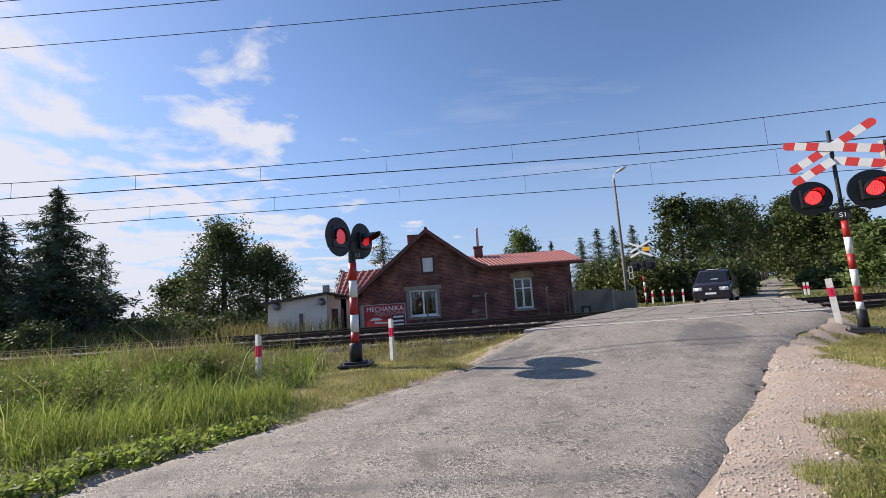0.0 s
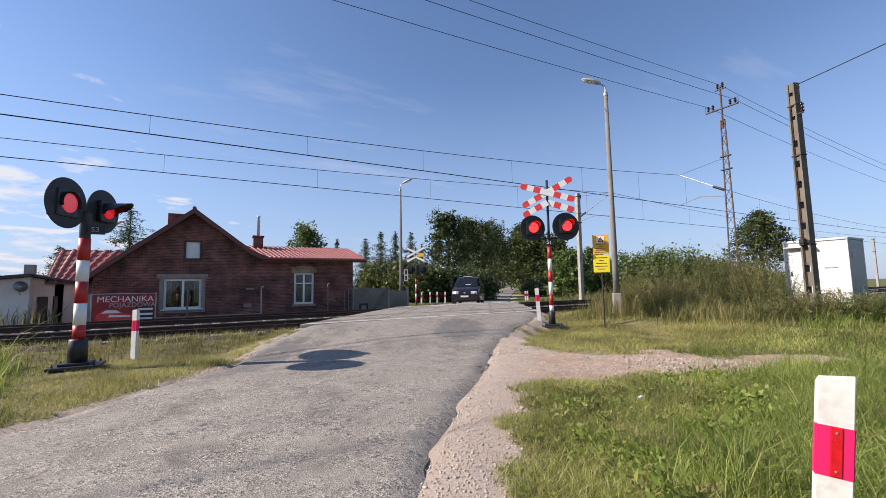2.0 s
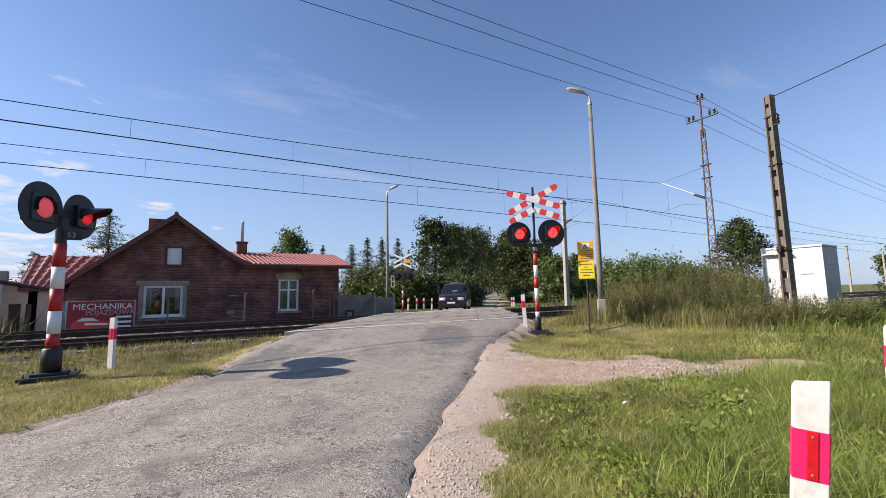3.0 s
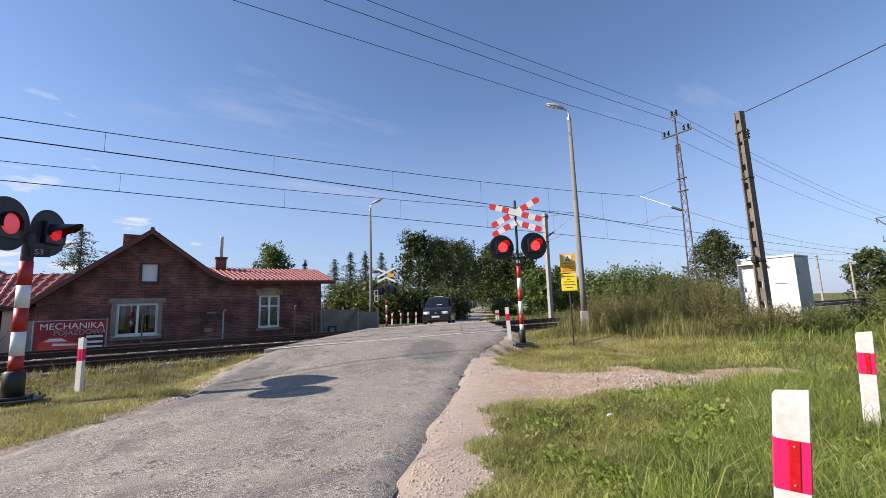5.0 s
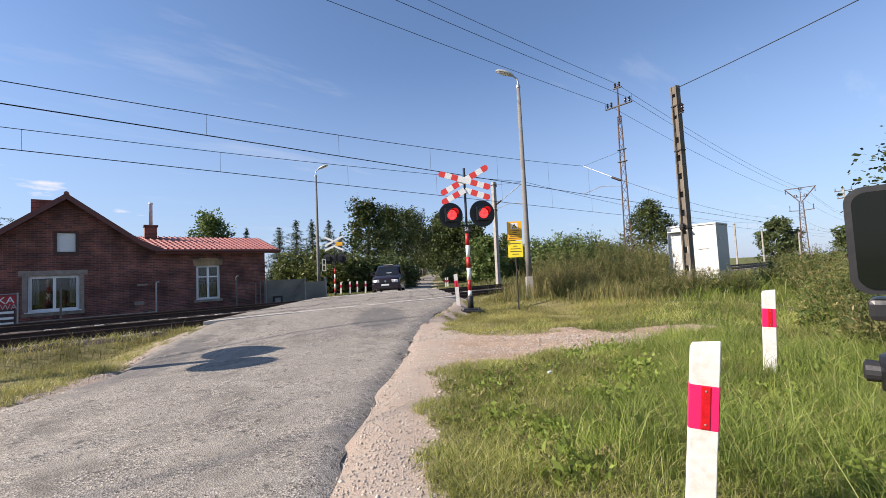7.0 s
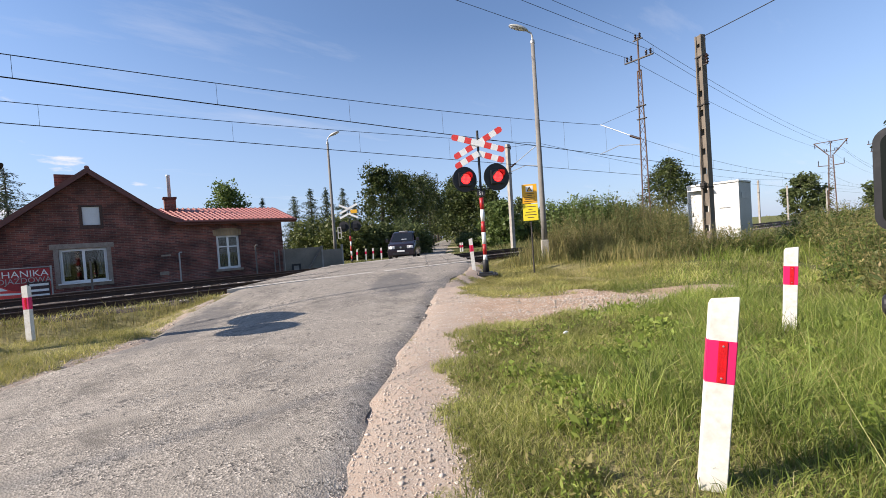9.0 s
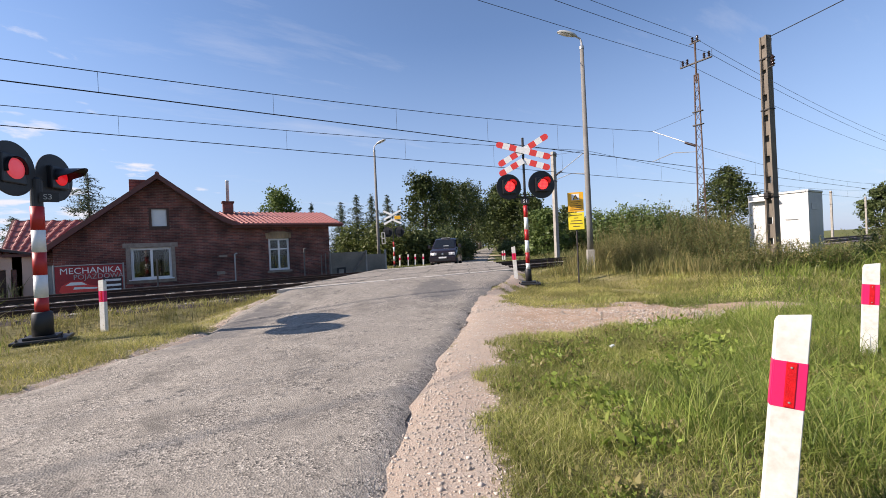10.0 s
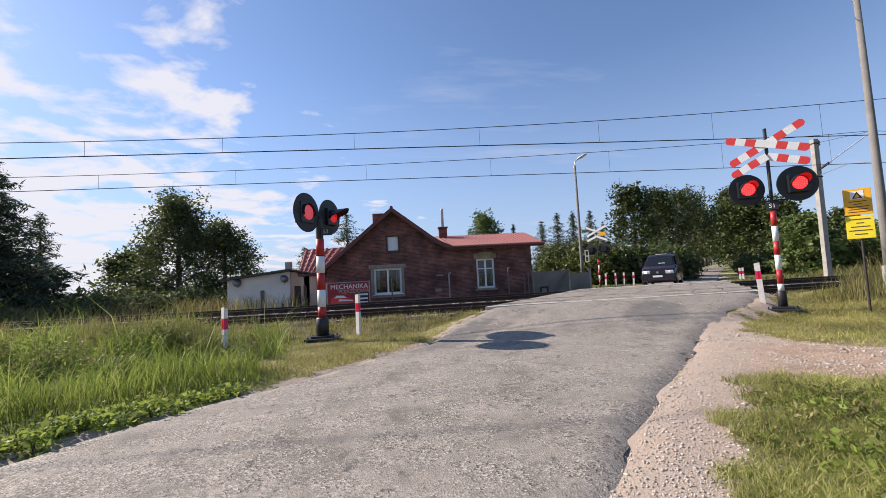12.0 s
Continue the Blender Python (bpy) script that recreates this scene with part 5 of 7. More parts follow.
def signal_head(parent, x, y, z, r, rz, lens_mat, hood=0.24, lens_r=0.17, cells=None, depth=0.13):
    """A round black backing board with a square housing, a lens and a hood, as one part with sub-parts."""
    e = part("backing_board", lathe([(r, 0), (r, 0.012), (r - 0.012, 0.02), (r * 0.3, 0.03), (0.001, 0.03)], 40, None, pose(0, 0, 0, 90)), M_BLACK, parent, "round matt black backing board")
    e.matrix_basis = pose(x, y, z, 0, 0, rz)
    part("housing", box((-lens_r * 1.35, -depth, -lens_r * 1.45), (lens_r * 1.35, 0.16, lens_r * 1.35), 0.03), M_BLACKSEMI, e, "square black lamp housing")
    part("lens", lathe([(lens_r, 0), (lens_r, 0.012), (lens_r * 0.8, 0.028), (lens_r * 0.4, 0.036), (0.001, 0.04)], 28, None, Matrix.Translation((0, -depth, 0)) @ pose(0, 0, 0, 90)), lens_mat, e, "round red lens")
    if cells:
        bm = bmesh.new()
        for i in range(-3, 4):
            for j in range(-3, 4):
                if math.hypot(i, j) < 3.3:
                    lathe([(lens_r * 0.115, 0), (lens_r * 0.09, 0.012), (0.001, 0.016)], 8, bm, Matrix.Translation((i * lens_r * 0.27, -depth - 0.025, j * lens_r * 0.27)) @ pose(0, 0, 0, 90))
        tagged(part("lens_cells", bm, cells, e), kind="stuff")
    bm = bmesh.new()
    inner, outer, n = lens_r * 1.08, lens_r * 1.16, 20
    for rr, flip in ((outer, False), (inner, True)):
        for k in range(n):
            a0, a1 = [math.pi * (-0.12 + 1.24 * q / n) for q in (k, k + 1)]
            l0, l1 = [0.06 + (hood - 0.06) * max(0.0, math.sin(a)) ** 0.5 for a in (a0, a1)]
            pts = [(math.cos(a0) * rr, -depth, math.sin(a0) * rr), (math.cos(a1) * rr, -depth, math.sin(a1) * rr), (math.cos(a1) * rr, -depth - l1, math.sin(a1) * rr), (math.cos(a0) * rr, -depth - l0, math.sin(a0) * rr)]
            f = [bm.verts.new(p) for p in pts]
            bm.faces.new(f[::-1] if flip else f)
    bmesh.ops.remove_doubles(bm, verts=bm.verts[:], dist=0.0005)
    part("hood", bm, M_BLACKSEMI, e, "curved black sun hood")
    return e


def striped_mast(t, bands, r, bottom):
    for z0, z1, mat in bands:
        part("mast_band", lathe([(r, z0), (r, z1)], 18), mat, t, "red painted band" if mat is M_RED else "white painted band", True)
    part("mast_foot", lathe([(r * 1.55, 0.1), (r * 1.5, bottom - 0.03), (r * 1.2, bottom)], 18), M_BLACK, t, "black painted mast foot", True)
    part("base_plate", box((-0.42, -0.36, 0.02), (0.42, 0.36, 0.085), 0.02), M_BLACK, t, "black steel base plate")
    part("base_plinth", box((-0.26, -0.24, 0.085), (0.26, 0.24, 0.14), 0.015), M_BLACK, t)
    for sx in (-0.3, 0.3):
        for sy in (-0.25, 0.25):
            part("anchor_foot", box((sx - 0.05, sy - 0.05, -0.15), (sx + 0.05, sy + 0.05, 0.03), 0.01), M_DARKSTEEL, t)
            part("anchor_bolt", lathe([(0.022, 0.08), (0.022, 0.12), (0.01, 0.125), (0.01, 0.15)], 6, None, Matrix.Translation((sx * 1.1, sy * 1.1, 0))), M_DARKSTEEL, t)


def plate(t, txt, z, y, w=0.3, h=0.2):
    p = part("number_plate", box((-w / 2, y, z - h / 2), (w / 2, y + 0.02, z + h / 2), 0.006), M_BLACK, t, "small black plate with white characters")
    text_mesh(txt, h * 0.85, M_WHITE, p, "lettering", pose(0, y - 0.003, z, 90))


def crossing_sign(x, y):
    t = thing("level_crossing_signal", x, y, place_z(x, y), -43, "striped crossing mast with red-white cross and lit red lamps", "crossing signal", "crossing signals")
    striped_mast(t, [(0.59, 0.79, M_WHITE), (0.79, 1.19, M_RED), (1.19, 1.63, M_WHITE), (1.63, 2.03, M_RED), (2.03, 2.47, M_WHITE), (2.47, 2.92, M_RED)], 0.075, 0.59)
    part("upper_mast", lathe([(0.045, 2.92), (0.045, 5.38)], 12), M_BLACK, t, "thin black upper mast")
    part("crossbar", tube([(-0.62, 0, 3.22), (0.62, 0, 3.22)], 0.025, 8), M_BLACK, t)
    plate(t, "S1", 3.06, -0.1)
    signal_head(t, -0.57, -0.06, 3.62, 0.47, 20, M_LIT, 0.4, 0.185, M_LITCELL)
    signal_head(t, 0.6, -0.06, 3.62, 0.5, 20, M_LIT, 0.4, 0.185, M_LITCELL)

    def arm(angle, zc, yo, length):
        """One striped half of a cross arm, turned up from level by the angle."""
        w, q = 0.108, length / 4
        for k in range(4):
            a, b, mat = k * q, (k + 1) * q, M_CROSSRED if k % 2 else M_WHITE
            poly = [(a, -w), (b, -w), (b, w), (a, w)]
            if k == 3:
                poly = [(a, -w), (b - 0.06, -w), (b, -w * 0.45), (b, w * 0.45), (b - 0.06, w), (a, w)]
            part("cross_segment", prism(poly, yo, yo + 0.025, None, Matrix.Translation((0, 0, zc)) @ pose(0, 0, 0, 0, -angle, 0)), mat, t, "red film segment" if k % 2 else "white film segment")

    for angle, yo in ((28, -0.10), (-19, -0.13), (162, -0.13), (207, -0.10)):
        arm(angle, 4.9, yo, 1.0)
    arm(-20, 4.53, -0.10, 0.98)
    arm(207, 4.53, -0.13, 0.98)
    return t


def side_signal(x, y):
    t = thing("level_crossing_signal", x, y, place_z(x, y), 0, "striped mast with two round black lamp heads and hoods", "crossing signal", "crossing signals")
    striped_mast(t, [(0.62, 0.9, M_RED), (0.9, 1.36, M_WHITE), (1.36, 1.82, M_RED), (1.82, 2.27, M_WHITE), (2.27, 2.75, M_RED)], 0.11, 0.62)
    part("upper_mast", lathe([(0.1, 2.75), (0.1, 3.3), (0.06, 3.34)], 14), M_BLACK, t, "black upper mast")
    part("bracket", tube([(-0.22, -0.48, 3.3), (0.19, 0.46, 3.3)], 0.03, 8), M_BLACK, t)
    p = part("number_plate", box((0.07, -0.15, 2.83), (0.37, -0.13, 3.03), 0.005), M_BLACK, t, "small black plate with white characters")
    text_mesh("S3", 0.15, M_GREY, p, "lettering", pose(0.2, -0.153, 2.93, 90))
    signal_head(t, -0.22, -0.48, 3.42, 0.52, 66, M_LENS2, 0.061, 0.2, None, 0.06)
    signal_head(t, 0.19, 0.46, 3.42, 0.5, 66, M_LENSDIM, 0.5, 0.17)
    return t


def far_signal(x, y, z):
    t = thing("level_crossing_signal", x, y, z, 137, "distant crossing mast seen from the back with yellow plate", "crossing signal", "crossing signals")
    striped_mast(t, [(0.5, 0.8, M_RED), (0.8, 1.2, M_WHITE), (1.2, 1.6, M_RED), (1.6, 2.0, M_WHITE), (2.0, 2.45, M_RED)], 0.07, 0.5)
    part("upper_mast", lathe([(0.04, 2.45), (0.04, 5.2)], 10), M_BLACK, t)
    for s in (-1, 1):
        signal_head(t, s * 0.52, -0.06, 3.3, 0.45, 0, M_LENSDIM, 0.3, 0.15)
        for a, zc in ((25, 4.75), (-25, 4.75), (-25, 4.35)):
            part("cross_segment", prism([(0, -0.08), (0.85, -0.08), (0.85, 0.08), (0, 0.08)], 0.02 + 0.03 * (a > 0), 0.045 + 0.03 * (a > 0), None, Matrix.Translation((0, 0, zc)) @ pose(0, 0, 0, 0, -(a if s > 0 else 180 - a), 0)), M_WHITE, t, "plain pale back of a cross arm")
    part("lamp_frame", holed_wall([(0.72, 2.3), (1.06, 2.3), (1.06, 3.3), (0.72, 3.3)], [(0.79, 2.37, 0.99, 2.75), (0.79, 2.85, 0.99, 3.23)], -0.03, 0.03), M_DARKGREY, t, "grey open lamp frame")
    part("yellow_plate", box((-0.75, 0.08, 4.35), (-0.2, 0.1, 4.65), 0.01), M_ORANGE, t, "tilted yellow plate")
    return t


def yellow_sign(x, y):
    t = thing("warning_sign", x, y, place_z(x, y), -49, "amber and yellow notice plates on a thin dark pole", "sign")
    part("pole", tube([(0, 0.03, -0.3), (0, 0.03, 3.2)], 0.028, 10), M_DARKSTEEL, t, "thin dark steel pole")
    a = part("upper_plate", box((-0.27, -0.02, 2.6), (0.27, 0.0, 3.3), 0.008), M_ORANGE, t, "amber warning plate with a white triangle panel")
    part("picture_panel", box((-0.13, -0.026, 3.02), (0.13, -0.02, 3.24), 0.002), M_WHITE, a)
    part("triangle", prism([(-0.1, 3.04), (0.1, 3.04), (0, 3.22)], -0.03, -0.0265), M_BLACK, a)
    part("triangle_inside", prism([(-0.055, 3.06), (0.055, 3.06), (0, 3.165)], -0.033, -0.0303), M_ORANGE, a)
    for k, w in enumerate((0.34, 0.16, 0.4, 0.36, 0.42)):
        part("text_bar", box((-w / 2, -0.024, 2.945 - k * 0.07), (w / 2, -0.0205, 2.965 - k * 0.07)), M_WOODBROWN, a)
    b = part("lower_plate", box((-0.27, -0.022, 1.96), (0.27, -0.002, 2.57), 0.008), M_YELLOW, t, "yellow notice plate with text lines")
    for k, w in enumerate((0.4, 0.14, 0.36, 0.44, 0.24)):
        part("text_bar", box((-w / 2, -0.026, 2.465 - k * 0.1), (w / 2, -0.0225, 2.49 - k * 0.1)), M_WOODBROWN, b)
    for zz in (2.2, 2.95):
        part("clamp", box((-0.05, 0.0, zz - 0.02), (0.05, 0.06, zz + 0.02), 0.005), M_GREY, t)


def street_lamp(x, y, z, top, rz, label, reach=0.85):
    t = thing("street_lamp", x, y, z, rz, label, "street lamp", "street lamps")
    part("footing", box((-0.15, -0.15, -0.3), (0.15, 0.15, 0.85), 0.03), M_CONC, t, "square concrete footing sleeve")
    part("pole", lathe([(0.125, 0.85), (0.115, 2.0), (0.075, top)], 14), M_LAMPCONC, t, "tapered grey concrete pole", True)
    part("collar", lathe([(0.09, top - 0.06), (0.09, top + 0.06), (0.05, top + 0.1)], 14), M_GREY, t)
    part("bracket", tube([(0, 0, top + 0.05), (0, 0, top + 0.22), (0.05, 0, top + 0.38), (0.2, 0, top + 0.48)], [0.045, 0.04, 0.035, 0.03], 10), M_GREY, t, "bent steel bracket")
    bm = bmesh.new()
    bmesh.ops.create_uvsphere(bm, u_segments=20, v_segments=12, radius=1.0)
    for v in bm.verts:
        v.co = Vector((v.co.x * reach * 0.5, v.co.y * 0.17 * (1 + 0.25 * v.co.x), v.co.z * (0.13 if v.co.z > 0 else 0.035)))
    tip = Matrix.Translation((0.12 + reach * 0.5, 0, top + 0.62)) @ pose(0, 0, 0, 0, -20, 0)
    bmesh.ops.transform(bm, matrix=tip, verts=bm.verts)
    part("lamp_head", bm, M_LAMPHEAD, t, "pale grey oval lamp head", True)
    bm = bmesh.new()
    bmesh.ops.create_uvsphere(bm, u_segments=16, v_segments=8, radius=1.0)
    for v in bm.verts:
        v.co = Vector((v.co.x * reach * 0.38 + 0.05, v.co.y * 0.13, v.co.z * 0.05 - 0.015))
    bmesh.ops.transform(bm, matrix=tip, verts=bm.verts)
    part("lamp_cover", bm, M_LAMPLENS, t, "clear plastic lamp cover", True)
    return t


def insulator(parent, x, y, z, h=0.28, name="insulator"):
    prof = [(0.012, -0.06)]
    for k in range(3):
        q = k * h / 3
        prof += [(0.035, q), (0.075, q + 0.02), (0.07, q + 0.05), (0.035, q + 0.07)]
    prof += [(0.03, h), (0.01, h + 0.02)]
    return part(name, lathe(prof, 10, None, Matrix.Translation((x, y, z))), M_INSUL, parent, "dark ribbed insulator", True)


def lattice_mast(x, y, z0, h, label, rz=0.0, top_arms=True, wide=1.0):
    """Two tapering channels with lacing bars, and pin insulators on a crossarm."""
    t = thing("catenary_mast", x, y, z0, rz, label, "railway mast", "railway masts")
    hb = h * 0.83
    part("footing", box((-0.4, -0.35, -0.4), (0.4, 0.35, 0.25), 0.04), M_CONC, t, "concrete footing block")
    half = lambda z: wide * (0.3 - 0.17 * z / hb)
    for s in (-1, 1):
        part("mast_leg", tube([(0, s * half(0), 0.1), (0, s * half(hb), hb)], 0.05 * wide, 4), M_RUST, t, "rusty steel channel")
    k, z = 0, 0.5
    while z < hb - 0.4:
        a, b = half(z), half(z + 0.55)
        s = 1 if k % 2 else -1
        part("lacing_bar", tube([(-0.05, s * a, z), (-0.05, -s * b, z + 0.55)], 0.018 * wide, 4), M_RUST, t)
        part("lacing_bar", tube([(0.05, -s * a, z), (0.05, s * b, z + 0.55)], 0.018 * wide, 4), M_RUST, t)
        z, k = z + 0.55, k + 1
    for zz in (h * 0.6, h * 0.66):
        part("clamp_band", box((-0.08, -half(zz) - 0.14, zz), (0.08, half(zz) + 0.14, zz + 0.06), 0.01), M_DARKSTEEL, t)
    part("top_post", tube([(0, 0, hb - 0.5), (0, 0, h - 0.2)], 0.05, 8), M_RUST, t)
    if top_arms:
        za = h - 1.5
        part("crossarm", box((-0.05, -0.85, za), (0.05, 0.85, za + 0.07), 0.008), M_DARKSTEEL, t, "steel crossarm")
        for yy in (-0.7, -0.45, 0.45, 0.7):
            insulator(t, 0, yy, za + 0.12)
        part("top_arm", box((-0.04, -0.28, h - 0.36), (0.04, 0.28, h - 0.3), 0.006), M_DARKSTEEL, t)
        for yy in (-0.13, 0.13):
            insulator(t, 0, yy, h - 0.26)
        for yy in (-0.85, 0.85):
            part("end_prong", tube([(0, yy, za), (0, yy, za + 0.45)], 0.012, 5), M_DARKSTEEL, t)
    return t


def cantilever(parent, y_mast, y_wire, x, zc, zm):
    """Bracket tubes that carry the wires, under the mast."""
    d = y_wire - y_mast
    part("cantilever_tube", tube([(x, y_mast + 0.2 * np.sign(d), zc + 0.45), (x, y_wire, zm)], 0.026, 8), M_GREY, parent, "pale steel cantilever tube")
    part("cantilever_insulator", tube([(x, y_mast + 0.2 * np.sign(d), zc + 0.45), (x, y_mast + 0.75 * np.sign(d), zc + 0.45 + (zm - zc - 0.45) * 0.55 / abs(d))], 0.07, 8), M_INSUL, parent)
    part("registration_arm", tube([(x, y_mast + 0.2 * np.sign(d), zc + 0.1), (x, y_mast + d * 0.55, zc + 0.32), (x, y_wire + 0.15 * np.sign(d), zc + 0.04)], 0.022, 6), M_GREY, parent)
    part("stay_wire", tube([(x, y_mast, zm + 0.35), (x, y_wire, zm)], 0.01, 5), M_WIRE, parent)


def concrete_mast(x, y, z0, h, label, lean=0.0):
    t = thing("catenary_mast", x, y, z0, 0, label, "railway mast", "railway masts")
    t.rotation_euler = (0, radians(lean), 0)
    part("pole", box((-0.16, -0.13, -0.4), (0.16, 0.13, h), 0.03), M_CONC, t, "square grey concrete mast")
    for zz in (h * 0.72, h - 0.3):
        part("clamp_band", box((-0.19, -0.16, zz), (0.19, 0.16, zz + 0.07), 0.01), M_DARKSTEEL, t)
    insulator(t, 0.3, 0, h - 0.35)
    return t


def ladder_pole(x, y, z0, h, rz):
    """A tapered concrete pole with rectangular openings down its web."""
    t = thing("power_pole", x, y, z0, rz, "weathered concrete power pole with rectangular openings", "power pole")
    wb, wt = 0.19, 0.135
    half = lambda z: wb + (wt - wb) * z / h
    for s in (-1, 1):
        part("flange", prism([(s * half(-0.4), -0.4), (s * (half(-0.4) - 0.075), -0.4), (s * (half(h) - 0.06), h), (s * half(h), h)], -0.11, 0.11), M_POLECONC, t, "long concrete flange")
    z = -0.4
    while z < h - 0.1:
        solid = 0.75 if z > h * 0.72 else 0.5
        z1 = min(z + solid, h)
        part("web", prism([(-half(z) + 0.07, z), (half(z) - 0.07, z), (half(z1) - 0.055, z1), (-half(z1) + 0.055, z1)], -0.075, 0.075), M_POLECONC, t)
        z = z1 + (0.14 if z > h * 0.72 else 0.24)
    for zz in (h * 0.3, h * 0.68, h * 0.9):
        part("clamp_band", box((-half(zz) - 0.02, -0.13, zz), (half(zz) + 0.02, 0.13, zz + 0.05), 0.008), M_DARKSTEEL, t, "dark steel band")
    part("cable_loop", tube([(half(h) + 0.02, -0.1, h - 0.02), (half(h) + 0.2, -0.12, h - 0.25), (half(h) + 0.16, -0.12, h - 0.6), (half(h) + 0.02, -0.12, h - 0.95)], 0.012, 6), M_WIRE, t)
    insulator(t, half(h) + 0.16, -0.05, h - 1.15, 0.34)
    part("bracket", box((half(h) - 0.02, -0.08, h - 1.2), (half(h) + 0.2, -0.02, h - 1.16), 0.005), M_DARKSTEEL, t)
    part("riser_cable", tube([(-half(0) * 0.4, -0.13, 0), (-half(h) * 0.4, -0.13, h * 0.9)], 0.02, 6), M_WIRE, t)
    part("junction_box", box((-0.1, -0.24, h * 0.3), (0.06, -0.12, h * 0.3 + 0.22), 0.02), M_DARKSTEEL, t)
    for k in range(4):
        part("cable_coil", tube([(0.24 * math.cos(a) + 0.02 * k - 0.1, -0.2 - 0.02 * k, h * 0.3 + 0.18 + 0.1 * math.sin(a)) for a in [q * math.pi / 8 for q in range(17)]], 0.012, 5), M_WIRE, t)
    return t


def wire(name, pts, r, label, group="overhead wires"):
    bm = tube(pts, r, 5)
    ob = bm_obj(name, bm, M_WIRE, True)
    return tagged(ob, label, "wire", group)


def sag(a, b, drop, n=24):
    a, b = Vector(a), Vector(b)
    return [a.lerp(b, k / n) - Vector((0, 0, drop * 4 * (k / n) * (1 - k / n))) for k in range(n + 1)]


def catenary(y, zc, zlow, xlow, zsup, xsup, stag, drop0, step, label):
    """Contact wire, messenger and droppers of one track, as one thing."""
    t = thing("overhead_line", 0, y, 0, 0, label, "overhead line", "overhead wires")
    span = 2 * (xsup - xlow)
    xs0 = xsup - span

    def zm(x):
        k = (x - xs0) % span
        return zlow + (zsup - zlow) * ((k - span / 2) / (span / 2)) ** 2

    xs = list(np.arange(xs0 - span, xsup + 3 * span, span / 26))
    part("messenger_wire", tube([(x, 0, zm(x)) for x in xs], 0.013, 5), M_WIRE, t)
    for o in (-0.02, 0.02):
        part("contact_wire", tube([(xs[0], o, zc), (xs[-1], o, zc)], 0.011, 5), M_WIRE, t)
    x = drop0
    while x > xs0 - span:
        x -= step
    while x < xsup + 1.5 * span:
        part("dropper", tube([(x, 0, zc), (x, 0, zm(x))], 0.006, 4), M_WIRE, t)
        x += step
    return t


def window(parent, x0, z0, x1, z1, y, mullions, transoms, sash=0.048):
    w = part("window", holed_wall([(x0, z0), (x1, z0), (x1, z1), (x0, z1)], [(x0 + 0.06, z0 + 0.06, x1 - 0.06, z1 - 0.06)], y, y + 0.07), M_PVC, parent, "white plastic window frame")
    edges = [x0 + 0.06] + [x0 + (x1 - x0) * m for m in mullions] + [x1 - 0.06]
    for a, b in zip(edges, edges[1:]):
        part("sash", holed_wall([(a, z0 + 0.06), (b, z0 + 0.06), (b, z1 - 0.06), (a, z1 - 0.06)], [(a + sash, z0 + 0.06 + sash, b - sash, z1 - 0.06 - sash)], y - 0.02, y + 0.05), M_PVC, w)
        part("pane", box((a + sash - 0.01, y + 0.012, z0 + 0.05 + sash), (b - sash + 0.01, y + 0.02, z1 - 0.05 - sash)), M_GLASS, w)
        for tr in transoms:
            zz = z0 + (z1 - z0) * tr
            part("glazing_bar", box((a + sash - 0.01, y - 0.022, zz - 0.03), (b - sash + 0.01, y + 0.03, zz + 0.03), 0.004), M_PVC, w)
    return w


def tile_roof(parent, corners, ribs, courses, label):
    """A pressed-metal tile sheet between eave (left, right) and ridge (left, right): rolls with stepped courses."""
    el, er, rl, rr = [Vector(c) for c in corners]
    n = (er - el).cross(rl - el).normalized()
    if n.z < 0:
        n = -n
    nu, nv = ribs * 6, courses
    bm = bmesh.new()
    grid = []
    for j in range(nv * 2 + 1):
        row = []
        q = (j // 2 + (j % 2) * 0.94) / nv
        q = min(q, 1)
        lift = 0.028 * (1 - (j % 2)) if j else 0.03
        for i in range(nu + 1):
            p = (el.lerp(er, i / nu)).lerp(rl.lerp(rr, i / nu), q)
            roll = max(0.0, math.sin(2 * math.pi * i / 6)) * 0.055
            row.append(bm.verts.new(p + n * (roll + lift)))
        grid.append(row)
    for a, b in zip(grid, grid[1:]):
        for i in range(nu):
            bm.faces.new((a[i], a[i + 1], b[i + 1], b[i]))
    return part("roof_sheet", bm, M_TILE, parent, label)


def slab(poly3, thick):
    """A plate under a flat outline of points in space."""
    bm = bmesh.new()
    a = [bm.verts.new(p) for p in poly3]
    b = [bm.verts.new((p[0], p[1], p[2] - thick)) for p in poly3]
    k = len(poly3)
    bm.faces.new(a)
    bm.faces.new(b[::-1])
    for i in range(k):
        bm.faces.new((a[(i + 1) % k], a[i], b[i], b[(i + 1) % k]))
    bmesh.ops.recalc_face_normals(bm, faces=bm.faces[:])
    return bm


def drape(x0, x1, z0, z1, y):
    """A hanging cloth with soft vertical folds and a little thickness."""
    bm = bmesh.new()
    n = max(12, int((x1 - x0) * 60))
    rows = []
    for z in (z0, (z0 + z1) / 2, z1):
        for off in (0.0, 0.008):
            rows.append([bm.verts.new((x0 + (x1 - x0) * k / n, y + off + 0.022 * math.sin(k * 1.1 + 0.3 * z), z)) for k in range(n + 1)])
    for a, b in ((0, 2), (2, 4), (1, 3), (3, 5), (0, 1), (4, 5)):
        for k in range(n):
            bm.faces.new((rows[a][k], rows[a][k + 1], rows[b][k + 1], rows[b][k]))
    return bm


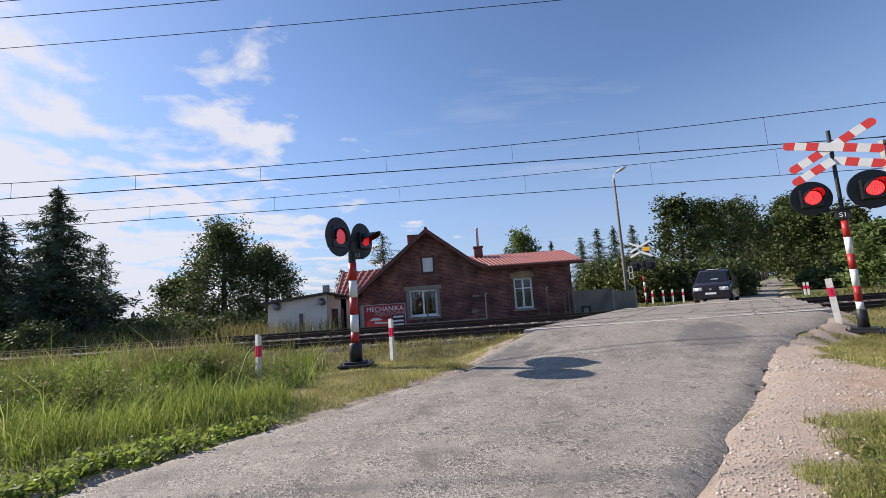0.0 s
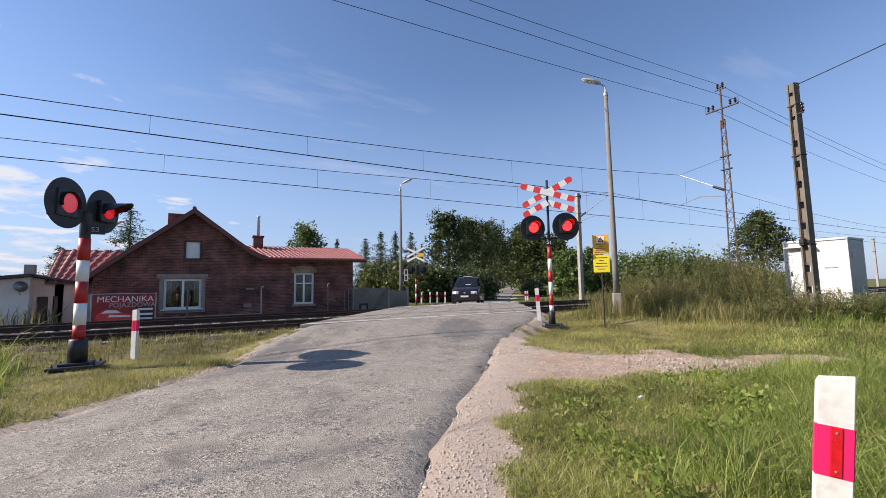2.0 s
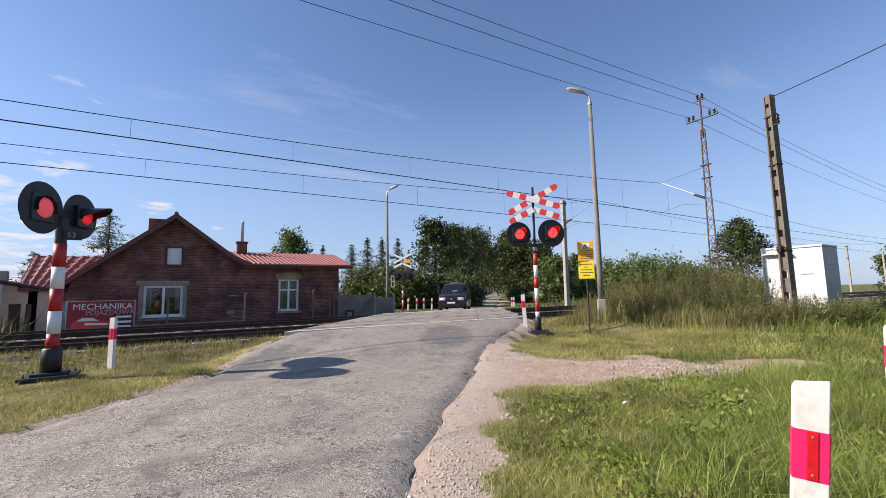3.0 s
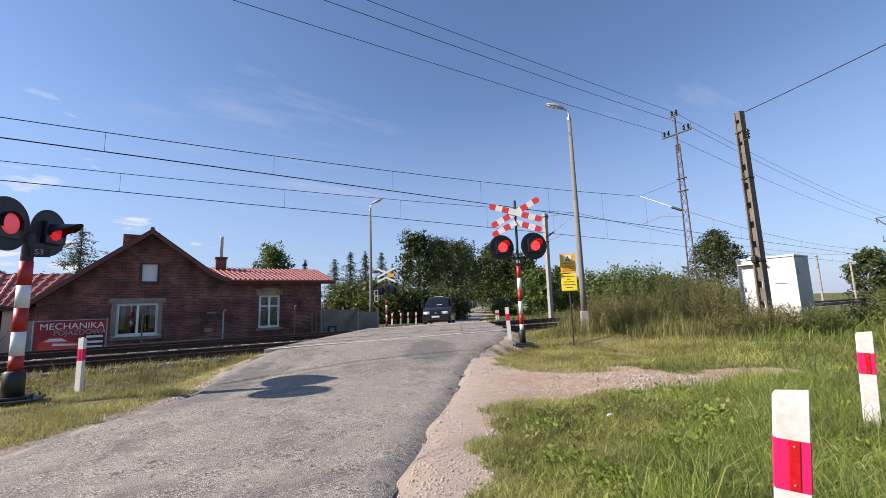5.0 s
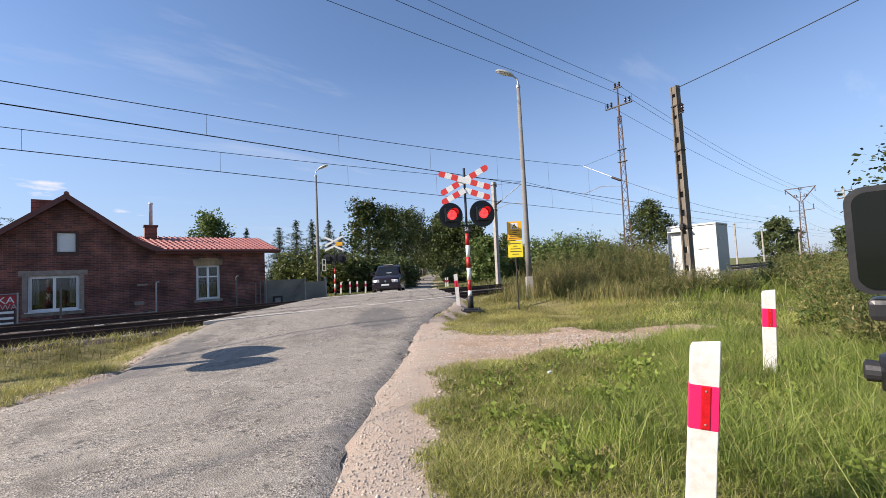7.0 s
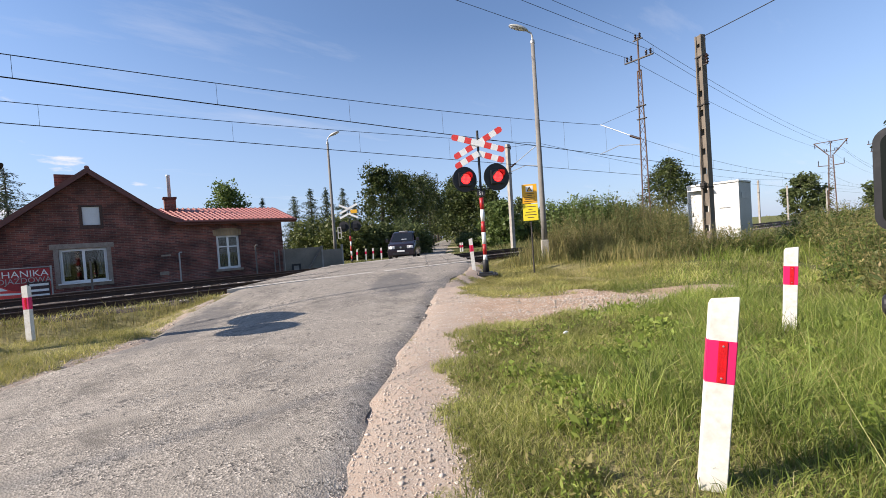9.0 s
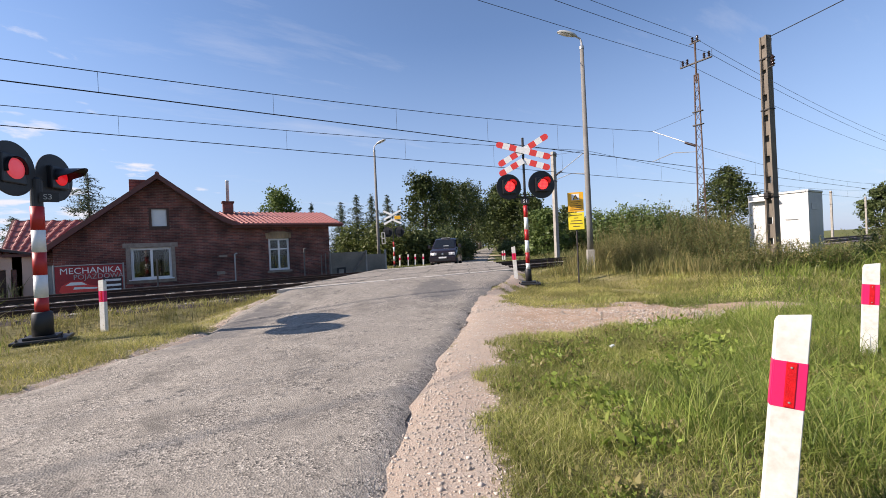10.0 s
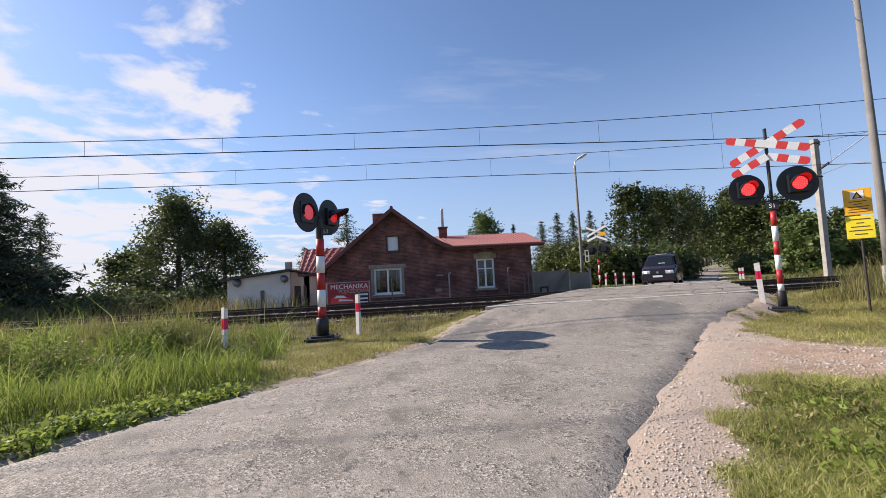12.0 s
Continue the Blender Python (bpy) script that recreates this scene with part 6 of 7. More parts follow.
def brick_house():
    t = thing("brick_house", 0, 24, 0.1, 0, "old dark-red brick railway house with red tile roofs", "house")
    Z = 0.1
    # main gabled part; local y 0 is the front
    w1, vt = (-2.27, 0.6, -0.67, 2.1), (-1.47, 2.98, -0.72, 3.98)
    wall = part("front_wall", holed_wall([(-4.95, -0.3), (2.05, -0.3), (2.05, 3.1), (-1.08, 5.42), (-4.95, 2.2)], [w1, vt], 0, 0.38), M_BRICK, t, "weathered dark-red brick gable wall")
    part("side_wall", box((-4.95, 0.38, -0.3), (-4.6, 7.0, 2.2)), M_BRICK, t)
    part("back_wall", prism([(-4.95, -0.3), (2.05, -0.3), (2.05, 3.1), (-1.08, 5.42), (-4.95, 2.2)], 6.7, 7.0), M_BRICK, t)
    part("plinth", box((-4.98, -0.06, -0.3), (2.05, 0.0, 0.25), 0.02), M_PLASTER, t)
    window(t, *w1, 0.12, (0.5,), ())
    for a, b, c, d in ((-2.55, 2.1, -0.4, 2.32), (-2.44, 0.55, -2.27, 2.1), (-0.67, 0.55, -0.51, 2.1), (-2.45, 0.42, -0.5, 0.6)):
        part("window_surround", box((a, -0.025, b), (c, 0.06, d), 0.012), M_PLASTER, t, "patchy old plaster surround")
    part("window_sill", box((-2.36, -0.08, 0.56), (-0.58, 0.14, 0.61), 0.01), M_PVC, t)
    # Added sheets, not real walls: their colour keeps the panes dark.
    part("room_dark_backing", box((-3.2, 1.5, -0.2), (0.2, 1.56, 2.6)), M_ROOMDARK, t, "near-black sheet added behind the window as the room's shade")
    part("room_dark_backing", box((3.0, 1.5, -0.2), (5.6, 1.56, 2.8)), M_ROOMDARK, t, "near-black sheet added behind the window as the room's shade")
    for a, b in ((-2.2, -1.95), (-1.0, -0.74)):
        part("curtain", drape(a, b, 0.9, 2.08, 0.3), M_CURTAIN, t, "gathered net curtain")
    part("attic_shutter", box((-1.4, 0.08, 3.12), (-0.8, 0.14, 3.94), 0.01), M_WHITE, t, "white panel closing the attic window")
    part("attic_frame", holed_wall([(-1.5, 2.95), (-0.69, 2.95), (-0.69, 4.01), (-1.5, 4.01)], [(-1.4, 3.1, -0.79, 3.95)], -0.02, 0.1), M_WOODBROWN, t, "dark wooden attic window frame")
    # main roof with eaves; right slope flattens at its foot
    left = [(-1.08, 5.58), (-5.4, 2.0)]
    right = [(-1.08, 5.58), (1.5, 3.58), (2.35, 3.18)]
    for (xa, za), (xb, zb) in [(left[0], left[1]), (right[0], right[1]), (right[1], right[2])]:
        part("roof_slope", slab([(xa, -0.42, za), (xb, -0.42, zb), (xb, 7.3, zb), (xa, 7.3, za)], 0.11), M_TILE, t, "red tile roof slope")
        part("barge_board", slab([(xa, -0.47, za + 0.03), (xb, -0.47, zb + 0.03), (xb, -0.42, zb + 0.03), (xa, -0.42, za + 0.03)], 0.26), M_FASCIA, t, "red-brown barge board")
        part("soffit", slab([(xa, -0.42, za - 0.12), (xb, -0.42, zb - 0.12), (xb, 0.0, zb - 0.12), (xa, 0.0, za - 0.12)], 0.03), M_WOODBROWN, t)
    part("ridge_cap", tube([(-1.08, -0.45, 5.6), (-1.08, 7.3, 5.6)], 0.09, 8), M_TILE, t)
    part("chimney", box((-2.48, 3.0, 3.8), (-1.6, 3.9, 5.82), 0.02), M_BRICK, t, "broad brick chimney")
    # right wing
    w2 = (3.76, 0.64, 4.84, 2.4)
    part("wing_wall", holed_wall([(2.05, -0.3), (7.1, -0.3), (7.1, 3.1), (2.05, 3.1)], [w2], 0.02, 0.4), M_BRICK, t, "dark-red brick wing wall")
    part("wing_side_wall", prism([(0.4, -0.3), (6.8, -0.3), (6.8, 3.1), (3.4, 4.0), (0.4, 3.15)], 6.75, 7.1, None, Matrix(((0, 1, 0, 0), (1, 0, 0, 0), (0, 0, 1, 0), (0, 0, 0, 1)))), M_BRICK, t)
    part("wing_back_wall", box((2.05, 6.6, -0.3), (7.1, 6.9, 3.1)), M_BRICK, t)
    window(t, *w2, 0.12, (0.5,), (0.66,))
    part("window_arch", prism([(3.66, 2.38), (4.94, 2.38), (4.98, 2.68), (4.62, 2.76), (3.98, 2.76), (3.62, 2.68)], -0.03, 0.1), M_BRICKTRIM, t, "pale yellow brick window arch")
    part("window_sill", box((3.66, -0.08, 0.52), (4.94, 0.14, 0.64), 0.012), M_PLASTER, t, "grey window sill")
    part("curtain", drape(3.8, 4.8, 0.66, 1.5, 0.32), M_CURTAIN, t, "gathered net curtain")
    tile_roof(t, ((2.0, -0.45, 3.16), (7.8, -0.45, 3.16), (1.4, 3.4, 4.12), (7.8, 3.4, 4.12)), 25, 9, "red pressed-metal tile roof of the wing")
    part("wing_roof_back", slab([(1.4, 3.4, 4.14), (7.8, 3.4, 4.14), (7.8, 7.2, 3.2), (1.4, 7.2, 3.2)], 0.1), M_TILE, t)
    part("wing_roof_deck", slab([(2.0, -0.43, 3.13), (7.78, -0.43, 3.13), (7.78, 3.4, 4.09), (1.5, 3.4, 4.09)], 0.08), M_WOODBROWN, t)
    part("gutter", tube([(2.0, -0.5, 3.12), (7.82, -0.5, 3.1)], 0.065, 10), M_FASCIA, t, "red-brown gutter")
    part("fascia", box((2.05, -0.44, 2.98), (7.8, -0.41, 3.12), 0.008), M_FASCIA, t)
    part("small_chimney", box((1.84, 2.7, 3.6), (2.38, 3.2, 4.62), 0.02), M_BRICK, t, "small brick chimney")
    part("chimney_cap", box((1.79, 2.65, 4.62), (2.43, 3.25, 4.72), 0.015), M_BRICK, t)
    part("flue_pipe", lathe([(0.085, 4.7), (0.085, 5.86), (0.1, 5.88), (0.1, 5.95)], 14, None, Matrix.Translation((2.12, 2.95, 0))), M_ZINC, t, "tall steel flue pipe", True)
    # left wing
    part("left_wing_wall", holed_wall([(-5.62, -0.3), (-4.95, -0.3), (-4.95, 2.05), (-5.62, 2.05)], [(-5.3, -0.2, -5.0, 1.45)], 0.42, 0.72), M_BRICK, t)
    part("left_wing_door", box((-5.3, 0.52, -0.2), (-5.0, 0.58, 1.45), 0.01), M_GREY, t, "grey metal door")
    tile_roof(t, ((-6.62, 0.3, 2.02), (-4.3, 0.3, 2.02), (-6.8, 2.7, 3.6), (-2.6, 2.7, 3.6)), 10, 6, "red pressed-metal tile roof of the side wing")
    part("left_wing_back", slab([(-6.8, 2.7, 3.6), (-2.6, 2.7, 3.6), (-2.6, 5.4, 2.0), (-6.8, 5.4, 2.0)], 0.1), M_TILE, t)
    part("verge_board", slab([(-6.66, 0.3, 2.06), (-6.6, 0.3, 2.06), (-6.76, 2.7, 3.66), (-6.84, 2.7, 3.66)], 0.16), M_FASCIA, t)
    part("left_wing_fascia", box((-6.6, 0.3, 1.88), (-5.2, 0.34, 2.0), 0.006), M_FASCIA, t)
    part("left_wing_side", prism([(0.5, -0.3), (5.2, -0.3), (5.2, 2.0), (2.7, 3.5), (0.5, 2.0)], -6.35, -6.05, None, Matrix(((0, 1, 0, 0), (1, 0, 0, 0), (0, 0, 1, 0), (0, 0, 0, 1)))), M_BRICK, t)
    # small wall details
    part("vent_grille", box((1.25, -0.02, 0.6), (1.62, 0.02, 0.76), 0.006), M_PLASTER, t, "pale vent plate")
    part("wall_plate", box((1.35, -0.015, 1.5), (1.75, 0.02, 1.58), 0.006), M_PLASTER, t)


def shed():
    t = thing("flat_roofed_shed", -8.6, 24.2, 0.05, 0, "low off-white shed with a dark flat roof", "shed")
    part("wall", prism([(-1.95, -0.2), (1.5, -0.2), (1.5, 2.25), (-1.95, 1.9)], 0, 4), M_RENDERWHITE, t, "off-white rendered wall")
    part("roof", slab([(-2.35, -0.35, 1.99), (1.55, -0.35, 2.4), (1.55, 4.2, 2.4), (-2.35, 4.2, 1.99)], 0.13), M_BITUMEN, t, "dark felt roof")
    part("annex_wall", holed_wall([(1.5, -0.2), (2.96, -0.2), (2.96, 1.92), (1.5, 2.25)], [(1.66, -0.2, 2.05, 1.4), (2.2, -0.2, 2.38, 1.4)], 0.3, 0.55), M_PEACH, t, "peach rendered annex wall")
    part("annex_body", box((1.5, 0.9, -0.2), (2.9, 4, 1.85)), M_PEACH, t)
    part("annex_roof", slab([(1.5, 0.0, 2.4), (3.1, 0.0, 2.06), (3.1, 4.1, 2.06), (1.5, 4.1, 2.4)], 0.1), M_BITUMEN, t)
    part("door", box((1.67, 0.4, -0.2), (2.04, 0.46, 1.38), 0.008), M_WOODBROWN, t, "dark brown plank door")
    part("door", box((2.21, 0.4, -0.2), (2.37, 0.46, 1.38), 0.008), M_WOODBROWN, t, "narrow brown plank door")
    part("plank", box((-0.1, -0.1, -0.2), (0.1, -0.03, 1.25), 0.01), M_OLDWOOD, t, "grey plank leaning on the wall")
    part("chimney", box((1.0, 0.9, 2.1), (1.34, 1.24, 2.85), 0.02), M_CONC, t, "square grey chimney")
    for sx, r in ((-1.35, 0.24), (1.25, 0.24)):
        d = part("satellite_dish", lathe([(r, 0.1), (r * 0.7, 0.045), (r * 0.35, 0.012), (0.001, 0.0), (0.001, -0.012), (r * 0.7, 0.03), (r, 0.088)], 20), M_GREY, t, "small grey satellite dish", True)
        d.matrix_basis = pose(sx, -0.22, 1.72 + 0.1 * (sx > 0), 70, 0, 35)
        part("dish_arm", tube([(sx, -0.02, 1.5), (sx, -0.16, 1.52), (sx, -0.2, 1.7)], 0.018, 6), M_GREY, t)


def banner():
    t = thing("advertising_banner", -3.56, 22.75, 0.15, 0, "red car repair banner with white lettering on posts", "banner")
    s = part("sheet", box((-1.1, -0.012, 0.05), (1.1, 0.0, 1.32), 0.0), M_BANNER, t, "red vinyl banner")
    part("dark_corner", box((0.42, -0.017, 0.1), (1.08, -0.0125, 0.8)), M_BANNERDARK, s)
    text_mesh("MECHANIKA", 0.36, M_WHITE, s, "lettering", pose(0.05, -0.02, 1.12, 90), 0.98)
    text_mesh("POJAZDOWA", 0.3, M_GREY, s, "lettering", pose(0.3, -0.02, 0.86, 90), 0.9)
    for k, (w, z) in enumerate(((0.55, 0.66), (0.6, 0.44), (0.52, 0.22))):
        part("text_bar", box((1.04 - w, -0.022, z - 0.04 - 0.02 * (k == 2)), (1.04, -0.0175, z + 0.05 + 0.02 * (k == 2))), M_WHITE, s)
    part("car_picture", prism([(-1.0, 0.3), (-0.9, 0.22), (0.2, 0.2), (0.32, 0.32), (0.28, 0.45), (-0.02, 0.52), (-0.25, 0.68), (-0.65, 0.7), (-0.92, 0.52)], -0.018, -0.0125), M_CROSSRED, s, "plain red car shape")
    part("car_window_shape", prism([(-0.8, 0.53), (-0.1, 0.53), (-0.27, 0.65), (-0.62, 0.66)], -0.022, -0.0185), M_WHITE, s)
    part("car_highlight_shape", prism([(-0.55, 0.36), (0.22, 0.34), (0.24, 0.4), (-0.5, 0.46)], -0.022, -0.0185), M_WHITE, s)
    for x in (-1.14, 1.14):
        part("post", tube([(x, 0.02, -0.3), (x, 0.02, 1.4)], 0.03, 8), M_GREY, t)
    part("rail", tube([(-1.14, 0.02, 1.36), (1.14, 0.02, 1.36)], 0.02, 6), M_GREY, t)


def garden_fence():
    t = thing("garden_fence", -13.6, 27.2, 0.05, 12, "old grey picket fence behind the railway", "fence")
    for k in range(5):
        part("post", box((k * 1.1 - 0.04, -0.04, -0.3), (k * 1.1 + 0.04, 0.04, 1.25), 0.01), M_OLDWOOD, t)
    for z in (0.35, 0.95):
        part("rail", box((0, -0.07, z), (4.4, -0.04, z + 0.07), 0.008), M_OLDWOOD, t)
    first = None
    for k in range(30):
        if first is None:
            first = part("slat", prism([(-0.03, 0.1), (0.03, 0.1), (0.03, 1.15), (0, 1.22), (-0.03, 1.15)], -0.1, -0.075), M_OLDWOOD, t)
            first.location = (0.08, 0, 0)
        else:
            same_part("slat", first, t, pose(0.08 + k * 0.147, 0, 0.03 * math.sin(k * 2.7), 0, 1.5 * math.sin(k * 1.9), 0))


def garden_hut():
    t = thing("garden_hut", -25.5, 40.5, 0.0, 25, "small hut with a dark roof and pale gable", "hut")
    part("wall", prism([(-1.6, -0.2), (1.6, -0.2), (1.6, 1.7), (0, 2.5), (-1.6, 1.7)], 0, 3.4), M_RENDERWHITE, t, "pale rendered wall")
    for s in (-1, 1):
        part("roof_slope", slab([(0, -0.3, 2.66), (s * 1.95, -0.3, 1.62), (s * 1.95, 3.7, 1.62), (0, 3.7, 2.66)], 0.12), M_BITUMEN, t, "dark felt roof slope")
    part("door", box((-0.4, -0.05, -0.2), (0.4, 0.02, 1.6), 0.01), M_WOODBROWN, t, "brown plank door")


def bent_post(x, y, h, mat, label, hook):
    t = thing("fence_post", x, y, place_z(x, y), 0, label, "post", "posts before the house")
    pts = [(0, 0, -0.3), (0, 0, h)] + ([(0.04, 0, h + 0.05), (0.12, 0, h + 0.04)] if hook else [])
    part("shaft", tube(pts, 0.035, 8), mat, t)


def yard_wall():
    t = thing("concrete_yard_wall", 8.5, 24.2, 0.05, 0, "grey concrete yard wall beside the brick house", "wall")
    for a, b, zt in ((-1.3, 0.9, 1.5), (0.96, 2.2, 1.3)):
        part("panel", box((a, 0, -0.3), (b, 0.1, zt), 0.015), M_YARDWALL, t, "weathered concrete panel")
    for x in (-1.34, 0.93, 2.24):
        part("post", box((x - 0.05, -0.03, -0.3), (x + 0.05, 0.13, 1.56), 0.012), M_CONC, t)
    part("brace", tube([(-0.2, -0.2, 0.0), (0.9, -0.06, 1.5)], 0.05, 8), M_OLDWOOD, t, "slanting grey brace")
    fr = part("black_frame", holed_wall([(-0.95, 0.05), (-0.45, 0.05), (-0.45, 0.6), (-0.95, 0.6)], [(-0.86, 0.15, -0.54, 0.5)], -0.12, -0.04), M_BLACK, t, "black square frame at the foot")
    part("frame_back", box((-0.86, -0.06, 0.15), (-0.54, -0.05, 0.5)), M_CONC, fr)


def rail_container():
    t = thing("equipment_container", 20.47, 5.95, place_z(21, 7) - 0.02, 0, "white railway equipment container on short legs", "container")
    W, L = 1.55, 2.0
    z0, z1 = 0.28, 2.8
    part("body", box((0.03, 0.03, z0), (W - 0.03, L - 0.03, z1), 0.02), M_CONTAINER, t, "white sheet-metal body")
    part("roof", box((-0.02, -0.02, z1), (W + 0.02, L + 0.02, z1 + 0.08), 0.02), M_CONTAINER, t)
    part("base_frame", box((0, 0, z0 - 0.1), (W, L, z0), 0.012), M_GREY, t)
    for x in (0, W - 0.06):
        for y in (0, L - 0.06):
            part("corner_post", box((x, y, z0), (x + 0.06, y + 0.06, z1), 0.01), M_CONTAINER, t)
            part("leg", box((x, y, -0.3), (x + 0.12, y + 0.12, z0 - 0.1), 0.01), M_DARKSTEEL, t)
    d = part("door", box((-0.012, 1.0, z0 + 0.12), (0.03, 1.85, z1 - 0.35), 0.008), M_CONTAINER, t, "white steel door")
    part("handle", box((-0.05, 1.75, 1.45), (-0.012, 1.79, 1.62), 0.006), M_BLACK, d)
    part("canopy", box((-0.25, 0.95, z1 - 0.22), (0.02, 1.9, z1 - 0.18), 0.008), M_CONTAINER, t)
    part("seam", box((-0.006, 0.35, 1.75), (0.03, 0.75, 1.77)), M_GREY, t)
    # Extra sheet that makes the -y side darker than the white body.
    part("side_darker_sheet", box((0.07, 0.0, z0 + 0.05), (W - 0.07, 0.028, z1 - 0.04), 0.006), M_DARKGREY, t, "grey sheet, darker than the body, added over one side")
    part("vent_panel", box((0.3, -0.016, 2.1), (0.9, 0.03, 2.35), 0.005), M_GREY, t, "grey louvre panel")
    for y in (0.6, 2.3):
        part("step_rail", tube([(-0.9, y, -0.1), (-0.85, y, 0.75), (-0.05, y, 0.85)], 0.02, 6), M_GREY, t, "grey tube handrail")
        part("step_rail", tube([(-0.5, y, -0.1), (-0.5, y, 0.78)], 0.02, 6), M_GREY, t)
    part("platform", box((-0.9, 0.6, z0 - 0.06), (0, 2.3, z0 - 0.02), 0.005), M_GREY, t)


def van(x, y, rz):
    t = thing("parked_van", x, y, float(road_z(x, y)) + 0.02, rz, "dark plum van with lit headlights on the road", "van")
    # local -y is the front; sections across x, listed along y
    secs = [(-2.42, 0.62, 0.42, 0.78), (-2.36, 0.84, 0.3, 0.98), (-2.1, 0.93, 0.27, 1.08), (-1.5, 0.95, 0.26, 1.2), (-1.35, 0.95, 0.26, 1.26)]
    bm = bmesh.new()
    rows = []
    for yy, hw, z0, z1 in secs + [(0.0, 0.95, 0.26, 1.26), (2.3, 0.95, 0.28, 1.26), (2.44, 0.9, 0.36, 1.2)]:
        rows.append([bm.verts.new(p) for p in ((-hw, yy, z0), (-hw * 1.0, yy, (z0 + z1) / 2), (-hw * 0.96, yy, z1 - 0.04), (-hw * 0.85, yy, z1), (hw * 0.85, yy, z1), (hw * 0.96, yy, z1 - 0.04), (hw, yy, (z0 + z1) / 2), (hw, yy, z0))])
    for a, b in zip(rows, rows[1:]):
        for k in range(8):
            bm.faces.new((a[k], a[(k + 1) % 8], b[(k + 1) % 8], b[k]))
    bm.faces.new(rows[0][::-1])
    bm.faces.new(rows[-1])
    bmesh.ops.recalc_face_normals(bm, faces=bm.faces[:])
    part("body", bm, M_CAR, t, "glossy dark plum body", True)
    bm = bmesh.new()
    rows = []
    for yy, hw, zz in ((-1.45, 0.84, 1.2), (-0.55, 0.74, 1.84), (-0.2, 0.74, 1.93), (2.1, 0.74, 1.93), (2.38, 0.8, 1.25)):
        rows.append([bm.verts.new(p) for p in ((-0.9, yy, 1.2), (-hw, yy, zz - 0.06 if zz > 1.3 else zz), (-hw * 0.85, yy, zz), (hw * 0.85, yy, zz), (hw, yy, zz - 0.06 if zz > 1.3 else zz), (0.9, yy, 1.2))])
    for a, b in zip(rows, rows[1:]):
        for k in range(5):
            bm.faces.new((a[k], a[k + 1], b[k + 1], b[k]))
    bm.faces.new(rows[-1])
    bmesh.ops.recalc_face_normals(bm, faces=bm.faces[:])
    part("cabin", bm, M_CAR, t, "dark cabin and roof")
    part("windscreen", slab([(-0.74, -1.42, 1.25), (0.74, -1.42, 1.25), (0.66, -0.62, 1.82), (-0.66, -0.62, 1.82)], 0.015), M_GLASSDARK, t, "dark sloping windscreen")
    for s in (-1, 1):
        part("side_window", slab([(s * 0.91, -1.0, 1.3), (s * 0.91, -0.1, 1.3), (s * 0.79, -0.1, 1.8), (s * 0.79, -0.55, 1.8)], 0.015), M_GLASSDARK, t)
        h = part("headlight", box((s * 0.62 - 0.22, -2.44, 0.74), (s * 0.62 + 0.22, -2.2, 0.94), 0.04), M_LAMPLENS, t, "clear headlight")
        part("bulb", lathe([(0.075, 0), (0.06, 0.03), (0.001, 0.045)], 14, None, Matrix.Translation((s * 0.66, -2.45, 0.85)) @ pose(0, 0, 0, 90)), M_HEADLIGHT if s < 0 else M_WHITE, h)
        m = part("side_mirror", box((s * 1.08 - 0.1, -1.2, 1.22), (s * 1.08 + 0.1, -1.08, 1.45), 0.03), M_CAR, t)
        part("mirror_arm", tube([(s * 0.9, -1.1, 1.25), (s * 1.05, -1.14, 1.3)], 0.025, 6), M_CAR, m)
        for yy in (-1.55, 1.45):
            w = part("wheel", lathe([(0.2, -0.1), (0.3, -0.11), (0.33, -0.07), (0.33, 0.07), (0.3, 0.11), (0.2, 0.1)], 24, None, Matrix.Translation((s * 0.84, yy, 0.32)) @ pose(0, 0, 0, 0, 90)), M_TYRE, t, "black tyre", True)
            part("rim", lathe([(0.2, -0.105), (0.17, -0.08), (0.05, -0.075), (0.05, 0.075), (0.17, 0.08), (0.2, 0.105)], 20, None, Matrix.Translation((s * 0.84, yy, 0.32)) @ pose(0, 0, 0, 0, 90)), M_ALLOY, w)
    part("grille", box((-0.4, -2.455, 0.74), (0.4, -2.36, 0.92), 0.02), M_BLACKSEMI, t, "black grille")
    part("badge", lathe([(0.07, 0), (0.065, 0.015), (0.001, 0.02)], 14, None, Matrix.Translation((0, -2.455, 0.83)) @ pose(0, 0, 0, 90)), M_ALLOY, t)
    part("bumper", box((-0.9, -2.5, 0.3), (0.9, -2.25, 0.68), 0.06), M_CAR, t)
    part("air_intake", box((-0.55, -2.51, 0.36), (0.55, -2.4, 0.5), 0.02), M_BLACKSEMI, t)
    part("plate_bar", box((-0.26, -2.52, 0.54), (0.26, -2.495, 0.65), 0.005), M_WHITE, t)
    part("roof_bar", box((-0.32, -0.35, 1.93), (0.32, -0.05, 1.97), 0.015), M_WHITE, t, "pale strip on the roof")
    part("dashboard_paper", box((-0.05, -1.27, 1.35), (0.3, -1.2, 1.4), 0.005), M_WHITE, t)


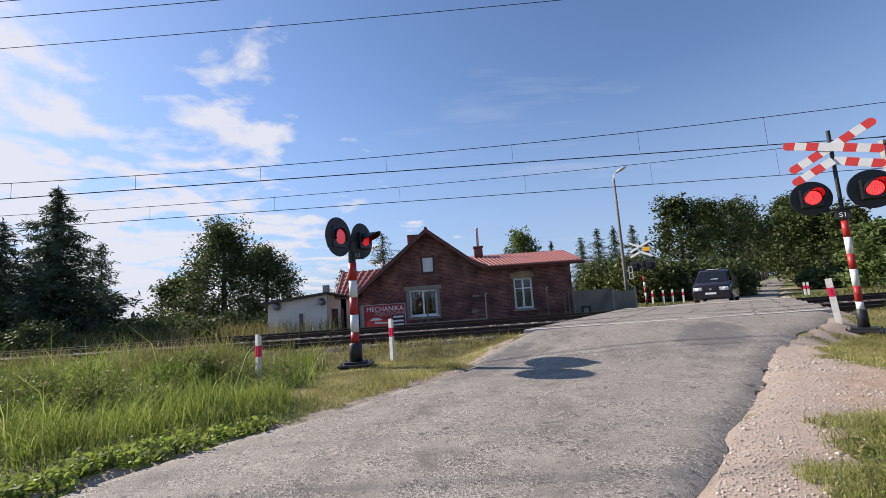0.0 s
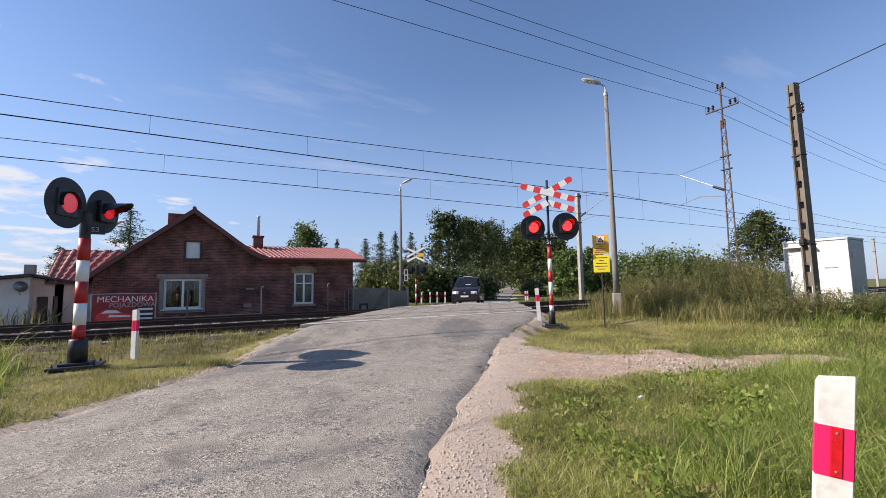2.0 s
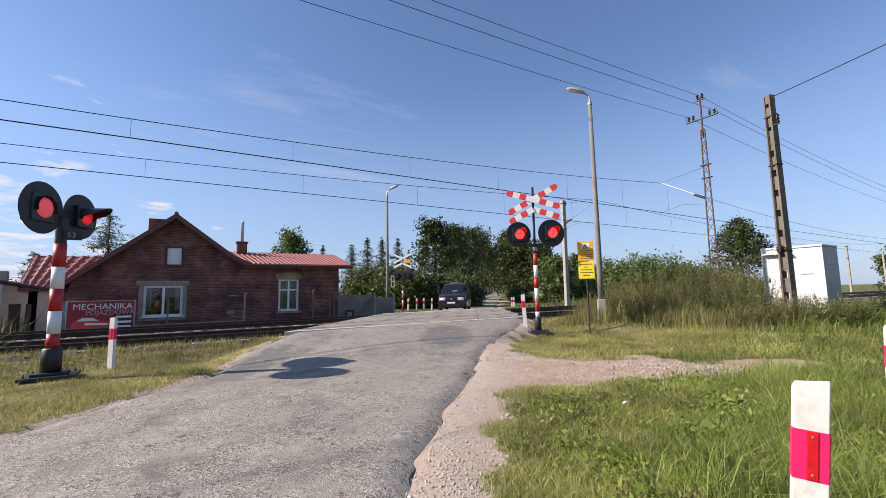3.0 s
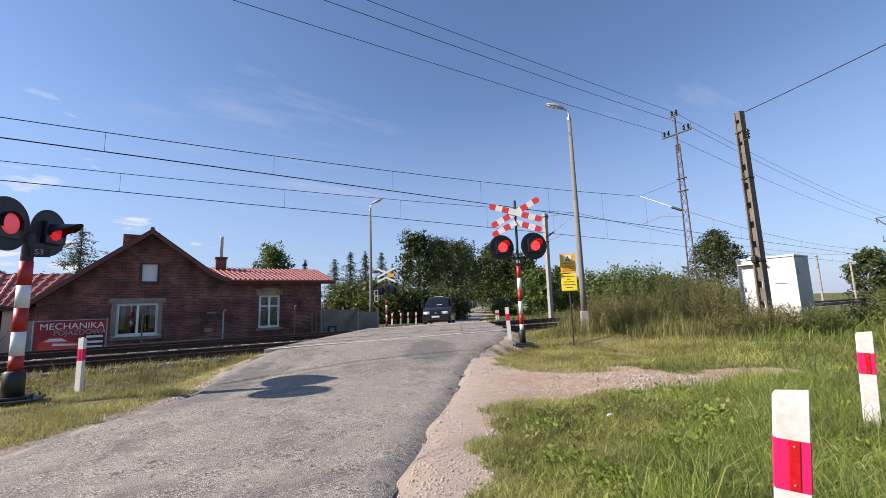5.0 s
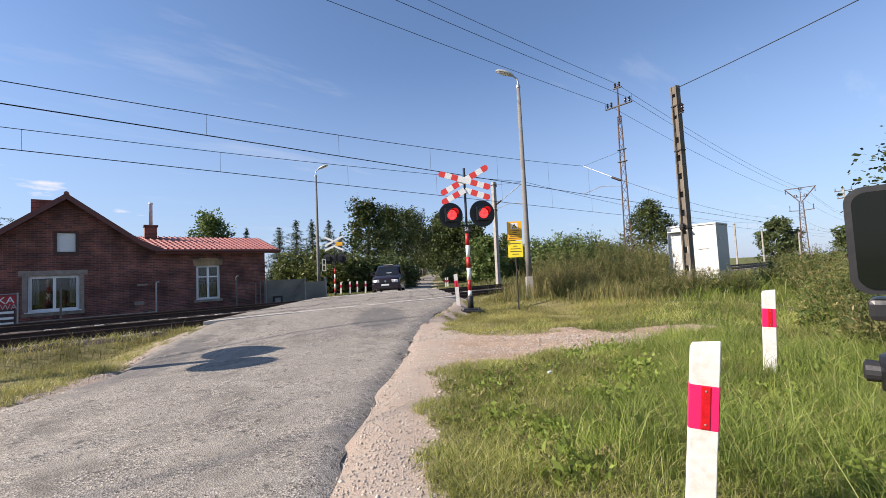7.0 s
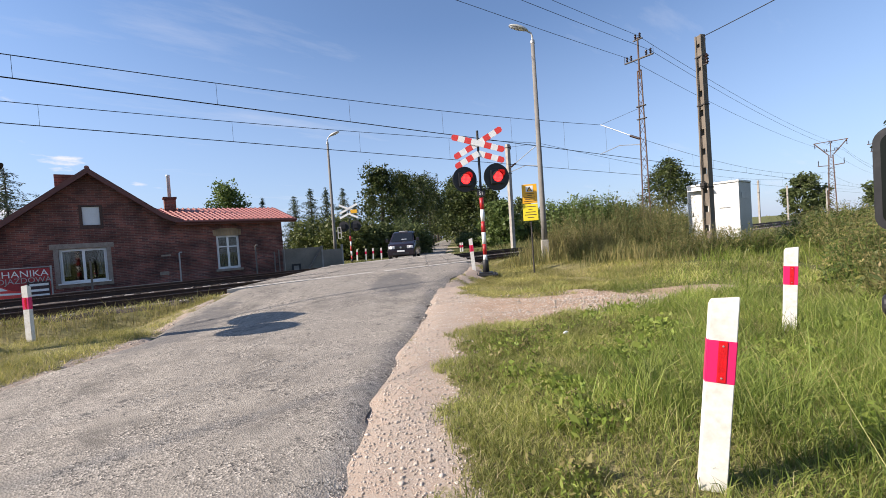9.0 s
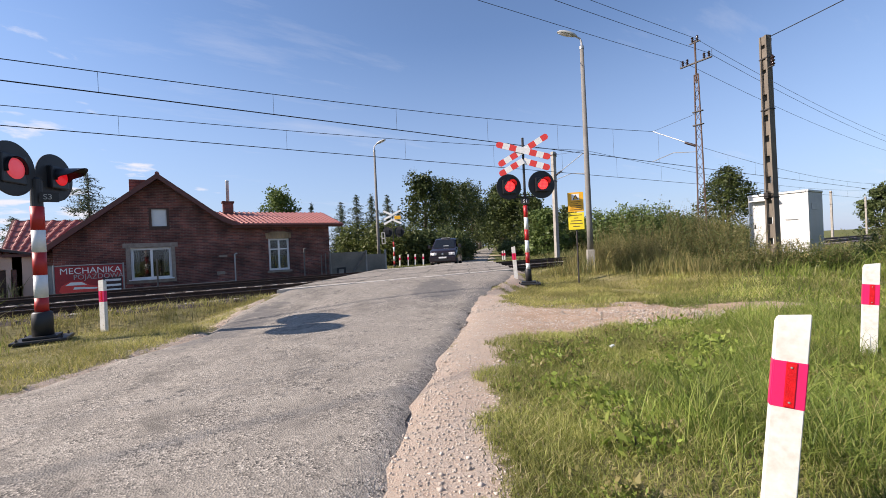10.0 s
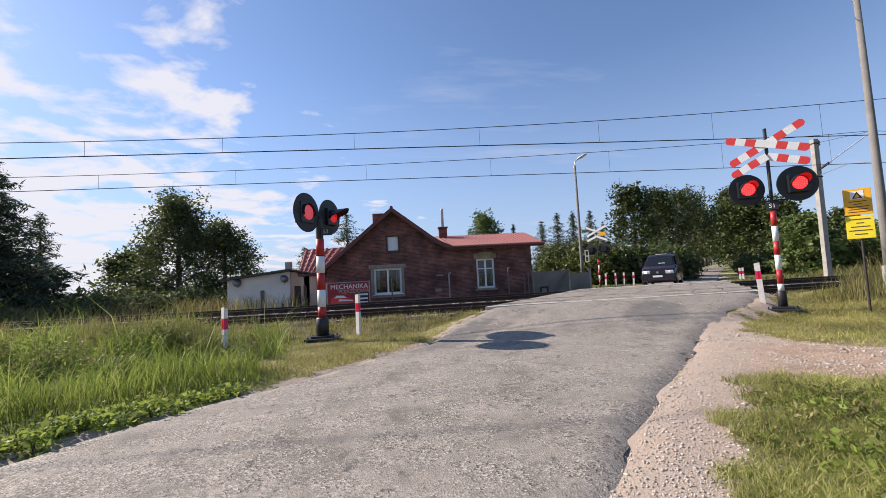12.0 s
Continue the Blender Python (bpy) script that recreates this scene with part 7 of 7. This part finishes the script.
def phone_tripod():
    """A phone held sideways in a clamp on a slim stand."""
    t = thing("phone_tripod", 0.64, 0.034, 0.0, -90, "black tripod holding a phone in a dark case", "tripod")
    def rounded(x0, x1, z0, z1, r):
        return [(cx + r * math.cos(radians(a)), cz + r * math.sin(radians(a))) for cx, cz, a0 in ((x1 - r, z1 - r, 0), (x0 + r, z1 - r, 90), (x0 + r, z0 + r, 180), (x1 - r, z0 + r, 270)) for a in range(a0, a0 + 91, 15)]

    ph = part("phone", prism(rounded(-0.018, 0.178, 1.558, 1.654, 0.012), -0.006, 0.004), M_PHONEGLASS, t, "dark phone with glossy screen")
    part("case_rim", prism(rounded(-0.024, 0.184, 1.552, 1.66, 0.016), -0.003, 0.013), M_BLACKSEMI, ph, "rounded black case")
    part("clamp_foot", box((-0.012, -0.024, 1.528), (0.09, 0.024, 1.549), 0.005), M_BLACKSEMI, t, "black plastic clamp foot")
    part("clamp_top", box((0.02, -0.02, 1.662), (0.09, 0.02, 1.674), 0.004), M_BLACKSEMI, t)
    part("clamp_back", box((0.03, 0.013, 1.53), (0.08, 0.03, 1.67), 0.004), M_BLACKSEMI, t)
    part("ball_head", lathe([(0.014, 1.5), (0.022, 1.506), (0.022, 1.528)], 16, None, Matrix.Translation((0.022, 0, 0))), M_BLACKSEMI, t)
    part("collar", lathe([(0.02, 1.455), (0.032, 1.46), (0.032, 1.492), (0.02, 1.5)], 20, None, Matrix.Translation((0.022, 0, 0))), M_BLACKSEMI, t, "round black collar", True)
    part("locking_knob", lathe([(0.01, 0), (0.011, 0.016), (0.008, 0.018)], 14, None, Matrix.Translation((-0.003, 0, 1.476)) @ pose(0, 0, 0, 0, -90)), M_BLACK, t)
    part("column", lathe([(0.017, 0.35), (0.017, 1.0), (0.014, 1.0), (0.014, 1.46)], 14, None, Matrix.Translation((0.022, 0, 0))), M_BLACKSEMI, t, "slim black column", True)
    for k in range(3):
        a = radians(30 + 120 * k)
        leg = part("leg", tube([(0.022, 0, 0.55), (math.cos(a) * 0.3, math.sin(a) * 0.3, 0.01)], 0.009, 8), M_BLACKSEMI, t, "thin black leg")
        part("rubber_foot", lathe([(0.014, -0.02), (0.014, 0.02), (0.008, 0.03)], 10, None, Matrix.Translation((math.cos(a) * 0.3, math.sin(a) * 0.3, 0.01))), M_TYRE, leg)


M_GLASSDARK = material("tinted_glass", (0.012, 0.014, 0.016), 0.06, var=0.1, bump=0.0)
M_PHONEGLASS = material("phone_screen", (0.006, 0.008, 0.006), 0.12, spec=0.25, var=0.2, bump=0.0)

brick_house()
shed()
banner()
yard_wall()
garden_fence()
garden_hut()
for px, h, mt, hook in ((-1.18, 1.5, M_OLDWOOD, False), (1.95, 1.55, M_GREY, True), (5.25, 1.7, M_OLDWOOD, True), (6.15, 1.35, M_OLDWOOD, False), (6.38, 1.45, M_OLDWOOD, False), (6.6, 1.45, M_OLDWOOD, False)):
    bent_post(px, 22.4, h, mt, "thin metal post before the house" if mt is M_GREY else "old grey post before the house", hook)
crossing_sign(10.55, 11.1)
side_signal(-2.55, 11.4)
far_signal(15.0, 32.0, -0.2)
yellow_sign(11.9, 9.95)
street_lamp(13.9, 10.97, 0.36, 9.05, 137, "concrete street lamp beside the crossing")
street_lamp(12.13, 28.53, 0.1, 8.9, -43, "concrete street lamp beyond the tracks")
lattice_mast(24.72, 11.85, 0.3, 12.5, "rusty lattice railway mast with insulators and cantilever", wide=0.8)
mast_a = bpy.data.objects["catenary_mast"]
cantilever(mast_a, 0.0, 2.65, 0.0, 5.95, 7.85)
mast_b = concrete_mast(24.3, 22.3, 0.3, 8.3, "grey concrete railway mast beyond the tracks", 0.4)
cantilever(mast_b, 0.0, -3.1, 0.0, 6.0, 7.7)
mm = lattice_mast(83.5, 12.6, 0.1, 11.9, "distant rusty lattice mast with a wide crossarm", wide=1.7)
for q in (-1, 1):
    part("arm_strut", tube([(0, q * 1.8, 11.82), (0, q * 0.3, 9.9)], 0.07, 5), M_RUST, mm)
    part("side_arm", tube([(0, q * 0.3, 8.3), (0, q * 1.5, 8.4)], 0.06, 5), M_RUST, mm)
    insulator(mm, 0, q * 1.4, 8.5, 0.7)
    insulator(mm, 0, q * 1.75, 11.1, 0.6)
part("wide_crossarm", box((-0.06, -1.9, 11.8), (0.06, 1.9, 11.9), 0.01), M_RUST, mm)
slim = concrete_mast(92, 8.6, 0.1, 12.0, "distant slim concrete pole with short crossarms")
for zz, ww in ((11.4, 1.1), (10.2, 0.8)):
    part("crossarm", box((-0.06, -ww, zz), (0.06, ww, zz + 0.12), 0.01), M_RUST, slim)
    for q in (-1, 0, 1):
        insulator(slim, 0, q * ww * 0.85, zz + 0.16, 0.45)
for mx, my, hh in ((86, 22.2, 7.6), (104, 22.2, 7.2), (140, 22.2, 7.5), (140, 11.8, 8.0)):
    concrete_mast(mx, my, 0.1, hh, "distant concrete railway mast", -0.3)
ladder_pole(17.98, 6.25, 0.3, 8.35, -112)
rail_container()
catenary(14.5, 6.26, 6.77, -9.0, 8.15, 24.72, 0, -1.9, 4.53, "near track contact and messenger wires with droppers")
catenary(19.2, 6.28, 6.9, -13.0, 8.0, 24.3, 0, -1.98, 5.95, "far track contact and messenger wires with droppers")
for wy, wz in ((11.85, 12.72), (11.2, 11.62), (12.5, 11.62)):
    wire("power_wire", sag((-60, wy, wz), (24.72, wy, wz), 1.0) + sag((24.72, wy, wz), (83.5, wy, wz - 1.2), 0.7)[1:] + sag((83.5, wy, wz - 1.2), (140, wy, wz - 2.5), 0.7)[1:], 0.011, "thin power wire on the mast tops")
wire("service_cable", sag((18.03, 6.12, 8.6), (11.6, -10.5, 8.9), 0.25), 0.016, "black service cable from the concrete pole")
van(16.1, 25.35, -39)
delineator(2.645, 0.972, "red-white marker post in lush grass beside the gravel", (0, 5.5), 1.14, -60)
delineator(6.92, 1.52, "red-white marker post standing in tall grass", (0, 3.0), 1.11, -62)
delineator(-1.65, 11.95, "red-white marker post on the mown verge by the tracks", (0, 0))
delineator(-4.33, 9.65, "red-white marker post in the tall verge grass", (0, 0.5))
delineator(10.42, 11.62, "red-white marker post beside the crossing sign", (2, -3), 1.2)
for px, py in ((25.95, 30.45), (26.5, 31.4)):
    delineator(px, py, "distant red-white marker post beside the road", (0, 0), 0.95)
for px, py in ((16.53, 34.15), (17.22, 33.8), (17.8, 33.5), (18.45, 33.15)):
    delineator(px, py, "distant marker post in a row by the road", (0, 2), 1.08)
phone_tripod()
litter = bmesh.new()
bmesh.ops.create_icosphere(litter, subdivisions=2, radius=0.035)
for v in litter.verts:
    v.co = Vector((v.co.x * 1.5, v.co.y, v.co.z * 0.7)) * (1 + 0.35 * noise.noise(v.co * 60))
lit = bm_obj("crumpled_wrapper", litter, material("pale_blue_foil", (0.6, 0.68, 0.75), 0.35, col2=(0.75, 0.76, 0.76), scale=25, fine=60, bump=0.2))
lit.location = (5.02, 3.67, place_z(5.02, 3.67) + 0.05)
tagged(lit, "small crumpled pale blue wrapper in the grass", "litter")
build_plants()
build_gravel()
build_grass()
